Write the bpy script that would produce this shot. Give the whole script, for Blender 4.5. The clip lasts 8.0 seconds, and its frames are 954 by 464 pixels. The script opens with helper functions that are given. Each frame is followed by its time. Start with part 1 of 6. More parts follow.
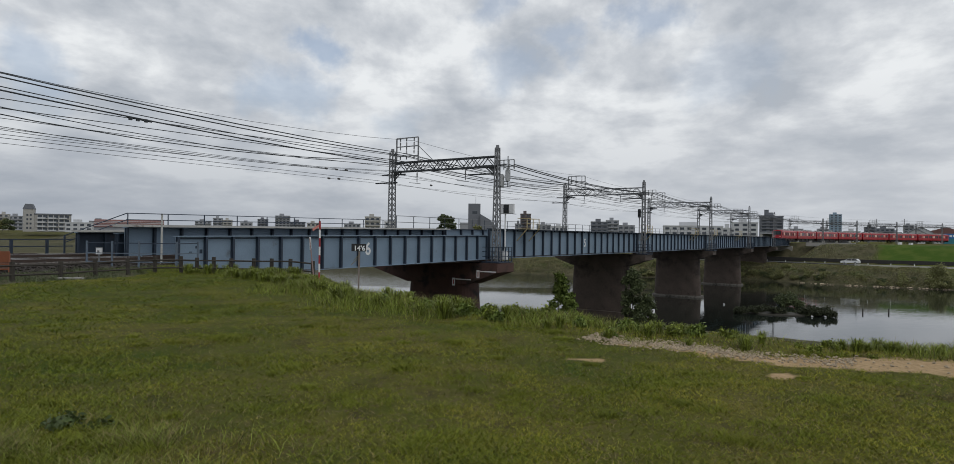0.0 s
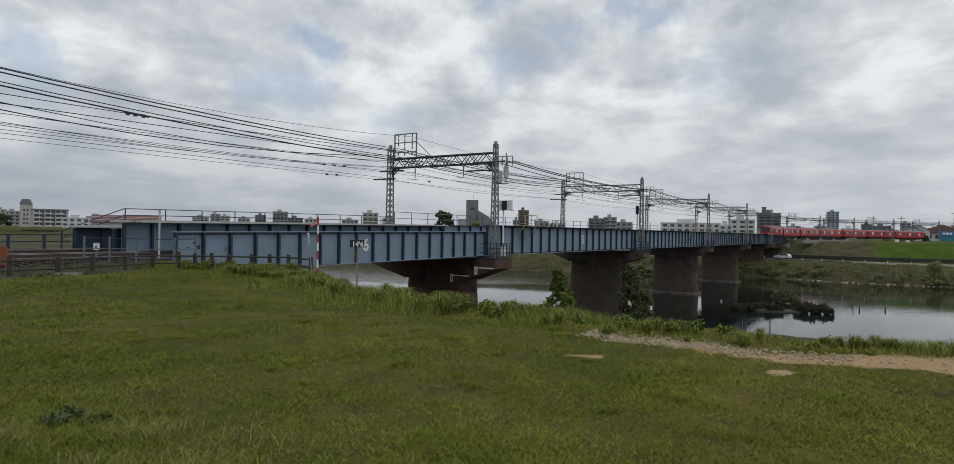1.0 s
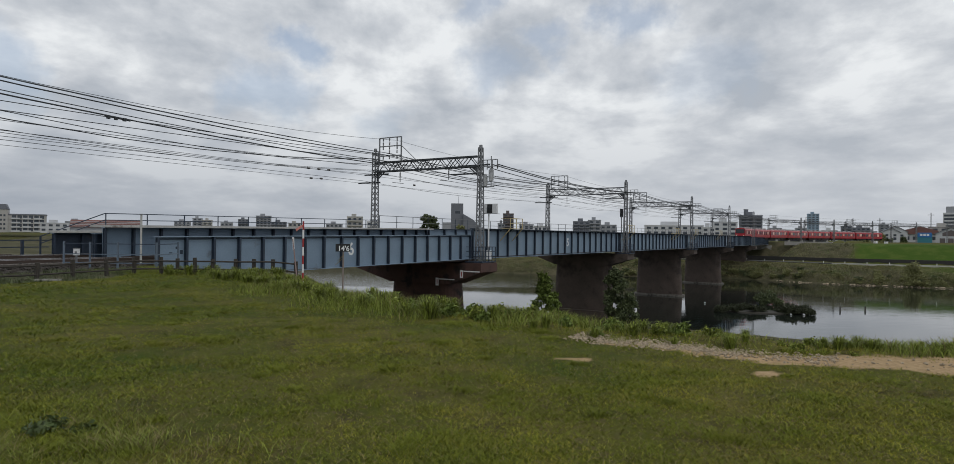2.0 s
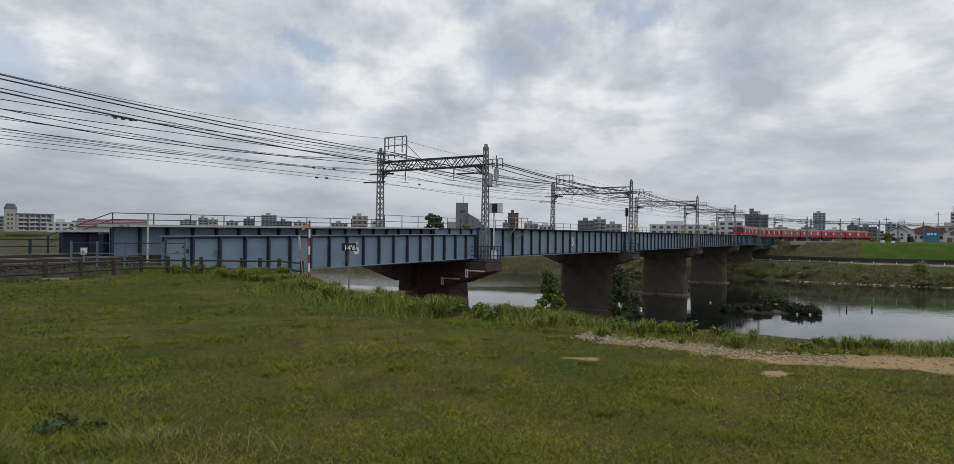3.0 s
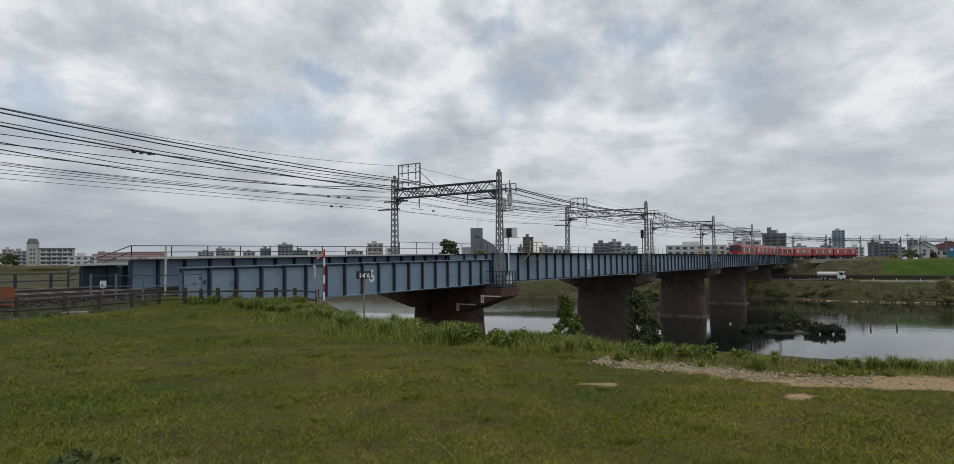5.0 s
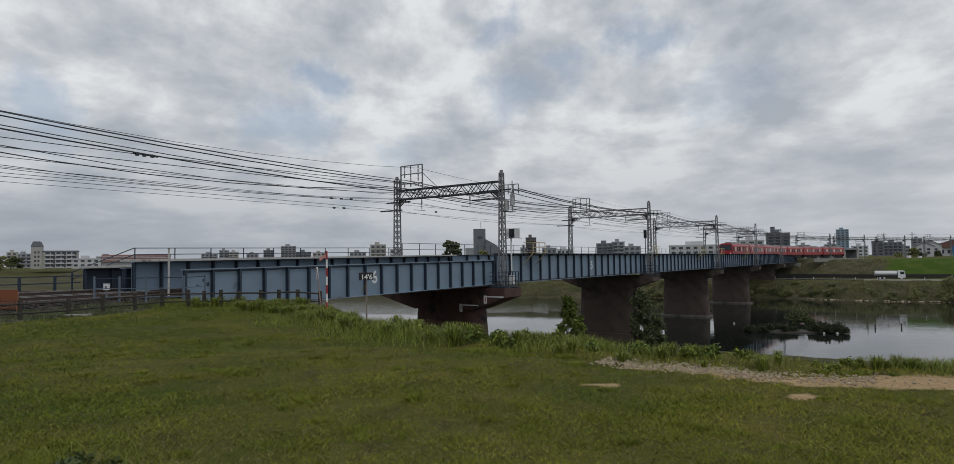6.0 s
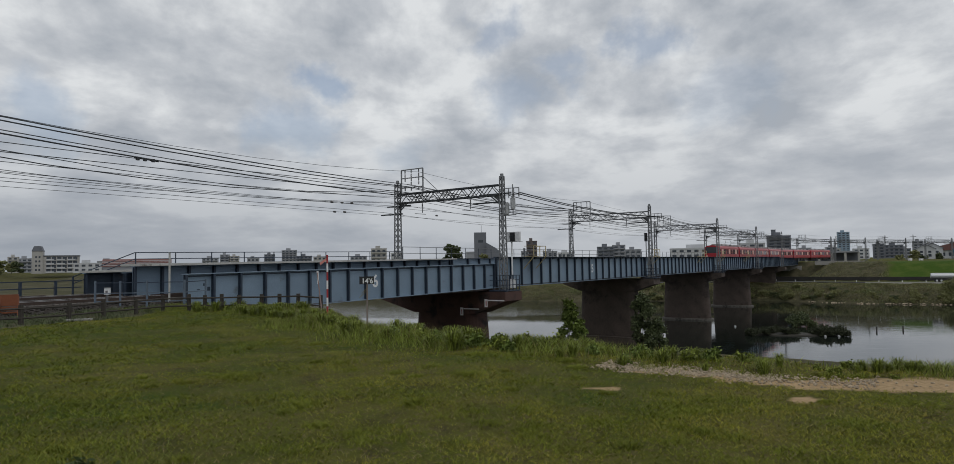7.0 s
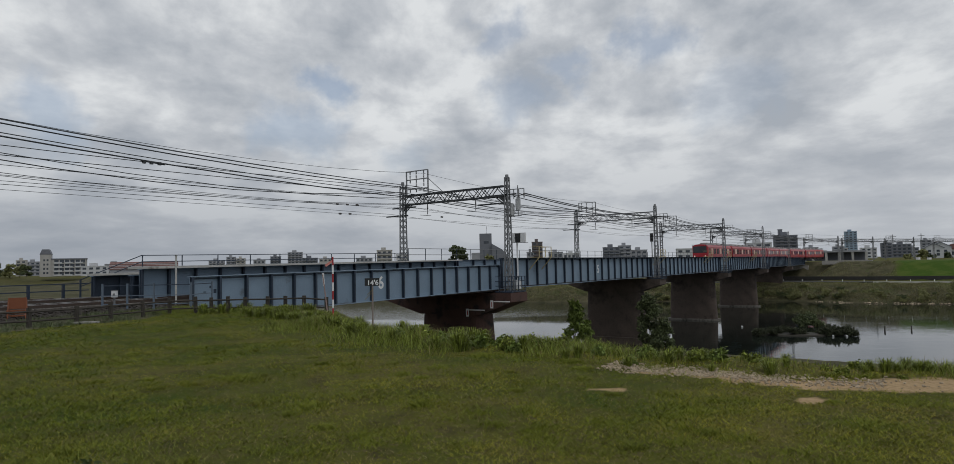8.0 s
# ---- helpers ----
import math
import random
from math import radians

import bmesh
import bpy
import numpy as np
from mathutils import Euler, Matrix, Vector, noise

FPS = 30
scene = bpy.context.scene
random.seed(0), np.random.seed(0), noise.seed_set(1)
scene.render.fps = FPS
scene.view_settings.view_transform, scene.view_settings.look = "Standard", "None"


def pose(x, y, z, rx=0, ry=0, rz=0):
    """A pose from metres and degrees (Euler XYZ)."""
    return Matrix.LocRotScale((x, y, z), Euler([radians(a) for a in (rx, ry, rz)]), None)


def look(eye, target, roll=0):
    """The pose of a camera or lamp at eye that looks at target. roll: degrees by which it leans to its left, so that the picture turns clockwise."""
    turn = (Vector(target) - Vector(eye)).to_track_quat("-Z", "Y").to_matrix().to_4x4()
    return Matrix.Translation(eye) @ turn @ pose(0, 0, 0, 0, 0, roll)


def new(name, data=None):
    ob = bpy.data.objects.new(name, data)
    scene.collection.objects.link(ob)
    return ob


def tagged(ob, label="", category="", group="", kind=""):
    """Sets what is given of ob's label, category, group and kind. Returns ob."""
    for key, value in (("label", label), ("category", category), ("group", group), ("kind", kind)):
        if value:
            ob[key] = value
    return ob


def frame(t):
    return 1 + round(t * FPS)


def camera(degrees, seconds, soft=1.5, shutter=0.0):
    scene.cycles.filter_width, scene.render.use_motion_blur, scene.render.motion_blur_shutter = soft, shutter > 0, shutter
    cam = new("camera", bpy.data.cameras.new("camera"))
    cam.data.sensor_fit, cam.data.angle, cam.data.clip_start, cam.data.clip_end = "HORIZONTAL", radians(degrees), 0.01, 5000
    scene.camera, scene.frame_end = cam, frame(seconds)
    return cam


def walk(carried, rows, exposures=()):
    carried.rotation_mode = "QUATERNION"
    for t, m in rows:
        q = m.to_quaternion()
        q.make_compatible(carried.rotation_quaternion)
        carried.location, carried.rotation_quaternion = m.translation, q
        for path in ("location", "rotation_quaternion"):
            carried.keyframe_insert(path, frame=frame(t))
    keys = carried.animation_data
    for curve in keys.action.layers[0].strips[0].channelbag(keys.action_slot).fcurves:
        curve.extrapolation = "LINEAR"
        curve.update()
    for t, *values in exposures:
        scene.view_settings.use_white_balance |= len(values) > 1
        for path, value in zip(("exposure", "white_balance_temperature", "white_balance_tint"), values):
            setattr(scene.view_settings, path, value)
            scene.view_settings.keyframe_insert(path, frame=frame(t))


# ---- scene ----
cam = camera(74.0, 8.0, 0.8)
# the eye stands on the lawn, held by hand, 1.65 m over the grass
walk(cam, [
    (0, pose(0.000, -0.000, 1.650, 90.260, -0.770, 0.000)),
    (0.5, pose(-0.008, -0.002, 1.649, 90.197, -0.815, -0.081)),
    (1, pose(-0.017, 0.005, 1.646, 89.938, -0.912, -0.196)),
    (1.5, pose(-0.044, 0.013, 1.652, 90.014, -0.768, -0.701)),
    (1.7, pose(-0.050, 0.014, 1.652, 90.214, -0.639, -1.207)),
    (2.8, pose(-0.085, 0.019, 1.649, 90.289, -0.658, -1.781)),
    (3, pose(-0.091, 0.020, 1.649, 90.196, -0.649, -1.129)),
    (3.2, pose(-0.106, 0.020, 1.651, 90.323, -0.196, -0.283)),
    (3.5, pose(-0.127, 0.020, 1.655, 90.629, 0.125, -1.766)),
    (3.8, pose(-0.117, 0.022, 1.656, 91.550, -0.630, -1.660)),
    (4, pose(-0.110, 0.023, 1.657, 92.001, -0.193, -1.040)),
    (4.2, pose(-0.094, 0.030, 1.657, 92.359, 0.210, -0.006)),
    (4.5, pose(-0.070, 0.042, 1.656, 92.635, 0.552, 0.950)),
    (4.7, pose(-0.067, 0.047, 1.657, 92.508, 0.514, 0.205)),
    (5.8, pose(-0.049, 0.058, 1.660, 92.443, 0.741, 0.490)),
    (6, pose(-0.045, 0.060, 1.661, 92.539, 0.807, 0.515)),
    (6.5, pose(-0.040, 0.075, 1.660, 92.534, 0.937, 0.588)),
    (7, pose(-0.040, 0.061, 1.662, 92.865, 0.949, 0.583)),
    (7.5, pose(-0.035, 0.074, 1.663, 92.930, 1.046, 0.755)),
    (8, pose(-0.029, 0.064, 1.664, 92.978, 1.212, 1.086)),
], ((0.0, 0.0), (3.0, 0.0), (4.5, 0.02), (6.0, -0.15), (8.0, -0.21)))

# ---- world, sun ----
U = Vector((0.5475, 0.8368, 0.0))      # along the bridge
N = Vector((-0.8368, 0.5475, 0.0))     # across it, away from the lawn
WATER = -9.5
DATUM = 1.65                           # a level near the girder tops

world = bpy.data.worlds.new("overcast_sky")
scene.world = world
world.use_nodes = True


def sky():
    nt = world.node_tree
    nt.nodes.clear()
    L = nt.links.new
    out = nt.nodes.new("ShaderNodeOutputWorld")
    bg = nt.nodes.new("ShaderNodeBackground")
    st = nt.nodes.new("ShaderNodeTexSky")
    st.sky_type = "NISHITA"
    st.sun_disc = False
    st.sun_elevation = radians(58)
    st.sun_rotation = radians(150)
    tc = nt.nodes.new("ShaderNodeTexCoord")
    sep = nt.nodes.new("ShaderNodeSeparateXYZ")
    L(tc.outputs["Generated"], sep.inputs[0])
    # the cloud deck flattens towards the horizon
    up = nt.nodes.new("ShaderNodeMath"); up.operation = "MAXIMUM"; up.inputs[1].default_value = 0.0
    L(sep.outputs["Z"], up.inputs[0])
    add = nt.nodes.new("ShaderNodeMath"); add.operation = "ADD"; add.inputs[1].default_value = 0.40
    L(up.outputs[0], add.inputs[0])
    low = nt.nodes.new("ShaderNodeMath"); low.operation = "DIVIDE"
    L(up.outputs[0], low.inputs[0]); L(add.outputs[0], low.inputs[1])
    mp = nt.nodes.new("ShaderNodeCombineXYZ")
    L(sep.outputs["X"], mp.inputs["X"])
    deep = nt.nodes.new("ShaderNodeMath"); deep.operation = "MULTIPLY"; deep.inputs[1].default_value = 0.4
    L(sep.outputs["Y"], deep.inputs[0]); L(deep.outputs[0], mp.inputs["Y"])
    tall = nt.nodes.new("ShaderNodeMath"); tall.operation = "MULTIPLY"; tall.inputs[1].default_value = 1.8
    L(low.outputs[0], tall.inputs[0]); L(tall.outputs[0], mp.inputs["Z"])
    n1 = nt.nodes.new("ShaderNodeTexNoise")
    n1.inputs["Scale"].default_value = 3.4; n1.inputs["Detail"].default_value = 4; n1.inputs["Roughness"].default_value = 0.5
    n2 = nt.nodes.new("ShaderNodeTexNoise")
    n2.inputs["Scale"].default_value = 8.0; n2.inputs["Detail"].default_value = 6; n2.inputs["Roughness"].default_value = 0.56
    n2.inputs["Distortion"].default_value = 0.1
    L(mp.outputs[0], n1.inputs["Vector"]); L(mp.outputs[0], n2.inputs["Vector"])
    # shade of the cloud
    mixn = nt.nodes.new("ShaderNodeMath"); mixn.operation = "MULTIPLY_ADD"; mixn.inputs[1].default_value = 0.62
    L(n2.outputs["Fac"], mixn.inputs[0])
    half = nt.nodes.new("ShaderNodeMath"); half.operation = "MULTIPLY"; half.inputs[1].default_value = 0.38
    L(n1.outputs["Fac"], half.inputs[0]); L(half.outputs[0], mixn.inputs[2])
    ramp = nt.nodes.new("ShaderNodeValToRGB")
    e = ramp.color_ramp.elements
    e[0].position, e[0].color = 0.38, (0.43, 0.468, 0.52, 1)
    e[1].position, e[1].color = 0.575, (0.82, 0.845, 0.865, 1)
    m = e.new(0.48); m.color = (0.595, 0.625, 0.665, 1)
    L(mixn.outputs[0], ramp.inputs[0])
    # thin places let the blue through: a few ragged openings, by bearing and height
    rag = nt.nodes.new("ShaderNodeTexNoise")
    rag.inputs["Scale"].default_value = 9.0; rag.inputs["Detail"].default_value = 5; rag.inputs["Roughness"].default_value = 0.6
    L(tc.outputs["Generated"], rag.inputs["Vector"])
    shift = nt.nodes.new("ShaderNodeVectorMath"); shift.operation = "MULTIPLY_ADD"
    shift.inputs[1].default_value = (0.22, 0.0, 0.14)
    L(rag.outputs["Color"], shift.inputs[0]); L(tc.outputs["Generated"], shift.inputs[2])
    flat = nt.nodes.new("ShaderNodeVectorMath"); flat.operation = "MULTIPLY"
    flat.inputs[1].default_value = (1.0, 0.0, 1.35)
    L(shift.outputs[0], flat.inputs[0])
    gap = None
    for dx, dz, rad, amount in ((-0.245, 0.272, 0.05, 0.8), (0.053, 0.255, 0.065, 0.5), (0.138, 0.294, 0.045, 0.55), (0.245, 0.31, 0.06, 0.7),
                                (-0.29, 0.2, 0.07, 0.6), (-0.577, 0.205, 0.07, 0.6), (0.02, 0.352, 0.05, 0.6), (-0.1, 0.17, 0.05, 0.35), (0.36, 0.23, 0.06, 0.3)):
        dist = nt.nodes.new("ShaderNodeVectorMath"); dist.operation = "DISTANCE"
        dist.inputs[1].default_value = (dx + 0.11, 0.0, (dz + 0.07) * 1.35)
        L(flat.outputs[0], dist.inputs[0])
        r = nt.nodes.new("ShaderNodeMapRange"); r.interpolation_type = "SMOOTHSTEP"
        r.inputs["From Min"].default_value, r.inputs["From Max"].default_value = rad * 0.25, rad * 1.15
        r.inputs["To Min"].default_value, r.inputs["To Max"].default_value = amount, 0.0
        L(dist.outputs["Value"], r.inputs["Value"])
        if gap is None:
            gap = r
        else:
            k = nt.nodes.new("ShaderNodeMath"); k.operation = "MAXIMUM"
            L(gap.outputs[0], k.inputs[0]); L(r.outputs[0], k.inputs[1])
            gap = k
    sk = nt.nodes.new("ShaderNodeVectorMath"); sk.operation = "SCALE"; sk.inputs["Scale"].default_value = 0.11
    L(st.outputs[0], sk.inputs[0])
    veil = nt.nodes.new("ShaderNodeMix"); veil.data_type = "RGBA"; veil.inputs["Factor"].default_value = 0.4
    L(sk.outputs[0], veil.inputs["A"]); veil.inputs["B"].default_value = (0.52, 0.58, 0.67, 1)
    mx = nt.nodes.new("ShaderNodeMix"); mx.data_type = "RGBA"
    L(gap.outputs[0], mx.inputs["Factor"]); L(ramp.outputs[0], mx.inputs["A"]); L(veil.outputs[2], mx.inputs["B"])
    # haze near the horizon
    hz = nt.nodes.new("ShaderNodeMapRange")
    hz.inputs["From Min"].default_value = 0.0; hz.inputs["From Max"].default_value = 0.22
    hz.inputs["To Min"].default_value = 0.8; hz.inputs["To Max"].default_value = 0.0
    L(up.outputs[0], hz.inputs["Value"])
    mh = nt.nodes.new("ShaderNodeMix"); mh.data_type = "RGBA"
    # the haze is heavier upstream
    side = nt.nodes.new("ShaderNodeMapRange"); side.interpolation_type = "SMOOTHSTEP"
    side.inputs["From Min"].default_value = -0.75; side.inputs["From Max"].default_value = 0.5
    L(sep.outputs["X"], side.inputs["Value"])
    hc = nt.nodes.new("ShaderNodeMix"); hc.data_type = "RGBA"
    L(side.outputs[0], hc.inputs["Factor"]); hc.inputs["A"].default_value = (0.31, 0.345, 0.40, 1); hc.inputs["B"].default_value = (0.48, 0.51, 0.555, 1)
    L(hz.outputs[0], mh.inputs["Factor"]); L(mx.outputs[2], mh.inputs["A"]); L(hc.outputs[2], mh.inputs["B"])
    L(mh.outputs[2], bg.inputs["Color"])
    bg.inputs["Strength"].default_value = 1.0
    L(bg.outputs[0], out.inputs[0])


sky()
sun = new("sun", bpy.data.lights.new("sun", "SUN"))
sun.data.energy, sun.data.angle, sun.data.color = 0.6, radians(25), (1.0, 0.96, 0.9)
sun.matrix_world = look((30, -50, 90), (0, 0, 0))


# ---- materials ----
def mat(name, color, rough=0.7, metal=0.0, scale=6.0, vary=0.25, bump=0.15, dirt=None, dirt_at=0.6, fine=None, island=False, spec=0.4, obj_random=0.0):
    """Colour with grain at two sizes, stains of the colour dirt, and fine relief."""
    m = bpy.data.materials.new(name)
    m.use_nodes = True
    nt = m.node_tree
    L = nt.links.new
    b = nt.nodes["Principled BSDF"]
    b.inputs["Roughness"].default_value, b.inputs["Metallic"].default_value = rough, metal
    b.inputs["Specular IOR Level"].default_value = spec
    tc = nt.nodes.new("ShaderNodeTexCoord")
    a = nt.nodes.new("ShaderNodeTexNoise")
    a.inputs["Scale"].default_value, a.inputs["Detail"].default_value = scale, 6
    f = nt.nodes.new("ShaderNodeTexNoise")
    f.inputs["Scale"].default_value, f.inputs["Detail"].default_value = fine or scale * 9, 4
    L(tc.outputs["Object"], a.inputs["Vector"]); L(tc.outputs["Object"], f.inputs["Vector"])
    s = nt.nodes.new("ShaderNodeMath"); s.operation = "ADD"
    L(a.outputs["Fac"], s.inputs[0]); L(f.outputs["Fac"], s.inputs[1])
    last = s.outputs[0]
    if island:
        geo = nt.nodes.new("ShaderNodeNewGeometry")
        s2 = nt.nodes.new("ShaderNodeMath"); s2.operation = "MULTIPLY_ADD"; s2.inputs[1].default_value = 0.9 * island
        L(geo.outputs["Random Per Island"], s2.inputs[0]); L(last, s2.inputs[2])
        s3 = nt.nodes.new("ShaderNodeMath"); s3.operation = "SUBTRACT"; s3.inputs[1].default_value = 0.45 * island
        L(s2.outputs[0], s3.inputs[0]); last = s3.outputs[0]
    if obj_random:
        oi = nt.nodes.new("ShaderNodeObjectInfo")
        s2 = nt.nodes.new("ShaderNodeMath"); s2.operation = "MULTIPLY_ADD"; s2.inputs[1].default_value = obj_random
        L(oi.outputs["Random"], s2.inputs[0]); L(last, s2.inputs[2])
        s3 = nt.nodes.new("ShaderNodeMath"); s3.operation = "SUBTRACT"; s3.inputs[1].default_value = obj_random / 2
        L(s2.outputs[0], s3.inputs[0]); last = s3.outputs[0]
    r = nt.nodes.new("ShaderNodeMapRange")
    r.inputs["From Min"].default_value, r.inputs["From Max"].default_value = 0.55, 1.45
    r.inputs["To Min"].default_value, r.inputs["To Max"].default_value = 1 - vary, 1 + vary
    L(last, r.inputs["Value"])
    c = nt.nodes.new("ShaderNodeVectorMath"); c.operation = "SCALE"
    c.inputs[0].default_value = color[:3]
    L(r.outputs[0], c.inputs["Scale"])
    col = c.outputs[0]
    if dirt:
        d = nt.nodes.new("ShaderNodeTexNoise")
        d.inputs["Scale"].default_value, d.inputs["Detail"].default_value, d.inputs["Roughness"].default_value = scale * 0.6, 8, 0.68
        L(tc.outputs["Object"], d.inputs["Vector"])
        rr = nt.nodes.new("ShaderNodeMapRange")
        rr.inputs["From Min"].default_value, rr.inputs["From Max"].default_value = dirt_at, dirt_at + 0.14
        L(d.outputs["Fac"], rr.inputs["Value"])
        mx = nt.nodes.new("ShaderNodeMix"); mx.data_type = "RGBA"
        L(rr.outputs[0], mx.inputs["Factor"]); L(col, mx.inputs["A"]); mx.inputs["B"].default_value = (*dirt, 1)
        col = mx.outputs[2]
    L(col, b.inputs["Base Color"])
    if bump:
        bp = nt.nodes.new("ShaderNodeBump")
        bp.inputs["Strength"].default_value, bp.inputs["Distance"].default_value = bump, 0.02
        L(f.outputs["Fac"], bp.inputs["Height"]); L(bp.outputs[0], b.inputs["Normal"])
    return m


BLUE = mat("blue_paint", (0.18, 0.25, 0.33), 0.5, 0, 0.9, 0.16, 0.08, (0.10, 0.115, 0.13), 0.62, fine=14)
# grimy blue; its near-black base also holds shade for ribs and rear girders
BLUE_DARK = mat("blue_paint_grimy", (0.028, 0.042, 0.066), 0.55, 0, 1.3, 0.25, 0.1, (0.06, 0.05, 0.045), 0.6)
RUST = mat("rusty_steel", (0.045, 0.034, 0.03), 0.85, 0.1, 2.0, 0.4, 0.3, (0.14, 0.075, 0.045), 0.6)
GALV = mat("galvanised_steel", (0.19, 0.196, 0.205), 0.6, 0.1, 3.0, 0.25, 0.05)
WIRE = mat("wire_black", (0.045, 0.05, 0.055), 0.5, 0.4, 2.0, 0.2, 0.0)
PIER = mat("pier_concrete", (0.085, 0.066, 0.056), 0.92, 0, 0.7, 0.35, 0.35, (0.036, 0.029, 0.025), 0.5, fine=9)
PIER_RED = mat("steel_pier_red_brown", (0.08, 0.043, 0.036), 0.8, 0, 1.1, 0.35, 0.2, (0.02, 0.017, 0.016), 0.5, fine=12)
CONC = mat("concrete", (0.33, 0.32, 0.30), 0.9, 0, 1.2, 0.2, 0.25, (0.17, 0.16, 0.145), 0.58)
WHITE = mat("white_paint", (0.72, 0.73, 0.74), 0.5, 0, 3.0, 0.1, 0.03, (0.45, 0.43, 0.4), 0.66)
BLACK = mat("black_paint", (0.02, 0.021, 0.023), 0.45, 0, 4.0, 0.2, 0.03)
YELLOW = mat("faded_yellow_paint", (0.46, 0.38, 0.21), 0.6, 0, 3.0, 0.2, 0.05, (0.16, 0.13, 0.1), 0.62)
RED = mat("red_pole_paint", (0.33, 0.03, 0.035), 0.5, 0, 5.0, 0.15, 0.03)
ORANGE = mat("orange_plastic", (0.19, 0.062, 0.026), 0.5, 0, 5.0, 0.2, 0.03, (0.2, 0.1, 0.05), 0.62)
WOOD = mat("weathered_post", (0.05, 0.044, 0.037), 0.9, 0, 4.0, 0.35, 0.4)
BALLAST = mat("ballast_stone", (0.04, 0.034, 0.03), 0.95, 0, 5.0, 0.5, 0.9, (0.06, 0.05, 0.042), 0.55, fine=28)
SLEEPER = mat("sleeper", (0.11, 0.096, 0.082), 0.9, 0, 4.0, 0.3, 0.3)
RAIL = mat("rail_steel", (0.075, 0.055, 0.046), 0.5, 0.5, 3.0, 0.2, 0.05)
SHEET = mat("walkway_plate", (0.44, 0.44, 0.42), 0.8, 0, 2.0, 0.25, 0.1, (0.14, 0.12, 0.1), 0.58)
TRAIN_RED = mat("train_red_paint", (0.37, 0.014, 0.024), 0.32, 0, 1.2, 0.08, 0.0, spec=0.5)
TRAIN_ROOF = mat("train_roof_grey", (0.30, 0.27, 0.27), 0.7, 0, 2.0, 0.15, 0.05)
UNDER = mat("underframe_dark", (0.035, 0.034, 0.035), 0.8, 0, 3.0, 0.3, 0.1)
RUBBER = mat("tyre_rubber", (0.025, 0.025, 0.026), 0.85, 0, 6.0, 0.2, 0.1)
CAR_WHITE = mat("car_white_paint", (0.74, 0.75, 0.76), 0.25, 0, 2.0, 0.04, 0.0, spec=0.5)
TANK = mat("tank_aluminium", (0.60, 0.61, 0.62), 0.35, 0.3, 2.0, 0.1, 0.02)
ROADM = mat("asphalt", (0.06, 0.06, 0.062), 0.9, 0, 0.6, 0.2, 0.3, fine=30)
KERB = mat("path_concrete", (0.42, 0.41, 0.38), 0.9, 0, 1.0, 0.15, 0.2)
LEAF = mat("bush_leaf", (0.2, 0.205, 0.08), 0.6, 0, 0.35, 0.5, 0.0, (0.10, 0.10, 0.045), 0.55, island=True)
LEAF_DARK = mat("bush_leaf_dark", (0.075, 0.095, 0.038), 0.65, 0, 0.35, 0.5, 0.0, island=True)
ISLET_LEAF = mat("islet_leaf", (0.035, 0.042, 0.018), 0.7, 0, 0.5, 0.5, 0.0, island=True)
LEAF_FRESH = mat("leaf_fresh", (0.125, 0.17, 0.038), 0.6, 0, 0.8, 0.45, 0.0, island=True, spec=0.2)
BARK = mat("bark", (0.07, 0.055, 0.045), 0.95, 0, 5.0, 0.35, 0.5)
BLADE = mat("grass_blade", (0.235, 0.232, 0.028), 0.6, 0, 1.1, 0.55, 0.0, (0.195, 0.15, 0.045), 0.52, island=0.35, spec=0.12)
BLADE_LUSH = mat("lush_grass_blade", (0.14, 0.163, 0.018), 0.6, 0, 1.3, 0.5, 0.0, (0.165, 0.145, 0.03), 0.54, island=0.35, spec=0.12)
WEED = mat("weed_blade", (0.17, 0.205, 0.036), 0.6, 0, 0.7, 0.7, 0.0, (0.17, 0.16, 0.075), 0.62, island=True, spec=0.2)
STRAW = mat("dry_straw", (0.215, 0.175, 0.075), 0.8, 0, 2.0, 0.35, 0.0, island=True)
STONE = mat("pebble", (0.38, 0.31, 0.22), 0.9, 0, 6.0, 0.3, 0.2, obj_random=0.6, island=True)


def glass_dark():
    m = mat("window_glass", (0.03, 0.035, 0.04), 0.08, 0, 2.0, 0.2, 0.0, spec=0.6)
    return m


GLASS = glass_dark()


def glow(name, color, strength):
    m = bpy.data.materials.new(name)
    m.use_nodes = True
    b = m.node_tree.nodes["Principled BSDF"]
    b.inputs["Base Color"].default_value = (*color, 1)
    b.inputs["Emission Color"].default_value = (*color, 1)
    b.inputs["Emission Strength"].default_value = strength
    return m


CABIN_LIGHT = glow("lit_saloon_window", (0.7, 0.6, 0.48), 0.14)
HEADLIGHT = glow("headlight_lens", (0.8, 0.72, 0.6), 0.25)


def facade(name, color):
    return mat(name, color, 0.85, 0, 0.15, 0.12, 0.05, tuple(c * 0.75 for c in color), 0.62, fine=2.0)


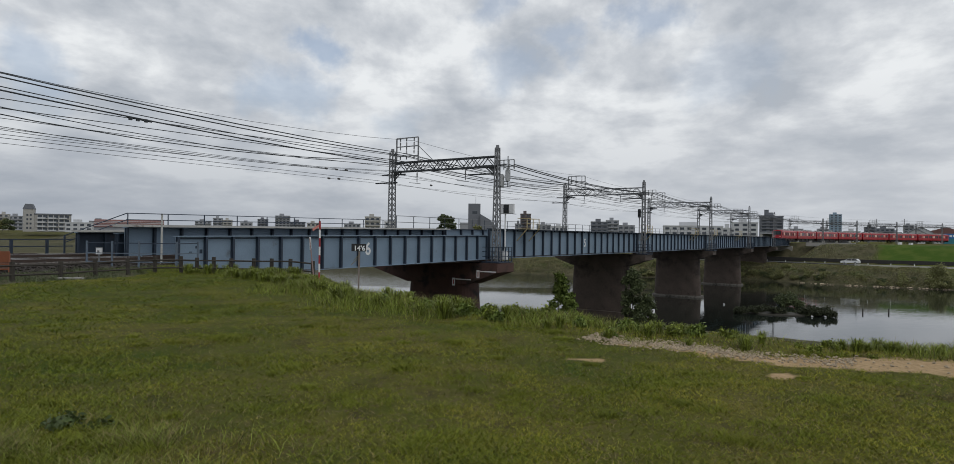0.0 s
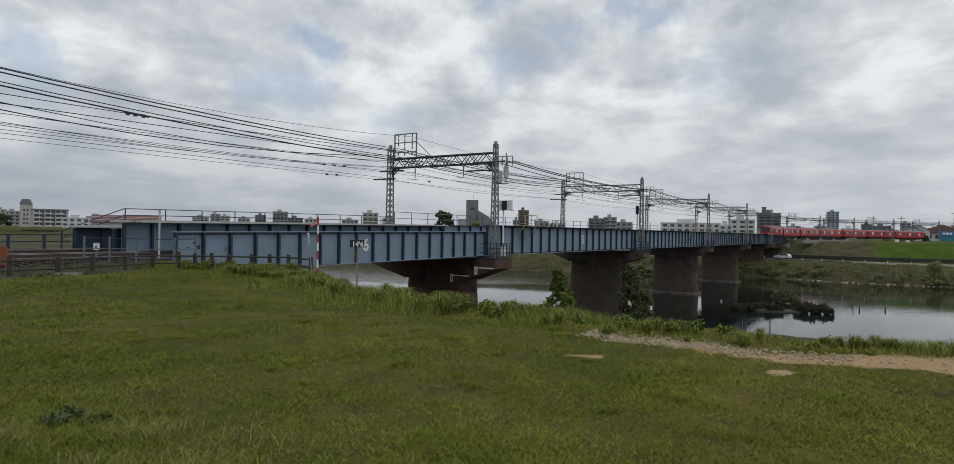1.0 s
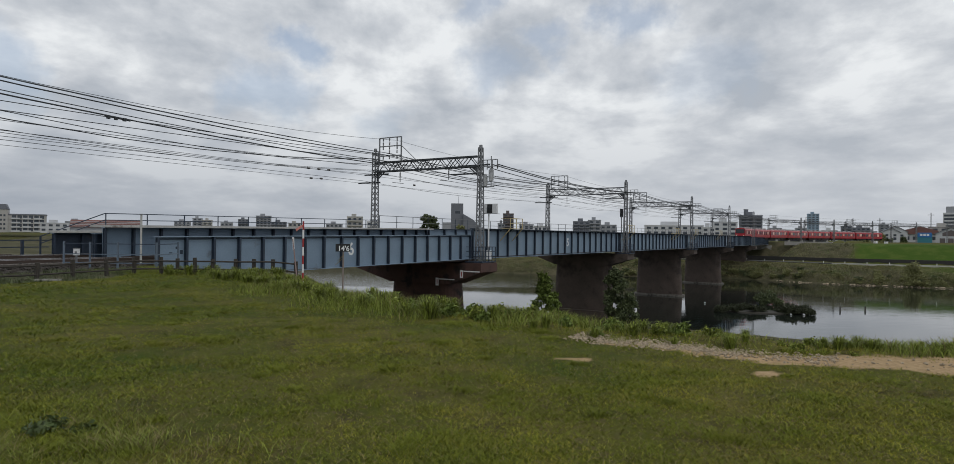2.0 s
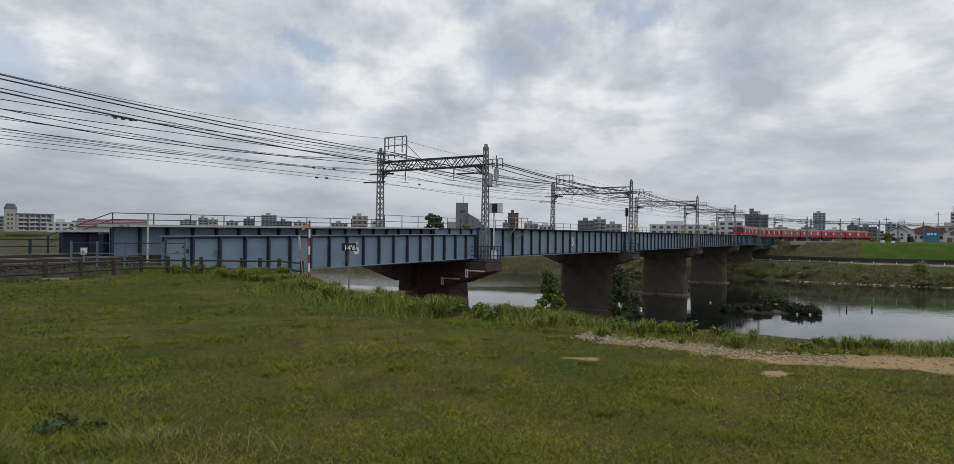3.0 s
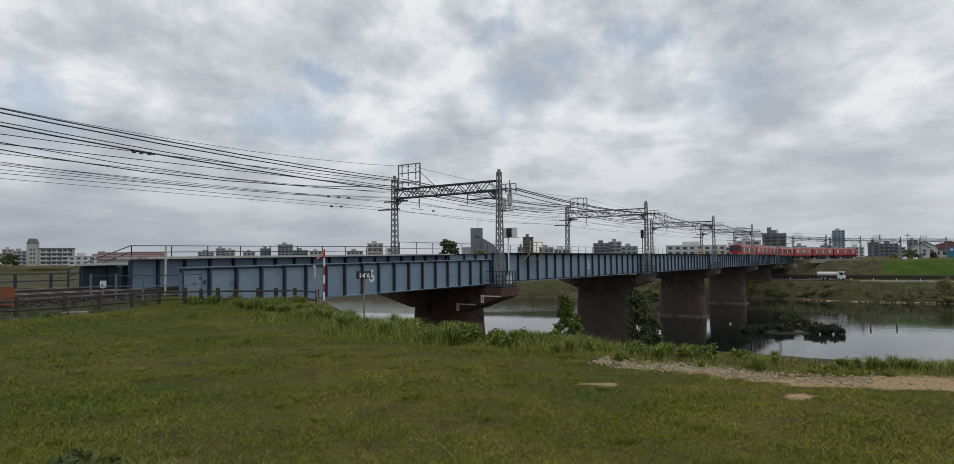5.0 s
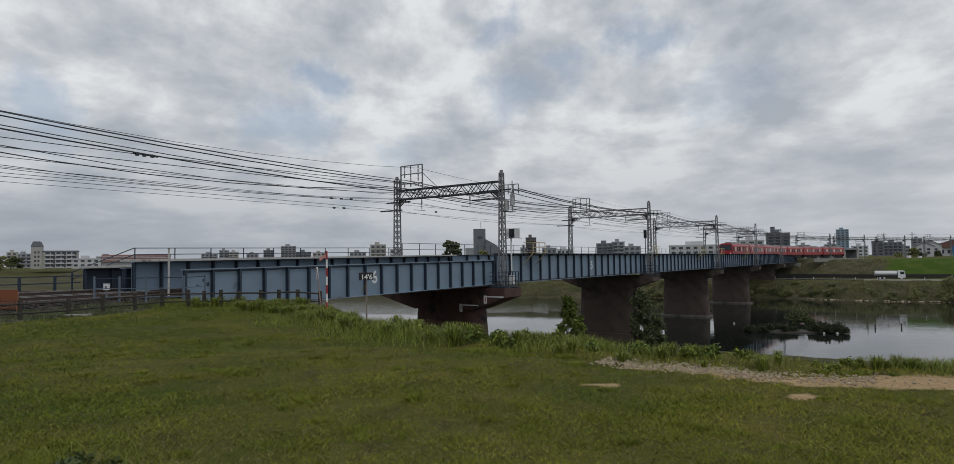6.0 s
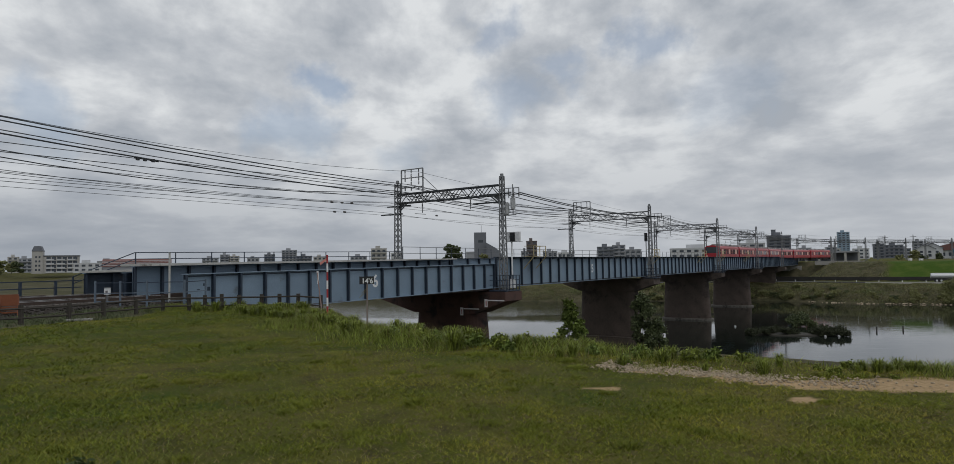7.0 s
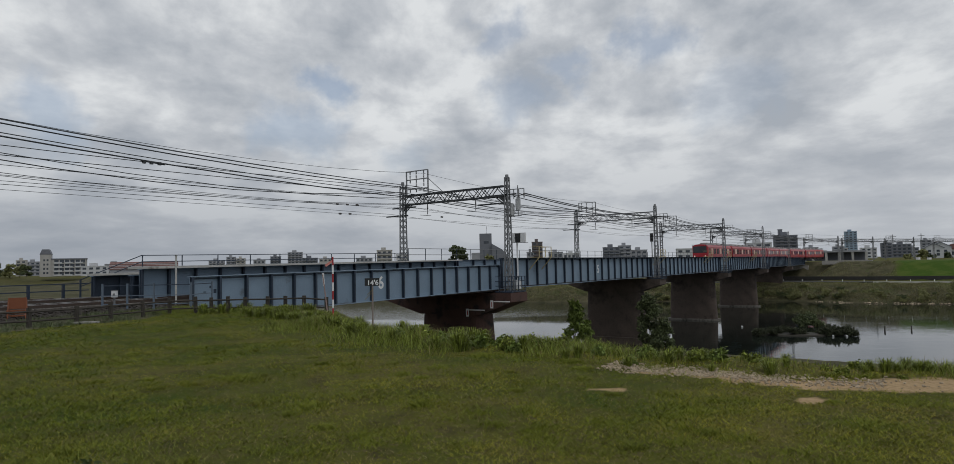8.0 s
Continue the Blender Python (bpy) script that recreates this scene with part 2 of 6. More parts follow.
def water_mat():
    m = bpy.data.materials.new("river_water")
    m.use_nodes = True
    nt = m.node_tree
    L = nt.links.new
    b = nt.nodes["Principled BSDF"]
    b.inputs["Base Color"].default_value = (0.014, 0.018, 0.015, 1)
    b.inputs["Roughness"].default_value = 0.03
    b.inputs["IOR"].default_value = 1.5
    tc = nt.nodes.new("ShaderNodeTexCoord")
    mp = nt.nodes.new("ShaderNodeMapping")
    mp.inputs["Rotation"].default_value = (0, 0, radians(25))
    mp.inputs["Scale"].default_value = (0.35, 1.3, 1.0)
    L(tc.outputs["Object"], mp.inputs[0])
    a = nt.nodes.new("ShaderNodeTexNoise"); a.inputs["Scale"].default_value = 0.9; a.inputs["Detail"].default_value = 4
    L(mp.outputs[0], a.inputs["Vector"])
    c = nt.nodes.new("ShaderNodeTexNoise"); c.inputs["Scale"].default_value = 0.035; c.inputs["Detail"].default_value = 3
    L(tc.outputs["Object"], c.inputs["Vector"])
    # calm and ruffled reaches
    r = nt.nodes.new("ShaderNodeMapRange")
    r.inputs["From Min"].default_value, r.inputs["From Max"].default_value = 0.42, 0.6
    r.inputs["To Min"].default_value, r.inputs["To Max"].default_value = 0.02, 0.12
    L(c.outputs["Fac"], r.inputs["Value"])
    # past mid-river the wind ruffles the water
    xyz = nt.nodes.new("ShaderNodeSeparateXYZ"); L(tc.outputs["Object"], xyz.inputs[0])
    wob = nt.nodes.new("ShaderNodeMath"); wob.operation = "MULTIPLY_ADD"; wob.inputs[1].default_value = 10
    L(c.outputs["Fac"], wob.inputs[0]); L(xyz.outputs["Y"], wob.inputs[2])
    far = nt.nodes.new("ShaderNodeMapRange")
    far.inputs["From Min"].default_value, far.inputs["From Max"].default_value = 138, 142
    far.inputs["To Max"].default_value = 0.42
    L(wob.outputs[0], far.inputs["Value"])
    # only upstream of the bridge
    up = nt.nodes.new("ShaderNodeMapRange")
    up.inputs["From Min"].default_value, up.inputs["From Max"].default_value = 40, 10
    L(xyz.outputs["X"], up.inputs["Value"])
    wind = nt.nodes.new("ShaderNodeMath"); wind.operation = "MULTIPLY"
    L(far.outputs[0], wind.inputs[0]); L(up.outputs[0], wind.inputs[1])
    # and a breezy reach in mid-river below the islet
    reach = nt.nodes.new("ShaderNodeMapRange")
    reach.inputs["From Min"].default_value, reach.inputs["From Max"].default_value = 128, 122
    reach.inputs["To Max"].default_value = 0.1
    L(wob.outputs[0], reach.inputs["Value"])
    down = nt.nodes.new("ShaderNodeMapRange")
    down.inputs["From Min"].default_value, down.inputs["From Max"].default_value = 46, 60
    L(xyz.outputs["X"], down.inputs["Value"])
    breeze = nt.nodes.new("ShaderNodeMath"); breeze.operation = "MULTIPLY_ADD"
    L(reach.outputs[0], breeze.inputs[0]); L(down.outputs[0], breeze.inputs[1]); L(wind.outputs[0], breeze.inputs[2])
    both = nt.nodes.new("ShaderNodeMath"); both.operation = "ADD"
    L(r.outputs[0], both.inputs[0]); L(breeze.outputs[0], both.inputs[1])
    bp = nt.nodes.new("ShaderNodeBump"); bp.inputs["Distance"].default_value = 0.085
    L(both.outputs[0], bp.inputs["Strength"]); L(a.outputs["Fac"], bp.inputs["Height"])
    L(bp.outputs[0], b.inputs["Normal"])
    return m


WATER_M = water_mat()


# ---- mesh building ----
class Geo:
    """Vertices and faces of one mesh, in local metres."""

    def __init__(self):
        self.v, self.f = [], []

    def add(self, verts, faces):
        o = len(self.v)
        self.v.extend(verts)
        self.f.extend([tuple(i + o for i in f) for f in faces])
        return self

    def box(self, x0, x1, y0, y1, z0, z1):
        self.add([(x0, y0, z0), (x1, y0, z0), (x1, y1, z0), (x0, y1, z0), (x0, y0, z1), (x1, y0, z1), (x1, y1, z1), (x0, y1, z1)],
                 [(0, 3, 2, 1), (4, 5, 6, 7), (0, 1, 5, 4), (1, 2, 6, 5), (2, 3, 7, 6), (3, 0, 4, 7)])
        return self

    def bar(self, a, b, w, h=None):
        """A square bar from a to b."""
        a, b = Vector(a), Vector(b)
        d = (b - a).normalized()
        ref = Vector((0, 0, 1)) if abs(d.z) < 0.9 else Vector((1, 0, 0))
        p = d.cross(ref).normalized() * (w / 2)
        q = d.cross(p).normalized() * ((h or w) / 2)
        c = [a - p - q, a + p - q, a + p + q, a - p + q, b - p - q, b + p - q, b + p + q, b - p + q]
        self.add([tuple(i) for i in c], [(0, 1, 2, 3), (4, 7, 6, 5), (0, 4, 5, 1), (1, 5, 6, 2), (2, 6, 7, 3), (3, 7, 4, 0)])
        return self

    def tube(self, pts, r, n=6, r1=None):
        """A round rod along points, tapering to r1."""
        pts = [Vector(p) for p in pts]
        o = len(self.v)
        for i, p in enumerate(pts):
            d = (pts[min(i + 1, len(pts) - 1)] - pts[max(i - 1, 0)]).normalized()
            ref = Vector((0, 0, 1)) if abs(d.z) < 0.9 else Vector((1, 0, 0))
            e = d.cross(ref).normalized()
            g = d.cross(e)
            rr = r if r1 is None else r + (r1 - r) * i / (len(pts) - 1)
            for k in range(n):
                w = 2 * math.pi * k / n
                self.v.append(tuple(p + e * (rr * math.cos(w)) + g * (rr * math.sin(w))))
        for i in range(len(pts) - 1):
            for k in range(n):
                self.f.append((o + i * n + k, o + i * n + (k + 1) % n, o + (i + 1) * n + (k + 1) % n, o + (i + 1) * n + k))
        self.f.append(tuple(o + k for k in range(n))[::-1])
        self.f.append(tuple(o + (len(pts) - 1) * n + k for k in range(n)))
        return self

    def prism(self, outline, z0, z1, axis="z"):
        """An outline of two coordinates, drawn out along the third."""
        n = len(outline)
        put = {"z": lambda a, b, c: (a, b, c), "y": lambda a, b, c: (a, c, b), "x": lambda a, b, c: (c, a, b)}[axis]
        v = [put(a, b, z0) for a, b in outline] + [put(a, b, z1) for a, b in outline]
        f = [tuple(range(n))[::-1], tuple(range(n, 2 * n))] + [(i, (i + 1) % n, n + (i + 1) % n, n + i) for i in range(n)]
        self.add(v, f)
        return self

    def mesh(self, name, material, smooth=False):
        me = bpy.data.meshes.new(name)
        me.from_pydata(self.v, [], self.f)
        bm = bmesh.new()
        bm.from_mesh(me)
        bmesh.ops.recalc_face_normals(bm, faces=bm.faces)
        bm.to_mesh(me)
        bm.free()
        if smooth:
            me.polygons.foreach_set("use_smooth", [True] * len(me.polygons))
        me.materials.append(material)
        return me


def part(name, geo, material, parent, label="", smooth=False):
    """One mesh object under a thing or a part; geo may be a finished mesh."""
    ob = new(name, geo if isinstance(geo, bpy.types.Mesh) else geo.mesh(name, material, smooth))
    ob.parent = parent
    if label:
        tagged(ob, label)
    return ob


def thing(name, m, label, category, group="", kind=""):
    ob = new(name)
    ob.empty_display_size = 0.2
    ob.matrix_world = m
    return tagged(ob, label, category, group, kind)


def solid(name, geo, material, m, label, category, group="", kind="", smooth=False):
    """A thing that is one mesh."""
    ob = new(name, geo.mesh(name, material, smooth))
    ob.matrix_world = m
    return tagged(ob, label, category, group, kind)


def bridge_pose(s, d=0.0, z=0.0):
    """Axes along and across the bridge; s metres along it, d behind its front girder."""
    p = U * s + N * (29.07 + d)
    return Matrix(((U.x, N.x, 0, p.x), (U.y, N.y, 0, p.y), (0, 0, 1, z), (0, 0, 0, 1)))


def at(x, y, z, turn=0.0):
    return pose(x, y, z, 0, 0, turn)


# ---- ground ----
def smooth_noise(x, y, scale, seed):
    """Value noise on arrays."""
    rs = np.random.RandomState(seed)
    t = rs.rand(64, 64)
    a, b = x / scale, y / scale
    i, j = np.floor(a).astype(int), np.floor(b).astype(int)
    fa, fb = a - i, b - j
    fa, fb = fa * fa * (3 - 2 * fa), fb * fb * (3 - 2 * fb)
    g = lambda p, q: t[p % 64, q % 64]
    return (g(i, j) * (1 - fa) + g(i + 1, j) * fa) * (1 - fb) + (g(i, j + 1) * (1 - fa) + g(i + 1, j + 1) * fa) * fb


def far_edge(q):
    return np.interp(q, [-400, -60, -10, 8, 31, 83, 300], [205, 187, 180, 178, 184, 163, 130])


def ground_z(x, y):
    s, q = x * U.x + y * U.y, x * N.x + y * N.y
    edge = np.interp(q, [-6, -0.5, 1, 4, 10, 14, 18, 38, 55], [12.8, 11.4, 10.8, 10.7, 11.2, 12.3, 16.2, 17.5, 40.0]) + (smooth_noise(x, y, 2.3, 3) - 0.5) * 1.2
    a = (s - edge) / (80.0 - edge) * 68.5
    z = np.interp(a, [-30, 0, 1.2, 3, 14, 34, 50, 66, 74, 84], [0.0, 0.0, -0.12, -0.8, -4.4, -6.6, -8.2, -9.3, -10.6, -11.5])
    z = z + (smooth_noise(x, y, 3.1, 5) - 0.5) * 0.10 * np.clip((y + 2) / 8, 0.2, 1) + (smooth_noise(x, y, 0.7, 6) - 0.5) * 0.03
    e = s - far_edge(q)
    zf = np.interp(e, [-14, -4, 0, 3, 9, 15, 16, 23.5, 24.2, 40, 46, 52], [-11.5, -11, -9.5, -8.2, -6.6, -5.1, -5.0, -5.0, -4.7, 0.25, 0.3, 0.3])
    zf = zf + (smooth_noise(x, y, 5.0, 8) - 0.5) * np.interp(e, [0, 3, 14, 16, 24, 30, 44, 60], [0, 0.9, 0.5, 0, 0, 0.5, 0.1, 0.1])
    # the line's last span crosses the road in the open
    cut = np.clip((18 - np.abs(q - 34.5)) / 10, 0, 1) * np.clip((238.5 - s) / 4, 0, 1)
    cut = cut * cut * (3 - 2 * cut)
    zf = zf * (1 - cut) + np.minimum(zf, -4.95) * cut
    return np.where(s > 125, zf, z)


def lawn_edge(s):
    """Where the mown lawn ends before the trackside dirt, across from the eye's line."""
    return np.interp(s, [7, 9.7, 12.3, 14, 17], [21.6, 22.1, 22.9, 24.6, 27.0])


def ground_mat():
    m = bpy.data.materials.new("ground")
    m.use_nodes = True
    nt = m.node_tree
    L = nt.links.new
    b = nt.nodes["Principled BSDF"]
    b.inputs["Roughness"].default_value = 0.95
    b.inputs["Specular IOR Level"].default_value = 0.08
    tc = nt.nodes.new("ShaderNodeTexCoord")

    def nz(scale, detail=6, rough=0.6):
        n = nt.nodes.new("ShaderNodeTexNoise")
        n.inputs["Scale"].default_value, n.inputs["Detail"].default_value, n.inputs["Roughness"].default_value = scale, detail, rough
        L(tc.outputs["Object"], n.inputs["Vector"])
        return n.outputs["Fac"]

    def rng(v, a, c):
        r = nt.nodes.new("ShaderNodeMapRange")
        r.inputs["From Min"].default_value, r.inputs["From Max"].default_value = a, c
        L(v, r.inputs["Value"])
        return r.outputs[0]

    def mix(f, a, c):
        k = nt.nodes.new("ShaderNodeMix"); k.data_type = "RGBA"
        L(f, k.inputs["Factor"])
        for s, v in (("A", a), ("B", c)):
            if isinstance(v, tuple):
                k.inputs[s].default_value = (*v, 1)
            else:
                L(v, k.inputs[s])
        return k.outputs[2]

    grass = mix(rng(nz(0.5), 0.4, 0.62), (0.07, 0.08, 0.012), (0.095, 0.09, 0.021))
    grass = mix(rng(nz(9.0, 8, 0.7), 0.5, 0.68), grass, (0.105, 0.082, 0.042))
    grass = mix(rng(nz(1.4, 8, 0.72), 0.52, 0.66), grass, (0.05, 0.042, 0.017))
    lu = nt.nodes.new("ShaderNodeAttribute"); lu.attribute_name = "lush"
    grass = mix(lu.outputs["Fac"], grass, mix(rng(nz(2.2, 7, 0.7), 0.45, 0.62), (0.042, 0.064, 0.008), (0.066, 0.064, 0.016)))
    # bare strip and worn spots, carried by an attribute of the sheet
    at_ = nt.nodes.new("ShaderNodeAttribute"); at_.attribute_name = "bare"
    sand = mix(rng(nz(14.0, 8, 0.7), 0.35, 0.65), (0.44, 0.315, 0.18), (0.27, 0.19, 0.105))
    k = nt.nodes.new("ShaderNodeMath"); k.operation = "ADD"
    L(at_.outputs["Fac"], k.inputs[0])
    k2 = nt.nodes.new("ShaderNodeMath"); k2.operation = "MULTIPLY_ADD"; k2.inputs[1].default_value = 0.9; k2.inputs[2].default_value = -0.45
    L(nz(3.5, 7, 0.7), k2.inputs[0]); L(k2.outputs[0], k.inputs[1])
    col = mix(rng(k.outputs[0], 0.42, 0.6), grass, sand)
    ab = nt.nodes.new("ShaderNodeAttribute"); ab.attribute_name = "bank"
    bank = mix(rng(nz(0.35, 8, 0.65), 0.42, 0.6), (0.055, 0.055, 0.03), (0.10, 0.09, 0.055))
    col = mix(ab.outputs["Fac"], col, bank)
    al = nt.nodes.new("ShaderNodeAttribute"); al.attribute_name = "levee"
    lev = mix(rng(nz(0.25, 6), 0.45, 0.6), (0.042, 0.08, 0.01), (0.066, 0.098, 0.017))
    col = mix(al.outputs["Fac"], col, lev)
    L(col, b.inputs["Base Color"])
    bp = nt.nodes.new("ShaderNodeBump"); bp.inputs["Strength"].default_value = 0.6; bp.inputs["Distance"].default_value = 0.04
    L(nz(22.0, 8, 0.7), bp.inputs["Height"]); L(bp.outputs[0], b.inputs["Normal"])
    return m


def lush_at(x, y):
    """How green the turf is: thick towards the fence and in patches, thin and worn by the river path."""
    v = 0.36 + 0.07 * np.clip(-x - 1, -4, 6) + 1.5 * (smooth_noise(x, y, 1.9, 55) - 0.5) + 1.1 * (smooth_noise(x, y, 0.6, 56) - 0.5)
    v = v + 0.6 * np.exp(-(((x + 0.4) / 1.0) ** 2 + ((y - 4.7) / 0.55) ** 2))
    return np.clip(v, 0, 1)


def bare_at(x, y):
    """How bare the soil is: the gravelled strip along the lawn's edge and a few worn spots."""
    s, q = x * U.x + y * U.y, x * N.x + y * N.y
    c = np.interp(q, [-6, -0.6, 1.2, 2.9, 3.7], [11.2, 10.1, 9.65, 9.75, 9.6])
    w = np.interp(q, [-6, -0.3, 1.2, 2.9, 3.8, 4.2], [1.0, 0.85, 0.5, 0.35, 0.2, 0.0])
    c = c + (smooth_noise(x, y, 0.8, 61) - 0.5) * 0.35 + (smooth_noise(x, y, 0.28, 62) - 0.5) * 0.22
    w = w * (0.6 + 0.85 * smooth_noise(x, y, 1.3, 63))
    v = np.clip(1.25 - np.abs(s - c) / np.maximum(w, 0.01), 0, 1) * (q < 4.5)
    for cx, cy, rx, ry in ((1.45, 8.5, 0.34, 0.2), (3.84, 7.85, 0.32, 0.16)):
        v = np.maximum(v, np.clip(1.35 - np.hypot((x - cx) / rx, (y - cy) / ry) - 1.1 * (smooth_noise(x, y, 0.22, 64) - 0.5), 0, 1))
    return v


def build_ground():
    def axis(lo, a, b, hi, fine, mid):
        return np.unique(np.concatenate([[-4000, -2000, -1000, -500, -300], np.arange(lo, a, mid), np.arange(a, b, fine), np.arange(b, hi, mid), [500, 800, 1500, 2500, 4500]]))
    xs, ys = axis(-200, -26, 16, 320, 0.35, 3.0), axis(-60, -2, 32, 340, 0.35, 3.0)
    gx, gy = np.meshgrid(xs, ys)
    gz = ground_z(gx, gy)
    gz = np.where((np.abs(gx) > 450) | (gy > 450), 0.3, gz)
    nx, ny = len(xs), len(ys)
    v = np.stack([gx, gy, gz], -1).reshape(-1, 3)
    i = np.arange((ny - 1) * (nx - 1))
    r, c = i // (nx - 1), i % (nx - 1)
    f = np.stack([r * nx + c, r * nx + c + 1, (r + 1) * nx + c + 1, (r + 1) * nx + c], -1)
    me = bpy.data.meshes.new("ground")
    me.from_pydata(v.tolist(), [], f.tolist())
    me.polygons.foreach_set("use_smooth", [True] * len(me.polygons))
    x, y = v[:, 0], v[:, 1]
    s, q = x * U.x + y * U.y, x * N.x + y * N.y
    e = s - far_edge(q)
    bank = np.where(s > 125, np.clip((15 - e) / 2, 0, 1) + np.clip((e - 23) / 2, 0, 1) * np.clip(q - 2.5, 0, 1) * (e < 60), np.clip((s - 14) / 6, 0, 1) * (q < 45) + 0.9 * np.clip((q - 40) / 4, 0, 1) + np.clip((q - lawn_edge(s)) / 0.3, 0, 1) * (s < 17))
    lev = np.where(s > 125, np.clip(3.5 - q, 0, 1) * (e > 23.5) * (e < 60) + 0.7 * np.clip((-4 - q) / 14, 0, 1) * np.clip((e - 8) / 3, 0, 1) * (e < 15.6), 0)
    bank = bank * (1 - np.clip(lev, 0, 1))
    for name, val in (("bare", bare_at(x, y)), ("lush", lush_at(x, y) * (s < 60)), ("bank", np.clip(bank, 0, 1)), ("levee", np.clip(lev, 0, 1))):
        a = me.attributes.new(name, "FLOAT", "POINT")
        a.data.foreach_set("value", val.astype(np.float32))
    me.materials.append(ground_mat())
    tagged(new("ground", me), "mown lawn falling to a weedy river bank", "ground", kind="structure")
    w = Geo()
    w.add([(-1500, 10, WATER), (1500, 10, WATER), (1500, 420, WATER), (-1500, 420, WATER)], [(0, 1, 2, 3)])
    me = bpy.data.meshes.new("water")
    me.from_pydata(w.v, [], w.f)
    me.materials.append(WATER_M)
    tagged(new("water", me), "calm grey-green river water under cloud", "water", kind="structure")


build_ground()


# ---- railway bridge ----
SPANS = [(17.7, 45.9, 6), (46.1, 84.1, 5), (84.3, 122.3, 4), (122.5, 160.5, 3), (160.7, 198.7, 2), (198.9, 237.5, 1)]
GIRDERS = (0.0, 4.66, 5.6, 9.9)        # the four girders, metres behind the front one
TRACKS = (2.33, 7.75)


def girder_levels(k):
    """Top and underside of a span's girders at its two ends."""
    if k == 6:
        return (DATUM - 0.25, DATUM - 0.0, DATUM - 2.32, DATUM - 2.08)
    if k == 1:
        return (DATUM + 0.3, DATUM + 0.1, DATUM - 2.2, DATUM - 2.2)
    return (DATUM + 0.52, DATUM + 0.52, DATUM - 2.08, DATUM - 2.08)


def rail_z(s):
    return float(np.interp(s, [0, 17, 60, 110, 400], [0.32, 0.36, 0.72, 0.85, 0.85]))


def build_span(s0, s1, k):
    n = 18 if k == 6 else 20
    t = thing("girder_span", bridge_pose(s0), "blue-painted steel plate girder railway span with ribbed sides", "bridge span", "bridge spans")
    ln = s1 - s0
    t0, t1, b0, b1 = girder_levels(k)
    for g, d in enumerate(GIRDERS):
        up = (0.0, 0.42, 0.1, 0.1)[g] if k == 6 else 0.0
        # the two rear webs have the deck's shade put into their colour
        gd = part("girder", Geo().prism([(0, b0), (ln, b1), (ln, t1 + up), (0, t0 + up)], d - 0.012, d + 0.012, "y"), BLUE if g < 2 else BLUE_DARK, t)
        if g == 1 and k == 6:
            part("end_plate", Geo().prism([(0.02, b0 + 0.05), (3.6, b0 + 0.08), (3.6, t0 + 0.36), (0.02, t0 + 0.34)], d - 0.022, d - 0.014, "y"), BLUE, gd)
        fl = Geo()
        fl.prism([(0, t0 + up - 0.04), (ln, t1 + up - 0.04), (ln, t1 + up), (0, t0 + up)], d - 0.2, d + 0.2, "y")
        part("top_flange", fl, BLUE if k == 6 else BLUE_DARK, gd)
        fl = Geo().prism([(0, b0), (ln, b1), (ln, b1 + 0.045), (0, b0 + 0.045)], d - 0.23, d + 0.23, "y")
        part("bottom_flange", fl, BLUE, gd)
        h = (t0 + t1 - b0 - b1) / 2 + up - 0.1
        # ribs are near black: the shade on their sides is in the colour
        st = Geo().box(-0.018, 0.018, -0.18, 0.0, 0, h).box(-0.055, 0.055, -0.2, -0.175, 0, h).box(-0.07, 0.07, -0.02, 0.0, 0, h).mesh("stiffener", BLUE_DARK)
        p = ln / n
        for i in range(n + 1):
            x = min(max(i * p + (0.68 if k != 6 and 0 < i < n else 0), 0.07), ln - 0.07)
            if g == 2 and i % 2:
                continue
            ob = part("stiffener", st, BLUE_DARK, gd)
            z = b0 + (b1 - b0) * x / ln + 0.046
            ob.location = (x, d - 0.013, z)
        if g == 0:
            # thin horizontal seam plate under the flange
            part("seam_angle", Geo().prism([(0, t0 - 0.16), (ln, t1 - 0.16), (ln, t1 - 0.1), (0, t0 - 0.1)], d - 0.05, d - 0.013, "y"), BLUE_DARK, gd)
    # cross beams and floor of both tracks
    for c in TRACKS:
        z0 = b0 + 0.5
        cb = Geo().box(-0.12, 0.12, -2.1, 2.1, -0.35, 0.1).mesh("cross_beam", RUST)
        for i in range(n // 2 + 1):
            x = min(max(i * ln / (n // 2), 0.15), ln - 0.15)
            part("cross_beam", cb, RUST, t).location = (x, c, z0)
        for o in (-0.8, 0.8):
            fl = Geo().prism([(0, rail_z(s0) - 0.75), (ln, rail_z(s1) - 0.75), (ln, rail_z(s1) - 0.36), (0, rail_z(s0) - 0.36)], c + o - 0.1, c + o + 0.1, "y")
            part("stringer", fl, RUST, t)
        for i in range(int(ln / 0.75)):
            x = 0.4 + i * 0.75
            part("sleeper", BRIDGE_SLEEPER, SLEEPER, t).location = (x, c, rail_z(s0 + x) - 0.16)
        for o in (-0.55, 0.55):
            r = Geo().prism([(0, rail_z(s0) - 0.15), (ln, rail_z(s1) - 0.15), (ln, rail_z(s1)), (0, rail_z(s0))], c + o - 0.035, c + o + 0.035, "y")
            part("rail", r, RAIL, t)
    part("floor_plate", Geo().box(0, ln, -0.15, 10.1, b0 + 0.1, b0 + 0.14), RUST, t)
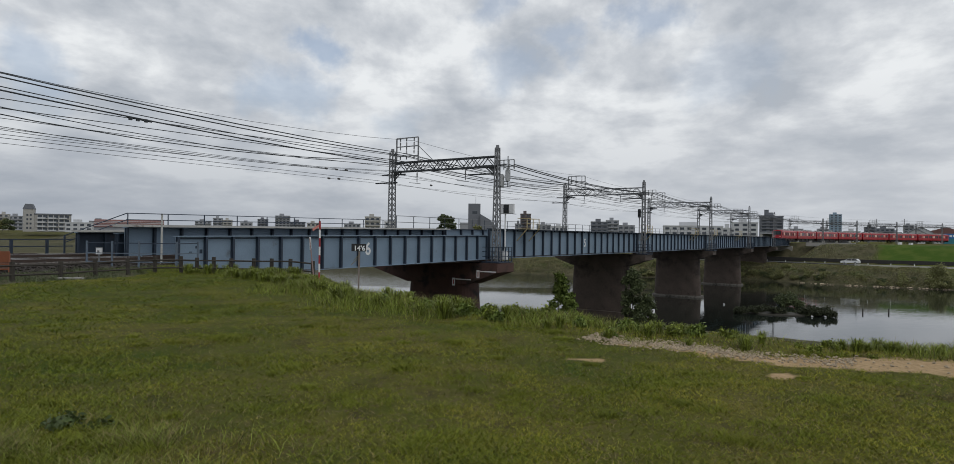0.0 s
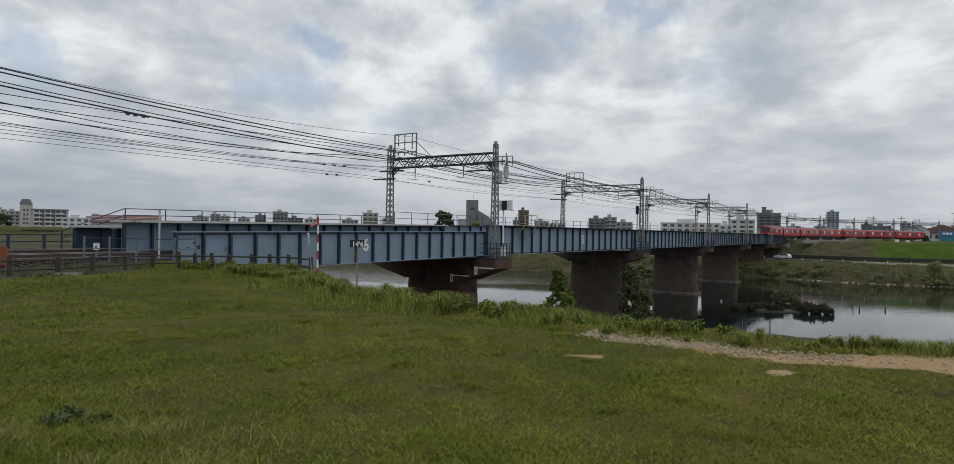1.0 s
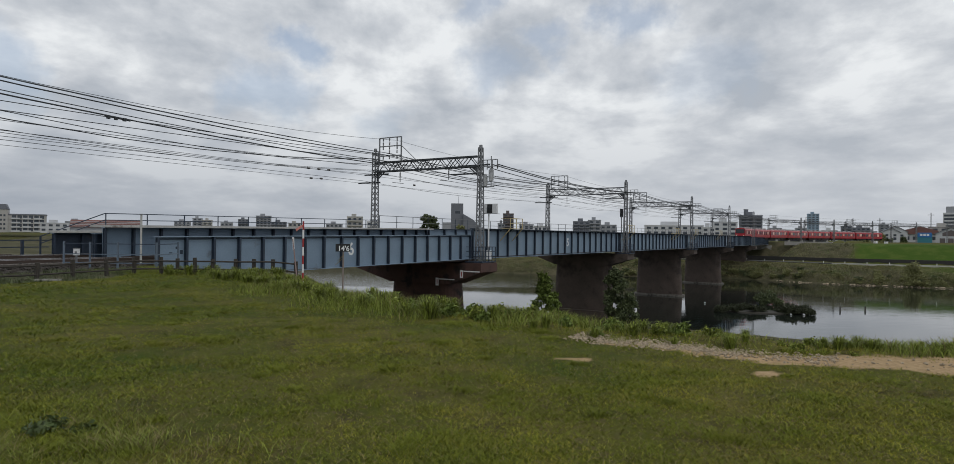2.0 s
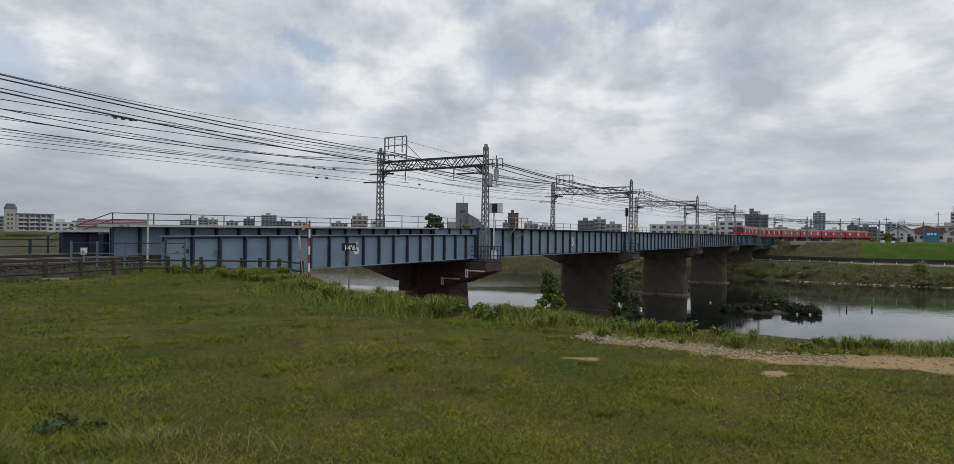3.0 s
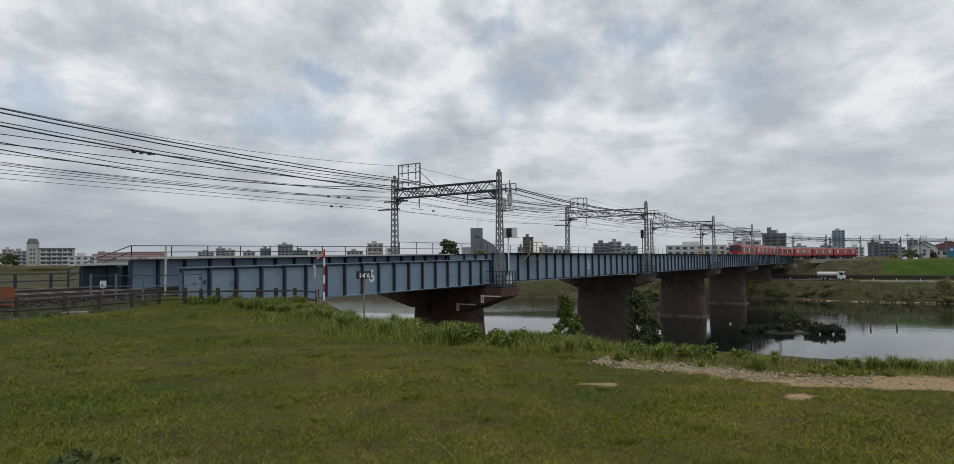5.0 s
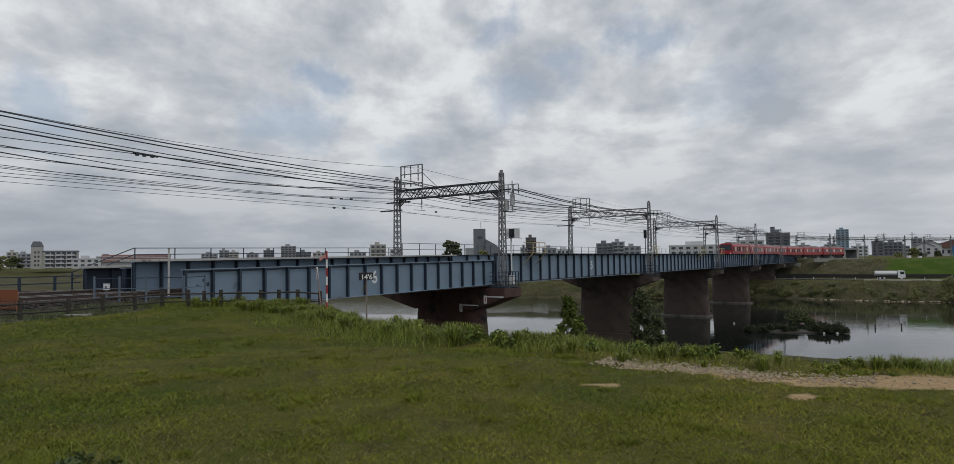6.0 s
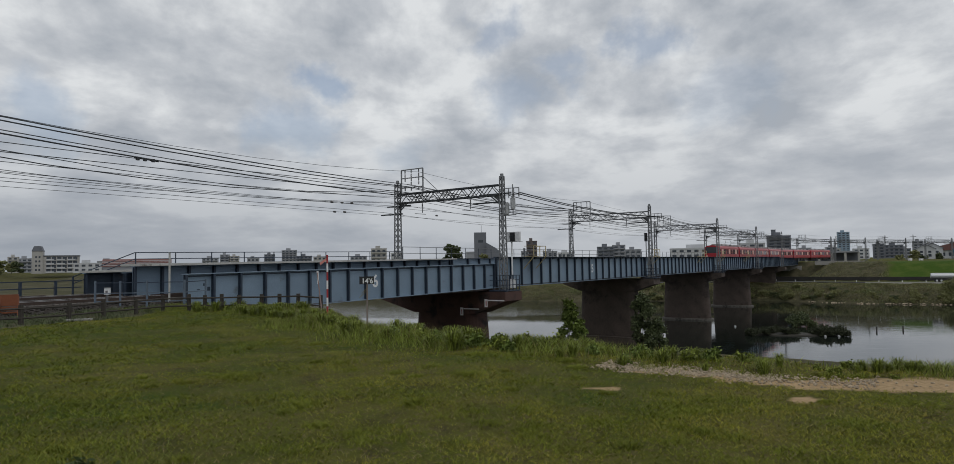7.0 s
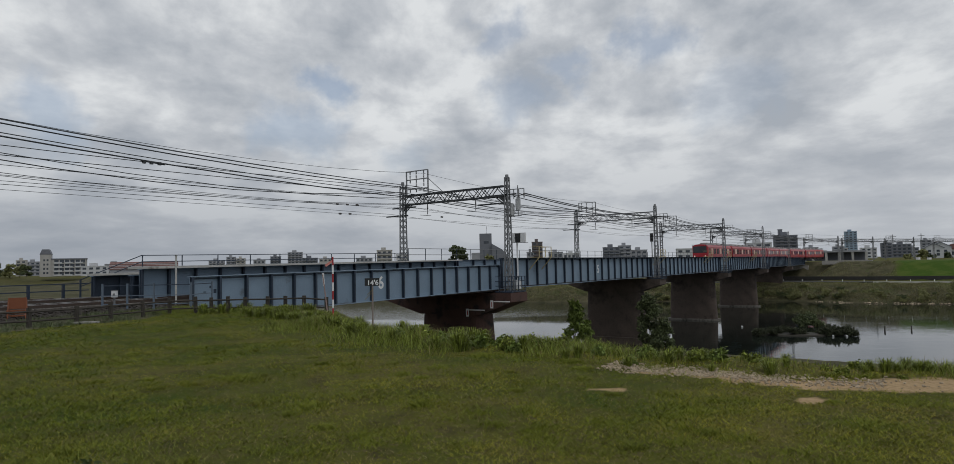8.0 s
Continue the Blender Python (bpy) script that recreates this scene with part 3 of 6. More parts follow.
    # walkway edge on the front flange: short outriggers
    if k != 6:
        for i in range(0, n, 1):
            x = (i + 0.5) * ln / n
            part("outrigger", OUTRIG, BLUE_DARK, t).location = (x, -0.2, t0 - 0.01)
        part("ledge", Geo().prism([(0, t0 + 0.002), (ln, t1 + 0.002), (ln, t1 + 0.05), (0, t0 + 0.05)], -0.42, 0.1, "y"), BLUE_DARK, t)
    # back railing
    top = lambda x: (t0 + (t1 - t0) * x / ln) + (0.42 if k == 6 else 0.0)
    x0 = 3.1 if k == 6 else 0.0
    for z in (0.45, 0.85) if k == 6 else (0.6, 1.2):
        part("handrail", Geo().bar((x0, 10.3, top(x0) + z), (ln, 10.3, top(ln) + z), 0.05), GALV if k != 6 else BLUE_DARK, t)
        if k == 6:
            part("sloping_handrail", Geo().bar((-0.4, 10.3, DATUM - 1.2 + z), (x0, 10.3, top(x0) + z), 0.05), BLUE_DARK, t)
    if k == 6:
        part("end_post", Geo().box(-0.44, -0.36, 10.26, 10.34, 0.2, DATUM - 0.35), BLUE_DARK, t)
    for i in range(int((ln - x0) / 2.6) + 1):
        x = x0 + 0.05 + i * 2.6
        part("railing_post", POST if k == 6 else TALL_POST, BLUE_DARK, t).location = (x, 10.3, top(x) - 0.06)
    if k == 6:
        for y0, y1, up in ((3.8, 5.85, 0.42), (9.3, 10.42, 0.1)):
            part("walkway_plate", Geo().prism([(0, t0 + up + 0.004), (ln, t1 + up + 0.004), (ln, t1 + up + 0.1), (0, t0 + up + 0.13)], y0, y1, "y"), SHEET, t)
        for x, z, hh in ((1.05, 1.45, 0.32), (1.28, 1.2, 0.5), (0.72, 1.25, 0.12)):
            part("dark_scrawl", Geo().box(x, x + 0.16, -0.016, -0.0125, b0 + z, b0 + z + hh * 0.4), BLUE_DARK, t)
    # number on the front web
    if k in (6, 5):
        x = 13.5 if k == 6 else 20.66
        cu = bpy.data.curves.new("number", "FONT")
        cu.body, cu.size, cu.align_x, cu.extrude, cu.offset = str(k), 1.15 if k == 6 else 1.25, "CENTER", 0.003, 0.022
        ob = new("painted_number", cu)
        ob.parent = t
        ob.matrix_local = Matrix(((1, 0, 0, x), (0, 0, -1, -0.024), (0, 1, 0, b0 + (0.92 if k == 6 else 0.93)), (0, 0, 0, 1)))
        cu.materials.append(WHITE)
        to_mesh(ob)
    return t


def to_mesh(ob):
    """Turns lettering into a plain mesh."""
    dg = bpy.context.evaluated_depsgraph_get()
    me = bpy.data.meshes.new_from_object(ob.evaluated_get(dg))
    nb = new(ob.name + "_tmp", me)
    nm = ob.name
    nb.parent, nb.matrix_local = ob.parent, ob.matrix_local.copy()
    bpy.data.objects.remove(ob)
    nb.name = nm
    return nb


BRIDGE_SLEEPER = Geo().box(-0.11, 0.11, -1.2, 1.2, -0.2, 0.0).mesh("sleeper", SLEEPER)
OUTRIG = Geo().prism([(0, 0), (-0.22, 0.0), (0, -0.2)], -0.02, 0.02, "x").mesh("outrigger", BLUE_DARK)
TALL_POST = Geo().box(-0.025, 0.025, -0.025, 0.025, 0, 1.27).mesh("railing_post", BLUE_DARK)
POST = Geo().box(-0.025, 0.025, -0.025, 0.025, 0, 0.92).mesh("railing_post", BLUE_DARK)
for a in SPANS:
    build_span(*a)


# ---- piers ----
def rounded(x0, x1, y0, y1, r, n=6):
    """Outline of a slab with half-round ends in y."""
    o = []
    for cx, cy, a0 in ((x1 - r, y1 - r, 0), (x0 + r, y1 - r, 90), (x0 + r, y0 + r, 180), (x1 - r, y0 + r, 270)):
        for i in range(n + 1):
            a = radians(a0 + 90 * i / n)
            o.append((cx + r * math.cos(a), cy + r * math.sin(a)))
    return o


FOOT = mat("footing_concrete", (0.15, 0.14, 0.125), 0.9, 0, 1.5, 0.3, 0.3, (0.05, 0.045, 0.04), 0.5)


def build_pier(s, first=False):
    t = thing("bridge_pier", bridge_pose(s), "dark stained concrete pier with a wide cap beam" if not first else "red-brown pier with a wide tapered cap beam", "bridge pier", "bridge piers")
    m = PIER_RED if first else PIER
    z1 = DATUM - 2.36
    y0, y1 = (0.9, 9.2) if not first else (1.0, 8.0)
    b, g = rounded(-1.15, 1.15, y0, y1, 1.1), Geo()
    n = len(b)
    zs = (-13.0, WATER + 0.12, z1 - 1.2) if not first else (-9.0, -5.0, z1 - 1.0)
    for z, k in zip(zs, (1.06, 1.05, 0.97)):
        yc = (y0 + y1) / 2
        g.v += [(x * k, yc + (y - yc) * k, z) for x, y in b]
    for j in (0, 1):
        g.f += [(j * n + i, j * n + (i + 1) % n, (j + 1) * n + (i + 1) % n, (j + 1) * n + i) for i in range(n)]
    g.f += [tuple(range(n))[::-1], tuple(range(2 * n, 3 * n))]
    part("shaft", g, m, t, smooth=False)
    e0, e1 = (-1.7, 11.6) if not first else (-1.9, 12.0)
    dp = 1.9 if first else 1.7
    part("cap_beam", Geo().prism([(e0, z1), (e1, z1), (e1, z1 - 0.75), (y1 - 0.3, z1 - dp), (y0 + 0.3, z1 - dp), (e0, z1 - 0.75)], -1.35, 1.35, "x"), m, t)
    for d in GIRDERS:
        part("bearing", Geo().box(-0.75, 0.75, d - 0.28, d + 0.28, z1, z1 + 0.27), RUST, t)
    if not first and s < 170:
        ft = rounded(-1.7, 1.7, y0 - 0.6, y1 + 0.6, 1.5)
        part("footing", Geo().prism(ft, -13.0, WATER + 0.3 if s > 100 else -8.6), FOOT if s > 100 else m, t)
    if first:
        # old white level marks on the steel
        for d0, d1, za, zc in ((-1.8, -0.2, -0.75, -0.66), (0.7, 2.3, -1.5, -1.41)):
            part("white_mark", Geo().box(-1.366, -1.352, d0, d1, z1 + za, z1 + zc), WHITE, t, "white painted level line")
            part("mark_plate", Geo().box(-1.368, -1.352, d1 + 0.04, d1 + 0.34, z1 + zc - 0.62, z1 + zc + 0.05), WHITE, t, "small white plate beside the level line")
            part("plate_figure", Geo().box(-1.372, -1.367, d1 + 0.14, d1 + 0.22, z1 + zc - 0.5, z1 + zc - 0.1), RED, t)
    return t


for i, s in enumerate((46.0, 84.2, 122.4, 160.6, 198.8)):
    build_pier(s, i == 0)
for s, sg in ((16.6, -1), (238.2, 1)):
    t = thing("abutment", bridge_pose(s), "old concrete abutment under the end of the bridge", "abutment")
    part("seat", Geo().box(-0.9, 1.6, -1.2, 11.2, -5.0, DATUM - 2.6) if sg < 0 else Geo().box(-1.6, 1.0, -1.2, 11.2, -7, DATUM - 2.5), CONC, t)
    for y in (-1.2, 10.7):
        part("wing_wall", Geo().box(-3.0 if sg < 0 else 0.9, -0.9 if sg < 0 else 5.0, y, y + 0.5, -4.0, -0.3), CONC, t)


# ---- overhead line ----
def lattice_pole(h, w0, w1, k=1.0):
    """Four corner angles laced with diagonals."""
    g = Geo()
    n = int(h / 0.5)
    c = lambda i, z: (((i in (1, 2)) * 2 - 1) * (w0 + (w1 - w0) * z / h) / 2, ((i in (2, 3)) * 2 - 1) * (w0 + (w1 - w0) * z / h) / 2, z)
    for i in range(4):
        g.bar(c(i, 0), c(i, h), 0.085)
    for k in range(n):
        z0, z1 = h * k / n, h * (k + 1) / n
        for i in range(4):
            j = (i + 1) % 4
            a, b = (i, j) if k % 2 else (j, i)
            g.bar(c(a, z0), c(b, z1), 0.05)
    return g


def truss_beam(a, b, z0, z1, w, c=0.13, l=0.09):
    """A box truss across the tracks, of four chords and zigzags."""
    g = Geo()
    n = 7
    for x in (-w / 2, w / 2):
        for z in (z0, z1):
            g.bar((x, a, z), (x, b, z), c)
        for k in range(n):
            y0, y1 = a + (b - a) * k / n, a + (b - a) * (k + 1) / n
            ym = (y0 + y1) / 2
            g.bar((x, y0, z0), (x, ym, z1), l)
            g.bar((x, ym, z1), (x, y1, z0), l)
            if k % 2:
                g.bar((x, y0, z1), (x, ym, z0), l * 0.8)
                g.bar((x, ym, z0), (x, y1, z1), l * 0.8)
    for k in range(n + 1):
        y = a + (b - a) * k / n
        g.bar((-w / 2, y, z1), (w / 2, y, z1), 0.04)
        g.bar((-w / 2, y, z0), (w / 2, y, z0), 0.04)
    return g


def insulator(n=4, r=0.07):
    g = Geo()
    for i in range(n):
        g.tube([(0, 0, i * 0.075), (0, 0, i * 0.075 + 0.035)], r, 8)
    g.tube([(0, 0, -0.06), (0, 0, n * 0.075 + 0.06)], 0.02, 6)
    return g.mesh("insulator", INSUL)


BEAM = mat("weathered_beam_steel", (0.10, 0.105, 0.112), 0.6, 0.1, 3.0, 0.3, 0.05)
INSUL = mat("insulator_glaze", (0.10, 0.09, 0.085), 0.3, 0, 5, 0.2, 0)
INS = insulator()
TRANSF = mat("transformer_grey", (0.42, 0.43, 0.44), 0.5)
BASE1 = DATUM - 2.2
D0, D1 = -0.95, 10.75


def build_portal(s, first=False, far=False, m=None):
    t = thing("overhead_line_portal", m or bridge_pose(s), "grey steel lattice portal carrying the overhead line", "catenary portal", "line portals")
    base = BASE1 if not far else 0.2
    top = DATUM + (7.85 if first else 7.5)
    near = top - (0.4 if first else 0.0)
    p = part("near_pole", lattice_pole(near - base, 0.54, 0.27), GALV, t)
    p.location = (0, D0, base)
    p = part("far_pole", lattice_pole(top - 0.1 - base, 0.54, 0.36), GALV, t)
    p.location = (0, D1, base)
    for d, zt in ((D0, near), (D1, top)):
        part("pole_cap", Geo().prism([(-0.13, 0), (0.13, 0), (0.09, 0.34), (-0.09, 0.34)], d - 0.11, d + 0.11, "y"), GALV, t).location = (0, 0, zt - 0.12)
    zb = DATUM + 5.85
    part("truss_beam", truss_beam(D0 + 0.2, D1 - 0.2, zb, zb + 0.85, 0.5, *((0.12, 0.055) if first else (0.1, 0.05))), WIRE if first else BEAM, t)
    for d, sg in ((D0, 1), (D1, -1)):
        part("knee_brace", Geo().bar((0, d + sg * 0.2, zb - 0.8), (0, d + sg * 1.2, zb), 0.09), BEAM, t)
        part("gusset", Geo().prism([(d + sg * 0.2, zb - 0.05), (d + sg * 0.2, zb - 0.75), (d + sg * 0.45, zb - 0.45), (d + sg * 0.95, zb - 0.05)], -0.02, 0.02, "x"), BEAM, t)
    # frame for the feeder wires over the far pole
    f = Geo()
    for y in (D1 - 0.5, D1 - 3.1):
        f.bar((0, y, zb + 0.85), (0, y, top + 1.15), 0.1)
    for z in (top + 1.15, top + 0.35, top - 0.55):
        f.bar((0, D1 - 0.5, z), (0, D1 - 3.1, z), 0.09)
        for y in (D1 - 0.95, D1 - 1.7, D1 - 2.6):
            f.bar((0, y, z - 0.32), (0, y, z), 0.08)
    f.bar((0, D1 - 3.1, top + 0.35), (0, D1 - 4.9, zb + 0.85), 0.05)
    part("feeder_frame", f, GALV, t)
    arms = (((0, D1 + 1.3, zb - 0.25), (0, D1 - 1.6, zb - 0.25)), ((0, D1 + 2.1, zb - 1.0), (0, D1 - 0.6, zb - 1.0)), ((0, D0 - 0.9, zb + 0.1), (0, D0 + 2.3, zb + 0.1)), ((0, D0 + 0.2, zb - 0.6), (0, D0 + 3.0, zb - 0.6)))
    for p0, p1 in arms:
        part("cross_arm", Geo().bar(p0, p1, 0.12), WIRE, t)
    for z in (zb + 0.5, zb - 0.05):
        part("side_arm", Geo().bar((0, D0 - 0.15, z), (0, D0 - 1.65, z), 0.06), GALV, t)
    for y in (-0.65, -1.15, -1.65):
        part("side_upright", Geo().bar((0, D0 + y, zb - 0.3), (0, D0 + y, zb + 0.5), 0.06), GALV, t)
    for y, z in ((D1 - 0.95, top + 0.75), (D1 - 1.7, top + 0.75), (D1 - 2.6, top + 0.75), (D1 - 1.7, top - 0.02), (D1 - 2.6, top - 0.02), (D0 - 1.15, zb + 0.12), (D0 - 1.65, zb + 0.12)):
        part("insulator", INS, INSUL, t).location = (0, y, z - 0.3)
    for c in TRACKS:
        h = Geo()
        h.bar((0, c, zb), (0, c, zb - 1.05), 0.055)
        h.bar((0, c + 0.9, zb - 1.05), (0, c - 0.4, zb - 1.2), 0.05)
        part("steady_arm", h, GALV, t)
        part("insulator", INS, INSUL, t).location = (0, c, zb - 0.5)
    if first:
        for y in (-0.15, -0.75):
            tr = Geo().tube([(0, 0, 0), (0, 0, 0.95)], 0.19, 10).tube([(0, 0, 0.95), (0, 0, 1.05)], 0.12, 10)
            can = part("pole_transformer", tr, TRANSF, t)
            for i in range(6):
                w = i * math.pi / 3
                part("cooling_fin", Geo().box(0.19 * math.cos(w) - 0.02, 0.19 * math.cos(w) + 0.02, 0.19 * math.sin(w) - 0.02, 0.19 * math.sin(w) + 0.02, 0.1, 0.9), TRANSF, can)
            can.location = (0.25, D0 + y - 0.15, DATUM + 4.15 + (0.45 if y < -0.5 else 0))
        part("transformer_bracket", Geo().bar((0.25, D0, DATUM + 4.1), (0.25, D0 - 1.2, DATUM + 4.1), 0.08).bar((0.25, D0 - 0.9, DATUM + 4.1), (0.25, D0 - 0.9, DATUM + 6.7), 0.06), GALV, t)
    return t


for i in range(5):
    build_portal(46.0 + 38.2 * i, i == 0)

# track past the far abutment bends towards the right
CURVE_S, CURVE_R = 203.9, 223.5


def track_point(a, d):
    """Place and heading of a point a metres along the line, d behind the front girder."""
    q = 29.07 + d
    if a <= CURVE_S:
        return U * a + N * q, 0.0
    w = (a - CURVE_S) / CURVE_R
    c = U * CURVE_S + N * (29.07 + 2.33 - CURVE_R)
    r = CURVE_R + d - 2.33
    return c + N * (r * math.cos(w)) + U * (r * math.sin(w)), -w


def track_pose(a, d, z):
    p, w = track_point(a, d)
    return Matrix.Translation((p.x, p.y, z)) @ Matrix.Rotation(math.atan2(U.y, U.x) + w, 4, "Z")


for a in (262, 292, 322, 352, 385):
    build_portal(0, far=True, m=track_pose(a, 0.0, 0.0))


def wire(d, z, r, sag=0.25, near_sag=1.1, rise=0.0, follow=0.0, first=-26.0, label="black cable strung between the steel portals", name="overhead_wire"):
    """A cable over all the portals; towards the near bank it climbs to a taller mast out of sight."""
    g = Geo()
    pts = []
    supports = [a for a in (-26.0, 46.0, 84.2, 122.4, 160.6, 198.8) if a >= first]
    for a, b in zip(supports, supports[1:]):
        for i in range(12):
            f = i / 12
            s = a + (b - a) * f
            p = U * s + N * (29.07 + d)
            near = a < 0
            pts.append((p.x, p.y, z - 4 * (near_sag if near else sag) * f * (1 - f) + (rise * (46 - s) if near else 0) + (rail_z(s) - rail_z(80)) * follow))
    for a, b in zip((198.8, 236, 262, 292, 322, 352), (236, 262, 292, 322, 352, 385)):
        for i in range(4):
            f = i / 4
            p, w = track_point(a + (b - a) * f, d)
            pts.append((p.x, p.y, z - 2 * sag * f * (1 - f)))
    solid(name, g.tube(pts, r, 5), WIRE, Matrix(), label, "overhead wire", "line wires", smooth=True)


top = DATUM + 7.85
zb = DATUM + 5.85
for d, h, r, rise, sag in ((8.15, 8.68, 0.012, 0.0513, 2.59), (9.8, 7.66, 0.02, 0.0534, 1.28), (9.05, 7.32, 0.032, 0.0595, 1.53), (8.15, 6.61, 0.022, 0.0524, 1.26),
                           (9.05, 6.41, 0.036, 0.0573, 1.22), (10.25, 6.80, 0.02, -0.0128, 0.05), (2.6, 6.15, 0.016, 0.0748, 3.61), (11.05, 7.14, 0.026, 0.0874, 3.84),
                           (7.75, 5.82, 0.014, 0.0448, 2.3), (11.85, 6.01, 0.014, 0.0407, 1.91), (12.35, 5.09, 0.014, 0.0, 0.05)):
    wire(d, DATUM + h, r * 1.25, 0.45, sag, rise)
wire(8.9, DATUM + 7.5, 0.026, 0.45, 1.4, 0.055)
wire(9.4, DATUM + 7.3, 0.024, 0.45, 0.6, 0.0)
for d in (D0 - 1.15, D0 - 1.65):
    wire(d, zb + 0.1, 0.045, 0.5, first=46.0)
wire(D0 - 0.65, zb - 0.1, 0.036, 0.55, first=46.0)
for c in TRACKS:
    wire(c, rail_z(80) + 5.25, 0.012, 0.02, 0.05, 0.0, 0.25, label="thin copper contact wire over the track", name="contact_wire")
    wire(c, rail_z(80) + 6.25, 0.014, 0.55, 0.6, 0.0, 0.3, label="messenger wire sagging over the track", name="messenger_wire")


# ---- train ----
CAR_L, CAR_W = 18.9, 2.74


def build_train_car(lead, tail):
    t = thing("train_car", Matrix(), "red painted commuter train carriage with lit windows", "train car", "coupled train")
    w, z0, z1, n = CAR_W / 2, 1.0, 3.55, CAR_L / 2
    prof = [(-w + 0.02, z0), (-w, z0 + 0.35), (-w, z1 - 0.35), (-w + 0.12, z1 - 0.1), (-w + 0.45, z1 + 0.08), (0, z1 + 0.16), (w - 0.45, z1 + 0.08), (w - 0.12, z1 - 0.1), (w, z1 - 0.35), (w, z0 + 0.35), (w - 0.02, z0)]
    x0 = -n + (0.25 if lead else 0.2)
    x1 = n - (0.25 if tail else 0.2)
    part("body", Geo().prism(prof, x0, x1, "x"), TRAIN_RED, t)
    roof = [(-w + 0.3, z1 + 0.06), (-w + 0.5, z1 + 0.13), (0, z1 + 0.2), (w - 0.5, z1 + 0.13), (w - 0.3, z1 + 0.06)]
    part("roof", Geo().prism(roof, x0 + 0.1, x1 - 0.1, "x"), TRAIN_ROOF, t)
    for x in (-5.6, -1.9, 1.9, 5.6):
        part("air_conditioner", Geo().prism([(-0.75, 0), (0.75, 0), (0.62, 0.32), (-0.62, 0.32)], x - 1.1, x + 1.1, "x"), TRAIN_ROOF, t).location = (0, 0, z1 + 0.16)
    for sg in (-1, 1):
        y = sg * (w + 0.004)
        for x in (-6.2, 0.0, 6.2):
            d = part("door", Geo().box(x - 0.65, x + 0.65, y - 0.012, y + 0.012, z0 + 0.12, z1 - 0.45), TRAIN_RED, t)
            for o in (-0.33, 0.33):
                part("door_window", Geo().box(x + o - 0.19, x + o + 0.19, y - 0.018, y + 0.018, z0 + 1.0, z1 - 0.6), CABIN_LIGHT, d)
        for x in (-8.1, -4.3, -1.9, 1.9, 4.3, 8.1):
            k = 0.55 if abs(x) > 8 else 0.85
            part("side_window", Geo().box(x - k, x + k, y - 0.014, y + 0.014, z0 + 0.95, z1 - 0.62), GLASS, t)
            part("window_mullion", Geo().box(x - 0.07, x + 0.07, y - 0.02, y + 0.02, z0 + 0.95, z1 - 0.62), TRAIN_RED, t)
    und = Geo().box(x0 + 0.6, x1 - 0.6, -1.0, 1.0, 0.75, 1.0)
    for x in (-3.4, 0.4, 3.6):
        und.box(x - 1.3, x + 1.1, -1.2, 1.2, 0.35, 0.8)
    part("underframe", und, UNDER, t)
    for x in (-6.4, 6.4):
        b = part("bogie", Geo().box(x - 1.6, x + 1.6, -1.0, -0.8, 0.35, 0.7).box(x - 1.6, x + 1.6, 0.8, 1.0, 0.35, 0.7).box(x - 0.3, x + 0.3, -0.9, 0.9, 0.4, 0.75), UNDER, t)
        for o in (-1.05, 1.05):
            wh = Geo()
            for y in (-0.6, 0.6):
                wh.tube([(x + o, y - 0.06, 0.43), (x + o, y + 0.06, 0.43)], 0.43, 14)
            wh.tube([(x + o, -0.6, 0.43), (x + o, 0.6, 0.43)], 0.08, 8)
            part("wheelset", wh, RAIL, b)
    if lead or tail:
        sg = -1 if lead else 1
        xe = x0 if lead else x1
        nose = [(-w + 0.05, z0), (w - 0.05, z0), (w - 0.05, z1 - 0.15), (0.6, z1 + 0.1), (-0.6, z1 + 0.1), (-w + 0.05, z1 - 0.15)]
        a, b = sorted((xe, xe + sg * 0.24))
        part("cab_front", Geo().prism(nose, a, b, "x"), TRAIN_RED, t)
        a, b = sorted((xe + sg * 0.2, xe + sg * 0.26))
        part("windscreen", Geo().prism([(-w + 0.16, z0 + 1.15), (w - 0.16, z0 + 1.15), (w - 0.2, z1 - 0.2), (-w + 0.2, z1 - 0.2)], a, b, "x"), GLASS, t)
        for y in (-0.95, 0.95):
            part("headlight", Geo().tube([(xe + sg * 0.2, y, z0 + 0.55), (xe + sg * 0.29, y, z0 + 0.55)], 0.12, 10), HEADLIGHT, t)
        part("skirt", Geo().box(min(xe, xe + sg * 0.2), max(xe, xe + sg * 0.2), -1.2, 1.2, 0.4, 1.0), UNDER, t)
    part("gangway", Geo().box(x1 - 0.05, n + 0.1, -0.6, 0.6, z0 + 0.1, z1 - 0.5) if not tail else Geo().box(x0 - 0.2, x0 + 0.05, -0.6, 0.6, z0 + 0.1, z1 - 0.5), UNDER, t)
    if lead:
        pg = Geo()
        pg.bar((4.2, -0.8, z1 + 0.3), (4.2, 0.8, z1 + 0.3), 0.06).bar((5.4, -0.8, z1 + 0.3), (5.4, 0.8, z1 + 0.3), 0.06)
        for y in (-0.7, 0.7):
            pg.bar((4.2, y, z1 + 0.3), (5.6, y * 0.8, z1 + 0.95), 0.05).bar((5.6, y * 0.8, z1 + 0.95), (4.8, y * 0.7, z1 + 1.62), 0.04)
        pg.bar((4.8, -0.9, z1 + 1.64), (4.8, 0.9, z1 + 1.64), 0.07)
        part("pantograph", pg, WIRE, t)
    return t


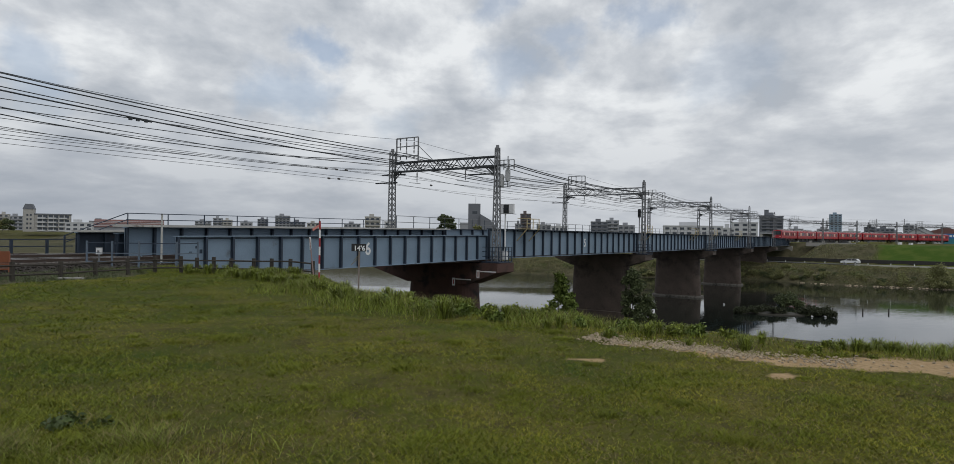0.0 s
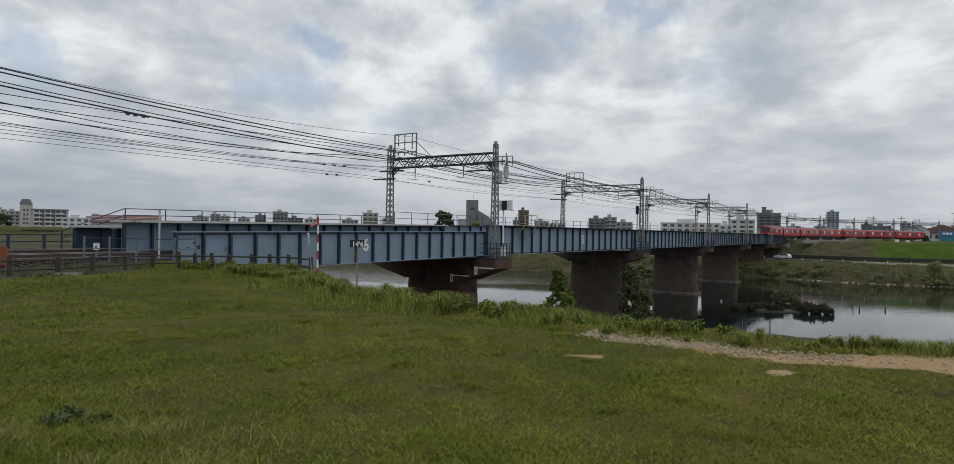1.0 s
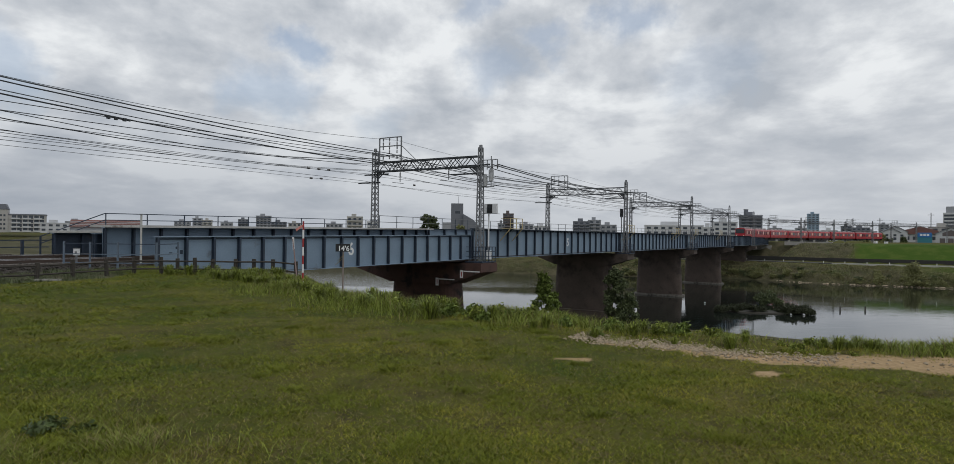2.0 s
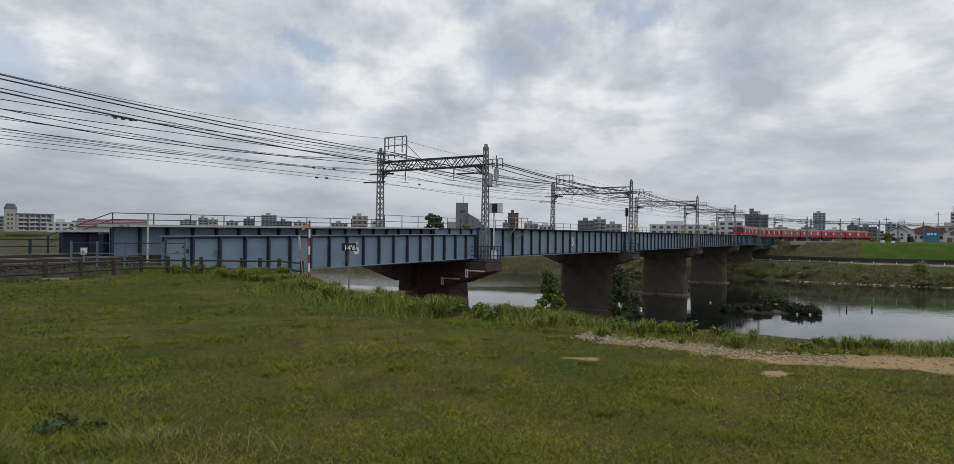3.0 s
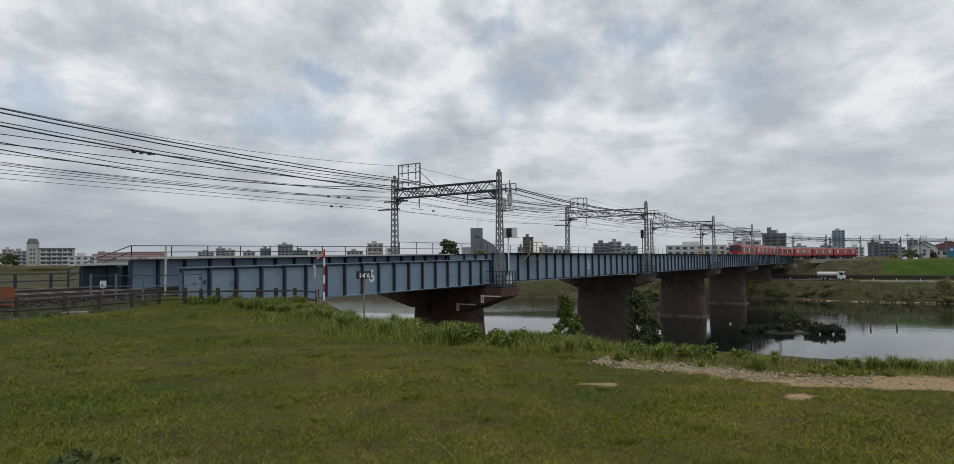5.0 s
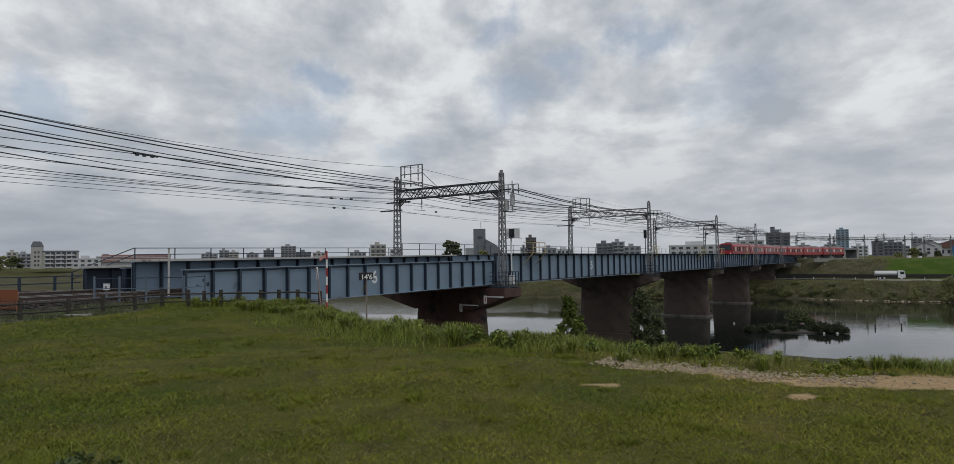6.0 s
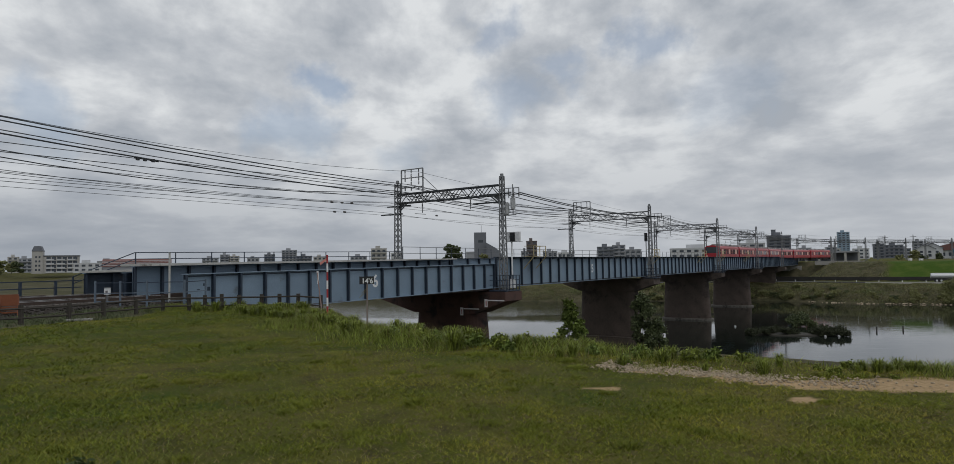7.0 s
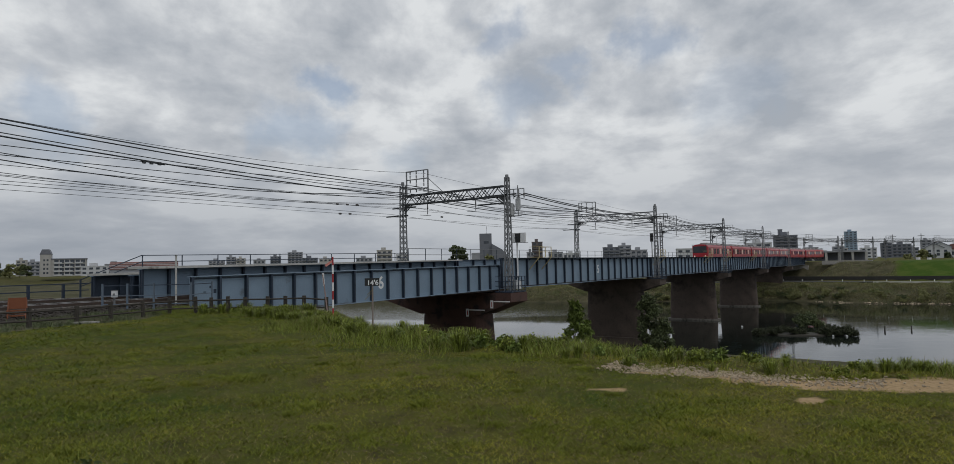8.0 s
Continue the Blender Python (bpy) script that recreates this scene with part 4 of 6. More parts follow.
train = [build_train_car(i == 0, i == 6) for i in range(7)]


# ---- road vehicles on the far bank ----
def wheel_parts(t, xs, w, r):
    for x in xs:
        for sg in (-1, 1):
            y = sg * w
            ob = part("wheel", Geo().tube([(0, -0.1, 0), (0, 0.1, 0)], r, 16), RUBBER, t)
            ob.location = (x, y, r)
            part("rim", Geo().tube([(0, sg * 0.09, 0), (0, sg * 0.11, 0)], r * 0.6, 12), TANK, ob)


def build_car():
    t = thing("car", Matrix(), "white estate car on the far bank road", "car")
    body = [(-2.2, 0.3), (2.2, 0.3), (2.28, 0.55), (2.2, 0.82), (1.25, 0.98), (0.55, 1.42), (-1.6, 1.48), (-2.15, 1.05), (-2.25, 0.6)]
    part("body", Geo().prism(body, -0.84, 0.84, "y"), CAR_WHITE, t)
    for sg in (-1, 1):
        y = sg * 0.846
        part("side_window", Geo().prism([(0.98, 0.99), (0.5, 1.34), (-0.35, 1.37), (-0.35, 0.99)], y - 0.01, y + 0.01, "y"), GLASS, t)
        part("side_window", Geo().prism([(-0.45, 0.99), (-0.45, 1.37), (-1.5, 1.38), (-1.85, 1.05)], y - 0.01, y + 0.01, "y"), GLASS, t)
        part("headlight", Geo().box(2.1, 2.26, sg * 0.6 - 0.15, sg * 0.6 + 0.15, 0.6, 0.75), GLASS, t)
    part("windscreen", Geo().add([(1.2, -0.7, 1.01), (1.2, 0.7, 1.01), (0.6, 0.62, 1.4), (0.6, -0.62, 1.4), (1.22, -0.7, 1.03), (1.22, 0.7, 1.03), (0.62, 0.62, 1.42), (0.62, -0.62, 1.42)],
         [(0, 1, 2, 3), (4, 5, 6, 7), (0, 1, 5, 4), (1, 2, 6, 5), (2, 3, 7, 6), (3, 0, 4, 7)]), GLASS, t)
    wheel_parts(t, (-1.35, 1.38), 0.76, 0.31)
    return t


def build_truck():
    t = thing("tank_truck", Matrix(), "white and silver tank lorry on the far bank road", "truck")
    part("chassis", Geo().box(-3.9, 3.4, -0.45, 0.45, 0.6, 0.85).box(-3.6, 1.9, -1.0, -0.95, 0.5, 0.9).box(-3.6, 1.9, 0.95, 1.0, 0.5, 0.9), UNDER, t)
    out = [(0.95 * math.cos(radians(a)) * 1.05, 1.75 + 0.72 * math.sin(radians(a))) for a in range(0, 360, 20)]
    part("tank", Geo().prism(out, -3.95, 1.85, "x"), TANK, t)
    part("catwalk", Geo().box(-3.6, 1.4, -0.25, 0.25, 2.46, 2.52), TANK, t)
    cab = [(2.05, 0.55), (3.95, 0.55), (4.0, 1.3), (3.85, 2.35), (3.6, 2.55), (2.05, 2.55)]
    part("cab", Geo().prism(cab, -1.05, 1.05, "y"), CAR_WHITE, t)
    for sg in (-1, 1):
        part("cab_window", Geo().prism([(2.65, 1.55), (3.72, 1.5), (3.66, 2.25), (2.65, 2.3)], sg * 1.055 - 0.01, sg * 1.055 + 0.01, "y"), GLASS, t)
    part("windscreen", Geo().prism([(3.96, 1.5), (4.0, 1.5), (3.9, 2.3), (3.86, 2.3)], -0.95, 0.95, "y"), GLASS, t)
    wheel_parts(t, (-2.6, -1.5, 3.0), 0.92, 0.48)
    return t



far_car = build_car()
truck = build_truck()
truck.scale = (0.84, 0.92, 0.92)


# ---- what moves ----
def far_road(q, side):
    """Place and heading on the far bank road, q metres across from the lawn's line."""
    def p(k):
        return U * (float(far_edge(k)) + 19.5 + side) + N * k
    a, b = p(q + 2), p(q - 2)
    c = (a + b) / 2
    return c, math.atan2(b.y - a.y, b.x - a.x)


def motions():
    # the train glides on to the bridge at about 13 m/s, its cars following the bend
    for i, c in enumerate(train):
        rows = []
        for k in range(17):
            t = k * 0.5
            a = HEAD0 - 13.15 * t + CAR_L / 2 + i * (CAR_L + 0.55)
            rows.append((t, track_pose(a, TRACKS[0], rail_z(a))))
        walk(c, rows)
    for ob, rows_q, side, flip in ((far_car, CAR_ROWS, 1.6, math.pi), (truck, TRUCK_ROWS, -1.2, 0.0)):
        rows = []
        for t, q in rows_q:
            p, h = far_road(q, side)
            rows.append((t, Matrix.Translation((p.x, p.y, -4.93)) @ Matrix.Rotation(h + flip, 4, "Z")))
        walk(ob, rows)


HEAD0 = 223.3
CAR_ROWS = [(0.0, 9.2), (0.5, 17.3), (1.0, 25.8), (2.0, 42.0), (4.0, 72.0), (8.0, 118.0)]
TRUCK_ROWS = [(0.0, 85.0), (4.0, 28.9), (4.6, 20.2), (5.8, 4.9), (6.2, 0.0), (6.6, -4.6), (8.0, -22.0)]


# ---- approach track on the near bank ----
def build_approach():
    # ballast shoulder with a rough top
    xs, ys = np.arange(-34.0, 16.4, 0.5), np.arange(-2.2, 13.2, 0.3)
    gx, gy = np.meshgrid(xs, ys)
    h = np.interp(gy, [-2.2, -0.4, 10.6, 13.2], [-0.12, 0.16, 0.16, -0.1]) + (smooth_noise(gx, gy, 0.35, 11) - 0.5) * 0.2
    nx, ny = len(xs), len(ys)
    f = [(r * nx + c, r * nx + c + 1, (r + 1) * nx + c + 1, (r + 1) * nx + c) for r in range(ny - 1) for c in range(nx - 1)]
    me = bpy.data.meshes.new("ballast_bed")
    me.from_pydata(np.stack([gx, gy, h], -1).reshape(-1, 3).tolist(), [], f)
    me.materials.append(BALLAST)
    ob = tagged(new("ballast_bed", me), "brown crushed stone ballast under the tracks", "ballast", kind="structure")
    ob.matrix_world = bridge_pose(0.0)
    for c in TRACKS:
        t = thing("railway_track", bridge_pose(0.0, c), "rusty rails on dark sleepers leading to the bridge", "railway track", "tracks")
        for i in range(66):
            x = -33 + 0.75 * i
            part("sleeper", SLP, SLEEPER, t).location = (x, 0, 0.17)
        for o in (-0.55, 0.55):
            part("rail", Geo().box(-34, 17.6, o - 0.035, o + 0.035, 0.19, 0.345).box(-34, 17.6, o - 0.07, o + 0.07, 0.19, 0.215), RAIL, t)
            part("running_surface", Geo().box(-34, 17.6, o - 0.03, o + 0.03, 0.346, 0.352), TANK, t)
    solid("cable_trough", Geo().box(-34, 16, -0.22, 0.22, 0, 0.2), SLEEPER, bridge_pose(0, 0.35, 0.05), "grey concrete cable trough beside the track", "cable trough")
    solid("spare_rail", Geo().box(4, 16.2, -0.06, 0.06, 0, 0.14), RAIL, bridge_pose(0, 11.0, 0.16), "spare rusty rail lying beside the track", "rail")


SLP = Geo().box(-0.11, 0.11, -1.15, 1.15, -0.1, 0.03).mesh("sleeper", SLEEPER)
build_approach()


def gz(x, y):
    return float(ground_z(np.array([x]), np.array([y]))[0])


def post_fence():
    """Low fence of weathered round posts and two pipes, bent once at the abutment."""
    t = thing("post_and_pipe_fence", at(0, 0, 0), "low fence of weathered posts and two dark pipes", "fence")
    run = [(-18.3, 18.0), (-16.4, 19.0), (-14.8, 20.2), (-14.0, 21.3), (-13.6, 22.6), (-13.1, 23.8), (-12.7, 25.0), (-11.7, 25.1), (-10.95, 24.8), (-10.2, 24.6), (-9.5, 24.5), (-8.6, 24.4), (-7.9, 24.4), (-7.15, 24.3), (-6.25, 24.2)]
    pm = Geo().tube([(0, 0, -0.3), (0, 0, 0.6), (0, 0, 0.63)], 0.075, 8).mesh("post", WOOD)
    tops = []
    for i, (x, y) in enumerate(run):
        z = gz(x, y)
        z = max(z, -0.12)
        ob = part("post", pm, WOOD, t)
        ob.location = (x, y, z + random.uniform(-0.04, 0.03))
        ob.rotation_euler = (random.uniform(-0.04, 0.04), random.uniform(-0.04, 0.04), random.uniform(0, 6))
        tops.append(Vector((x, y, z)))
    for a, b in zip(tops, tops[1:]):
        for h in (0.5, 0.2):
            part("pipe", Geo().tube([a + Vector((0.0, -0.06, h)), b + Vector((0.0, -0.06, h))], 0.034, 6), WOOD, t)


post_fence()


PIPE_BLUE = mat("blue_grey_pipe_paint", (0.11, 0.145, 0.19), 0.55, 0, 2.0, 0.25, 0.08, (0.07, 0.06, 0.055), 0.6)


def pipe_fence():
    t = thing("steel_pipe_fence", at(0, 0, 0), "blue-grey steel pipe fence beside the abutment", "fence")
    run = [(-16.75, 27.2), (-15.55, 27.0), (-14.35, 26.9), (-12.75, 26.9), (-12.6, 28.6)]
    for x, y in run:
        part("post", Geo().box(x - 0.032, x + 0.032, y - 0.032, y + 0.032, -0.3, 1.18), PIPE_BLUE, t)
    for (x0, y0), (x1, y1) in zip(run, run[1:]):
        for h in (1.1, 0.66, 0.3):
            part("pipe", Geo().bar((x0, y0, h), (x1, y1, h), 0.036), PIPE_BLUE if h < 1 else BLUE_DARK, t)


pipe_fence()

# things by the abutment
t = thing("track_cabinet", at(-16.55, 27.75, 0.0, 8), "small white lineside box on a short post", "lineside box")
part("post", Geo().box(-0.03, 0.03, -0.03, 0.03, -0.1, 0.58), GALV, t)
part("box", Geo().box(-0.1, 0.1, -0.08, 0.08, 0.58, 0.86), WHITE, t)
part("lid", Geo().box(-0.115, 0.115, -0.095, 0.095, 0.86, 0.885), GALV, t)
part("panel_mark", Geo().box(-0.045, 0.045, -0.086, -0.08, 0.66, 0.75), GALV, t)

t = thing("marker_post", bridge_pose(16.6, -0.7), "tall pale steel post at the bridge end", "post")
part("shaft", Geo().box(-0.032, 0.032, -0.032, 0.032, -0.4, 2.4), SHEET, t)
part("cap", Geo().box(-0.055, 0.055, -0.055, 0.055, 2.4, 2.44), GALV, t)

t = thing("orange_barrier", at(-17.75, 23.6, 0.02, 30), "orange plastic work barrier with slats beside the track", "barrier")
part("panel", Geo().prism([(-0.3, 0.36), (0.3, 0.36), (0.28, 0.78), (-0.28, 0.78)], -0.03, 0.03, "y"), ORANGE, t)
for z in (0.08, 0.18, 0.27):
    part("slat", Geo().box(-0.34, 0.34, -0.03, 0.03, z, z + 0.06), ORANGE, t)
for x in (-0.28, 0.28):
    part("leg", Geo().bar((x, -0.16, 0), (x, 0, 0.7), 0.04), ORANGE, t)
    part("leg", Geo().bar((x, 0.16, 0), (x, 0, 0.7), 0.04), ORANGE, t)

t = thing("lineside_fence", bridge_pose(0, 12.2), "dark low railing along the far side of the track", "fence")
for x in (3.0, 5.0, 7.2, 9.4, 11.5, 13.4, 15.4, 17.2):
    part("post", Geo().box(x - 0.07, x + 0.07, -0.06, 0.06, -0.1, 1.08), BLUE_DARK, t)
for z in (1.05, 0.65):
    part("rail", Geo().bar((2.8, 0, z), (18.6, 0, z), 0.06), BLUE_DARK, t)

t = thing("survey_pole", at(-4.62, 18.6, gz(-4.62, 18.6)), "red and white banded survey pole with a ribbon", "survey pole")
for i in range(8):
    part("band", Geo().tube([(0.0005 * i, 0, i * 0.25 - (0.25 if i == 0 else 0)), (0, 0, i * 0.25 + 0.25)], 0.026, 10), RED if i % 2 else WHITE, t)
part("ribbon", Geo().prism([(0, 1.92), (-0.22, 1.78), (-0.2, 1.7), (0, 1.85)], -0.008, 0.008, "y"), mat("pale_red_ribbon", (0.6, 0.25, 0.22), 0.8), t, "faded red ribbon")

t = thing("leaning_stake", at(-5.75, 22.0, gz(-5.75, 22.0) - 0.05), "thin leaning stake with a white ribbon", "stake")
part("shaft", Geo().tube([(0.12, 0, 0), (-0.06, 0, 1.55)], 0.022, 7), mat("stake_grey_red", (0.28, 0.2, 0.19), 0.8), t)
part("ribbon", Geo().prism([(-0.08, 1.6), (-0.02, 1.6), (0.0, 1.2), (-0.05, 1.15)], -0.01, 0.02, "y"), WHITE, t, "white ribbon")

t = thing("kilometre_sign", at(-3.24, 17.4, gz(-3.24, 17.4) + 0.1), "black sign board with white distance figures on a stake", "sign")
part("stake", Geo().tube([(0, 0, -0.3), (0.01, 0, 1.34)], 0.022, 8), mat("stake_wood", (0.22, 0.18, 0.16), 0.85), t)
part("board", Geo().box(-0.2, 0.2, -0.028, -0.012, 1.15, 1.36), BLACK, t)
cu = bpy.data.curves.new("figures", "FONT")
cu.body, cu.size, cu.align_x, cu.extrude, cu.offset = "14'6", 0.19, "CENTER", 0.002, 0.004
ob = new("painted_text", cu)
ob.parent = t
ob.matrix_local = Matrix(((1, 0, 0, 0.02), (0, 0, -1, -0.031), (0, 1, 0, 1.175), (0, 0, 0, 1)))
cu.materials.append(WHITE)
to_mesh(ob)
part("twigs", Geo().bar((-0.02, -0.03, 0.95), (-0.2, -0.03, 0.78), 0.012).bar((0.02, -0.03, 1.05), (-0.14, -0.03, 0.9), 0.012), STRAW, t)


# ---- bridge fittings ----
BEAD = Geo().tube([(-0.12, 0, 0), (-0.06, 0, 0), (0.06, 0, 0), (0.12, 0, 0)], 0.085, 8).mesh("strain_insulator", INSUL)
for s, d, z in ((38.6, D1 + 1.1, zb - 0.28), (39.8, D1 + 1.1, zb - 0.25), (41.0, D1 + 1.1, zb - 0.22), (39.4, D1 + 1.6, zb - 1.05), (40.6, D1 + 1.6, zb - 1.0), (50.0, D1 - 1.6, zb - 1.0)):
    ob = new("strain_insulator", BEAD)
    ob.matrix_world = bridge_pose(s, d, z)
    tagged(ob, "dark strain insulator strung in an overhead wire", "insulator", "strain insulators")


# a splice in the heaviest wire on the near bank
m = Matrix(((U.x, N.x, 0, 0), (U.y, N.y, 0, 0), (0, 0, 1, 0), (0, 0, 0, 1)))
p = U * 20.8 + N * (29.07 + 9.05)
t = thing("wire_splice", Matrix.Translation((p.x, p.y, 8.37)) @ m, "dark clamped splice in a thick overhead wire", "wire splice")
part("sleeve", Geo().tube([(-0.75, 0, 0.03), (0.75, 0, -0.05)], 0.05, 8), WIRE, t)
for x in (-0.55, -0.1, 0.4):
    part("clamp", Geo().box(x - 0.09, x + 0.09, -0.07, 0.07, -0.13, 0.06), WIRE, t)


def refuge(s, z):
    t = thing("refuge_platform", bridge_pose(s, 0.0, z), "faded yellow refuge platform with railing on the girder", "refuge platform", "refuges")
    part("floor", Geo().box(-1.2, 1.2, -1.15, -0.15, 0.05, 0.1), YELLOW, t)
    for x in (-1.18, 0.0, 1.18):
        part("post", Geo().box(x - 0.03, x + 0.03, -1.13, -1.07, 0.1, 1.05), YELLOW, t)
    for h in (0.55, 1.02):
        part("rail", Geo().bar((-1.2, -1.1, h), (1.2, -1.1, h), 0.05), YELLOW, t)
    for x in (-1.18, 1.18):
        part("end_rail", Geo().bar((x, -1.1, 1.02), (x, -0.1, 1.02), 0.05), YELLOW, t)
        part("brace", Geo().bar((x, -1.1, 0.05), (x, -0.05, -1.05), 0.07), YELLOW, t)


for s in (52.3, 86.5, 112.0, 126.0, 150.0):
    refuge(s, DATUM + 0.54)


def pole_cage(s):
    z = BASE1
    t = thing("pole_platform", bridge_pose(s, D0, z), "blue caged platform round the portal pole's foot", "platform", "pole platforms")
    part("floor", Geo().box(-1.15, 1.15, -0.95, 0.75, -0.12, -0.04), BLUE_DARK, t)
    for x in (-1.1, -0.55, 0, 0.55, 1.1):
        for y in (-0.9,):
            part("post", Geo().box(x - 0.03, x + 0.03, y - 0.03, y + 0.03, -0.04, 1.2), BLUE_DARK, t)
    for x in (-1.1, 1.1):
        for y in (-0.3, 0.3):
            part("post", Geo().box(x - 0.03, x + 0.03, y - 0.03, y + 0.03, -0.04, 1.2), BLUE_DARK, t)
        for h in (0.4, 0.8, 1.18):
            part("rail", Geo().bar((x, -0.9, h), (x, 0.7, h), 0.045), BLUE_DARK, t)
    for h in (0.4, 0.8, 1.18):
        part("rail", Geo().bar((-1.1, -0.9, h), (1.1, -0.9, h), 0.045), BLUE_DARK, t)
    part("brackets", Geo().bar((-0.9, -0.9, -0.1), (-0.9, 0.7, -0.7), 0.1).bar((0.9, -0.9, -0.1), (0.9, 0.7, -0.7), 0.1).bar((-0.9, 0.7, -0.7), (0.9, 0.7, -0.7), 0.1), BLUE_DARK, t)


for i in range(4):
    pole_cage(46.0 + 38.2 * i)


def signal(s, d, z0, head, white):
    t = thing("railway_signal", bridge_pose(s, d, z0), "white-backed railway colour light signal on a post" if white else "black railway colour light signal on a post", "railway signal")
    part("mast", Geo().tube([(0, 0, 0), (0, 0, head + 0.6)], 0.07, 8), WHITE if white else GALV, t)
    if white:
        part("base_drum", Geo().tube([(0, 0, 0.1), (0, 0, 0.85)], 0.34, 14), WHITE, t)
        part("backing", Geo().box(-0.12, 0.1, -0.85, 0.55, head, head + 0.85), WHITE, t)
        part("lamp_box", Geo().box(-0.16, 0.14, -0.4, 0.1, head + 0.05, head + 0.8), BLACK, t)
        part("cage", Geo().bar((-0.3, -0.9, head), (-0.3, 0.6, head), 0.04).bar((-0.3, -0.9, head - 0.02), (0.3, -0.9, head - 0.02), 0.04).bar((-0.3, 0.6, head), (0.3, 0.6, head), 0.04), GALV, t)
        for y in (-0.25, 0.02):
            part("lens", Geo().tube([(-0.2, y, head + 0.45), (-0.15, y, head + 0.45)], 0.1, 12), GLASS, t)
    else:
        part("backing", Geo().box(-0.08, 0.08, -0.2, 0.2, head - 0.4, head + 0.75), BLACK, t)
        for h in (-0.3, 0.1, 0.5):
            part("hood", Geo().tube([(-0.3, 0, head + h), (-0.08, 0, head + h)], 0.11, 10), BLACK, t)


signal(47.2, -1.1, BASE1, 4.05, True)
signal(85.4, -0.95 + 1.0, DATUM + 0.5, 2.6, False)


# ---- far bank: road, wall, posts ----
def far_strip(name, e0, e1, z0, z1, material, label, cat, q0, q1):
    g = Geo()
    qs = np.arange(q0, q1 + 0.1, 4.0)
    row = []
    for q in qs:
        s = float(far_edge(q))
        a, b = U * (s + e0) + N * float(q), U * (s + e1) + N * float(q)
        row.append([(a.x, a.y, z0), (b.x, b.y, z0), (b.x, b.y, z1), (a.x, a.y, z1)])
    for k, r in enumerate(row):
        g.v += r
    for k in range(len(row) - 1):
        for i in range(4):
            j = (i + 1) % 4
            g.f.append((k * 4 + i, k * 4 + j, k * 4 + 4 + j, k * 4 + 4 + i))
    g.f += [(0, 1, 2, 3), tuple(len(g.v) - 4 + i for i in (3, 2, 1, 0))]
    solid(name, g, material, Matrix(), label, cat, kind="structure")


far_strip("road", 16.2, 23.2, -5.3, -4.94, ROADM, "narrow grey asphalt road along the far bank", "road", -140, 120)
far_strip("kerb", 15.6, 16.15, -5.3, -4.78, KERB, "pale concrete kerb along the far road", "kerb", -40, 8)
far_strip("retaining_wall", 23.9, 24.3, -5.3, -3.7, mat("wall_dark", (0.036, 0.034, 0.032), 0.9, 0, 1.0, 0.3, 0.2), "low dark retaining wall under the levee", "wall", -140, 120)
pm = Geo().box(-0.05, 0.05, -0.05, 0.05, -0.2, 0.3).mesh("road_post", WHITE)
for q in range(-30, 32, 5):
    s = float(far_edge(q)) + 15.9
    p = U * s + N * q
    ob = new("road_post", pm)
    ob.matrix_world = at(p.x, p.y, -4.6)
    tagged(ob, "short white roadside marker post", "post", "road posts")
solid("stone_platform", Geo().box(-7, 7, -1, 1, -1.2, 0.0), CONC, at(115, 206, 0.6, -35), "low concrete slab wall on the levee crest", "wall")
for x, y, h in ((143, 214, 0.9), (146, 213, 0.7)):
    solid("relay_cabinet", Geo().box(-0.5, 0.5, -0.4, 0.4, 0, h).box(-0.55, 0.55, -0.45, 0.45, h, h + 0.06), WHITE, at(x, y, 0.2, 20), "white relay cabinet beside the line", "relay cabinet", "relay cabinets")


# ---- city behind ----
CITY_GREY = facade("facade_grey", (0.29, 0.30, 0.325))
CITY_WHITE = facade("facade_white", (0.50, 0.51, 0.525))
CITY_DARK = facade("facade_dark_grey", (0.16, 0.17, 0.195))
CITY_BEIGE = facade("facade_beige", (0.39, 0.38, 0.36))
CITY_BROWN = facade("facade_brown", (0.13, 0.11, 0.11))
CITY_BLUE = facade("facade_blue_grey", (0.24, 0.32, 0.40))
ROOF_RED = facade("roof_red_brown", (0.17, 0.085, 0.075))
TEAL = facade("shop_teal", (0.05, 0.2, 0.25))
WINDOW = mat("far_window", (0.06, 0.07, 0.085), 0.15, 0, 1.0, 0.3, 0.0)
CITY_Z = 0.25


